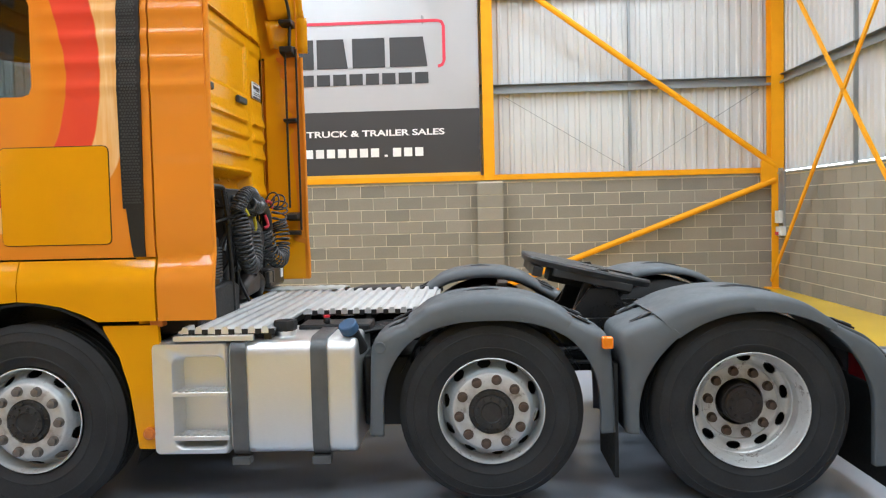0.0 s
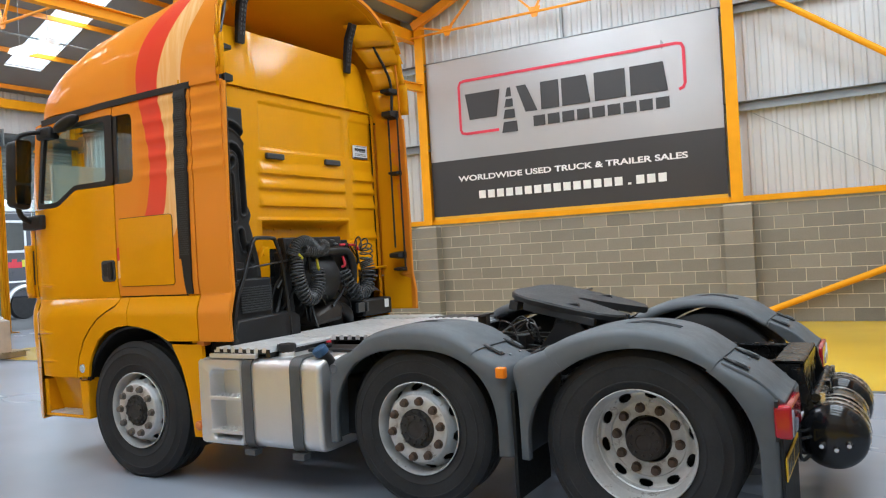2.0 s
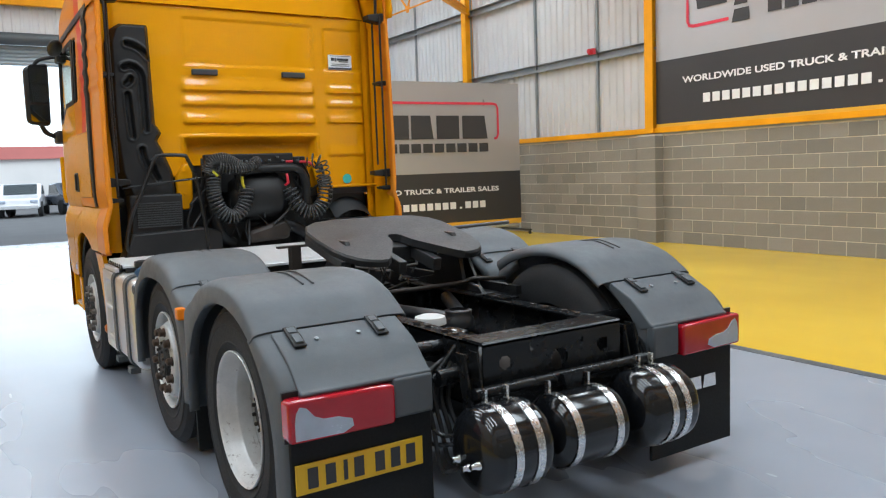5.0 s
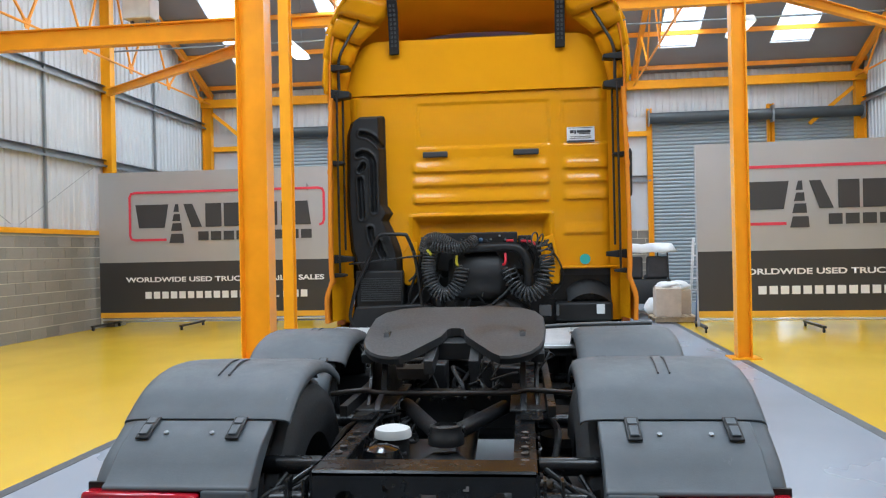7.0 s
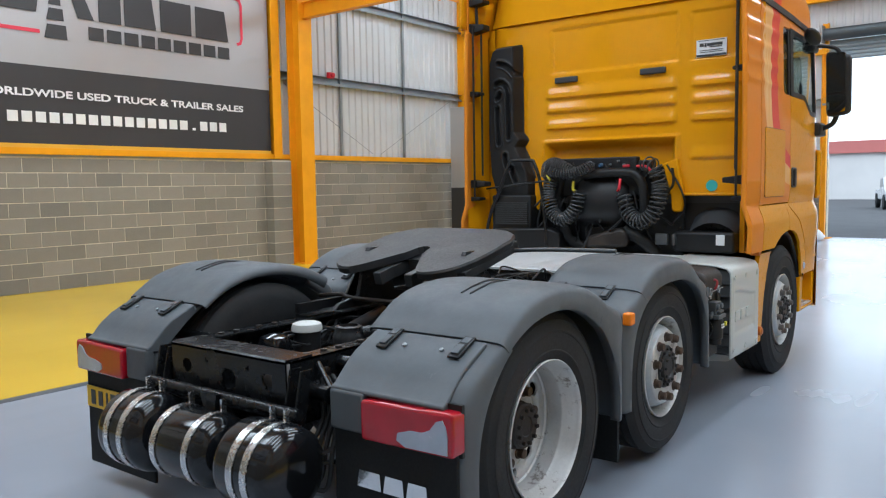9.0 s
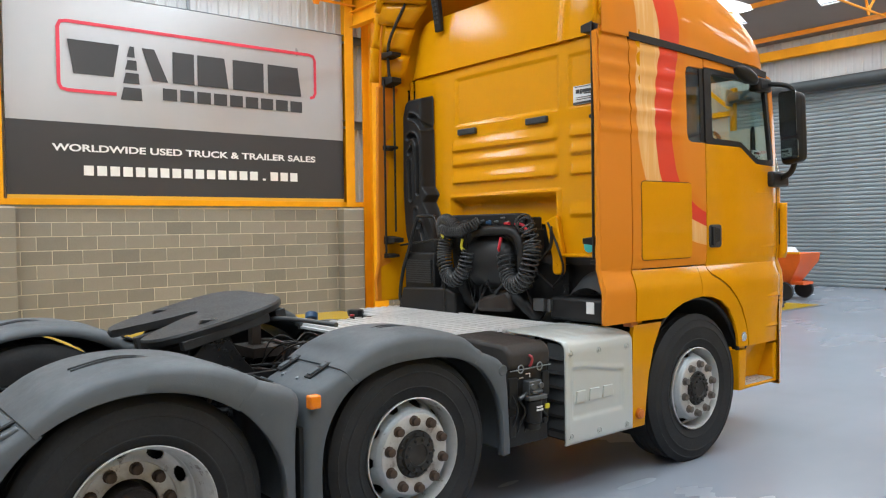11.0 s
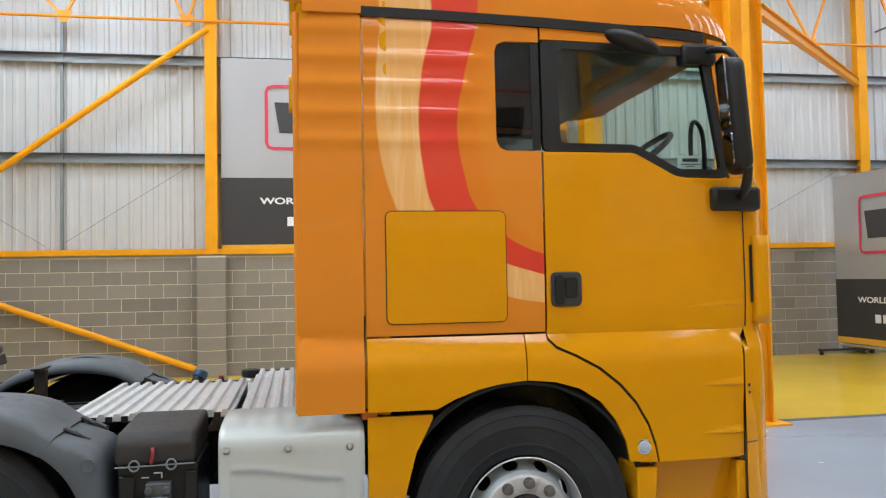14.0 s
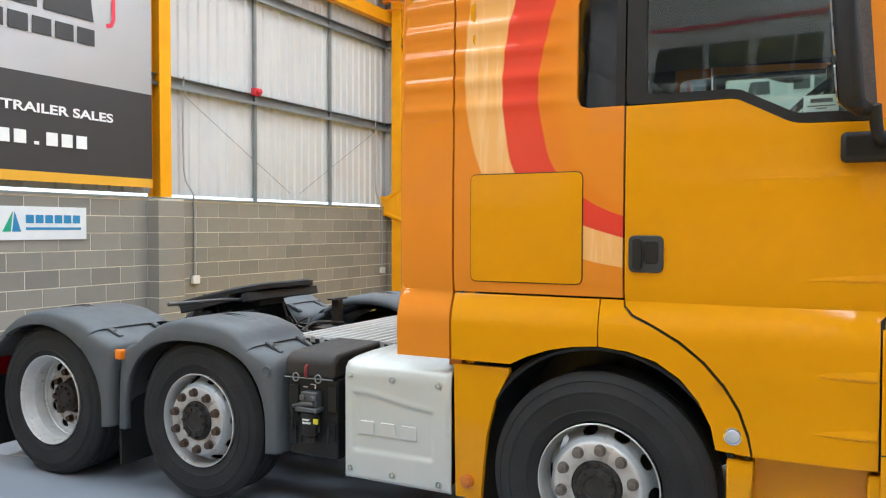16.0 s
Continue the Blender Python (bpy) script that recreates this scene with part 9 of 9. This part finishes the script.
for x, y, w, d, h in ((-0.12, -0.26, 0.50, 0.60, 0.56), (0.16, 0.30, 0.50, 0.50, 0.50)):
    c = thing("carton", "pale cardboard carton on a pallet", "carton", "cartons", HALL @ pose(3.22 + x, 13.6 + y, 0.13, 0, 0, 3 if x > 0 else -2))
    bm = bmesh.new()
    add_box(bm, -w / 2, w / 2, -d / 2, d / 2, 0, h)
    part("box", bm, M_CARD, c, bevel=0.006)
    for sy in (-1, 1):
        bm = bmesh.new()
        add_prism(bm, [(sy * d / 2, h), (sy * d / 2, h + 0.012), (sy * d * 0.1, h + 0.05), (sy * d * 0.1, h + 0.04)], -w / 2, w / 2)
        part("flap", bm, M_CARD, c)
bag("white_bag", HALL @ pose(3.15, 13.45, 0.70), 0.26, 0.30, 0.09, 9.0, M_BAG, "crumpled white plastic sheet on the cartons", "bag")
bag("white_bag", HALL @ pose(2.95, 13.98, 0.13), 0.22, 0.26, 0.22, 5.0, M_BAG, "bulging white plastic bag on the pallet", "bag")
bag("white_bag", HALL @ pose(3.40, 13.90, 0.63), 0.26, 0.26, 0.13, 7.0, M_BAG, "crumpled white plastic sheet on the cartons", "bag")
lad = thing("step_ladder", "folded aluminium step ladder leaning near the door", "ladder", m=HALL @ pose(4.18, 15.57, 0, -6, 0, -20))
for x in (-0.2, 0.2):
    bm = bmesh.new()
    add_beam(bm, (x * 1.0, 0, 0.02), (x * 0.6, 0, 1.76), 0.03, 0.06)
    part("stile", bm, M_ALU, lad)
for k in range(6):
    bm = bmesh.new()
    z = 0.25 + 0.27 * k
    w = 0.2 - 0.046 * z
    add_box(bm, -w, w, -0.05, 0.05, z, z + 0.03)
    part("rung", bm, M_ALU, lad)

# ---- outside the open doorway ----
M_CAR_WHITE = plain("white_car_paint", (0.7, 0.7, 0.72), 0.25, 0, 0.03, 2, 0, 90, 0.05, 0.5)
M_CAR_NAVY = plain("navy_car_paint", (0.03, 0.04, 0.06), 0.25, 0, 0.03, 2, 0, 90, 0.05, 0.5)
M_FAR_WALL = plain("pale_far_wall", (0.62, 0.6, 0.58), 0.8, 0, 0.1, 0.2)
M_FAR_RED = plain("red_far_fascia", (0.5, 0.16, 0.14), 0.7, 0, 0.1, 0.3)
for x, y, turn, mt, lab in ((-3.3, 42.5, -75, M_CAR_WHITE, "white pickup parked nose-on in the yard"), (-1.2, 42.0, -70, M_CAR_NAVY, "navy pickup parked nose-on in the yard"), (0.75, 41.0, -100, M_CAR_WHITE, "white pickup parked nose-on in the yard"), (2.9, 42.0, -78, M_CAR_NAVY, "navy pickup parked nose-on in the yard"), (5.3, 43.0, -90, M_CAR_WHITE, "white pickup parked nose-on in the yard")):
    car = thing("parked_pickup", lab, "car", "cars in the yard", HALL @ pose(x, y, -0.02, 0, 0, turn))
    bm = bmesh.new()
    add_prism(bm, [(-2.4, 0.45), (-2.4, 0.95), (-0.4, 1.0), (-0.2, 1.55), (0.9, 1.6), (1.4, 1.05), (2.4, 0.9), (2.45, 0.45)], -0.9, 0.9, "y")
    part("body", bm, mt, car, bevel=0.08, seg=3)
    bm = bmesh.new()
    add_prism(bm, [(-0.25, 1.08), (-0.12, 1.48), (0.82, 1.52), (1.2, 1.1)], -0.91, 0.91, "y")
    part("window", bm, M_DARK_GLASS, car)
    bm = bmesh.new()
    add_prism(bm, [(0.955, 1.57), (0.965, 1.585), (1.40, 1.10), (1.385, 1.09)], -0.72, 0.72, "y")
    part("windscreen", bm, M_DARK_GLASS, car)
    bm = bmesh.new()
    add_box(bm, 2.40, 2.50, -0.85, 0.85, 0.42, 0.60)
    part("bumper", bm, M_ALU, car, bevel=0.02)
    for wy in (-0.68, 0.68):
        bm = bmesh.new()
        add_box(bm, 2.38, 2.47, wy - 0.16, wy + 0.16, 0.70, 0.84)
        part("headlight", bm, M_CLEAR_LENS, car, bevel=0.02)
    for wx in (-1.5, 1.5):
        for wy in (-0.85, 0.85):
            bm = bmesh.new()
            add_lathe(bm, [(0.2, -0.1), (0.36, -0.1), (0.38, 0), (0.36, 0.1), (0.2, 0.1)], 24, pose(wx, wy, 0.38, 0, 0, 90))
            wh = part("wheel", bm, M_TYRE, car, smooth=40)
            bm = bmesh.new()
            add_lathe(bm, [(0.21, -0.09), (0.2, 0.09), (0, 0.1)], 20, pose(wx, wy, 0.38, 0, 0, 90 if wy > 0 else -90))
            part("rim", bm, M_ALU, wh, smooth=40)
far = thing("far_warehouse", "pale warehouse with a red fascia across the yard", "warehouse", m=HALL)
bm = bmesh.new()
add_box(bm, -45, 45, 62, 80, -0.3, 3.4)
part("wall", bm, M_FAR_WALL, far)
bm = bmesh.new()
add_box(bm, -45.2, 45.2, 61.7, 80, 3.4, 4.3)
part("fascia", bm, M_FAR_RED, far)

# lorry cab outside the corner doorway
M_LORRY = plain("dark_navy_lorry_paint", (0.035, 0.038, 0.055), 0.3, 0, 0.05, 2, 0, 90, 0.05, 0.4)
lorry = thing("parked_lorry", "dark navy lorry cab with red side stripe parked in the yard", "lorry", m=HALL @ pose(9.75, 25.15, -0.02))
bm = bmesh.new()
add_prism(bm, round_poly([(0.0, 0.75), (3.2, 0.75), (3.2, 3.7), (0.30, 3.7), (0.06, 2.3)], 0.1), 0, 2.4, "y")
part("body", bm, M_LORRY, lorry, bevel=0.05, seg=3)
bm = bmesh.new()
add_prism(bm, [(0.35, 3.72), (2.6, 3.72), (2.6, 4.25), (1.3, 4.1)], 0.15, 2.25, "y")
part("roof_fairing", bm, M_CAR_WHITE, lorry, bevel=0.05)
outer = round_poly([(0.50, 2.30), (1.50, 2.30), (1.50, 3.42), (0.62, 3.42)], 0.12)
inner = round_poly([(0.58, 2.38), (1.42, 2.38), (1.42, 3.34), (0.68, 3.34)], 0.10)
bm = bmesh.new()
ring(bm, outer, inner, lambda x, z: (x, -0.02, z), lambda x, z: (x, 0.02, z))
win = part("window", bm, M_CAR_WHITE, lorry, "pale window frame")
bm = bmesh.new()
add_prism(bm, inner, -0.008, 0.008, "y")
part("pane", bm, M_DARK_GLASS, win)
for x0, x1, z0, z1, mt in ((0.30, 1.30, 1.78, 1.98, M_RED_PART), (0.45, 0.62, 1.98, 2.08, M_RED_PART), (0.95, 1.12, 1.98, 2.08, M_RED_PART), (1.30, 1.62, 1.80, 2.05, M_YELLOW_PART), (0.05, 3.15, 1.27, 1.33, M_ALU)):
    bm = bmesh.new()
    add_box(bm, x0, x1, -0.014, 0.01, z0, z1)
    part("side_trim", bm, mt, lorry)
bm = bmesh.new()
arc = [(1.35 + 0.66 * math.cos(a), 0.5 + 0.62 * math.sin(a)) for a in np.linspace(0, math.pi, 16)]
add_tube(bm, [(x, -0.02, z) for x, z in arc], 0.09, 8)
part("wheel_arch", bm, M_ALU, lorry, smooth=50)
bm = bmesh.new()
add_lathe(bm, [(0.28, -0.14), (0.48, -0.14), (0.50, -0.1), (0.50, 0.1), (0.48, 0.14), (0.28, 0.14)], 28, pose(1.35, 0.16, 0.5, 0, 0, 90))
wh = part("wheel", bm, M_TYRE, lorry, smooth=40)
bm = bmesh.new()
add_lathe(bm, [(0.29, -0.12), (0.28, 0.12), (0, 0.10)], 24, pose(1.35, 0.16, 0.5, 0, 0, -90))
part("rim", bm, M_ALU, wh, smooth=40)
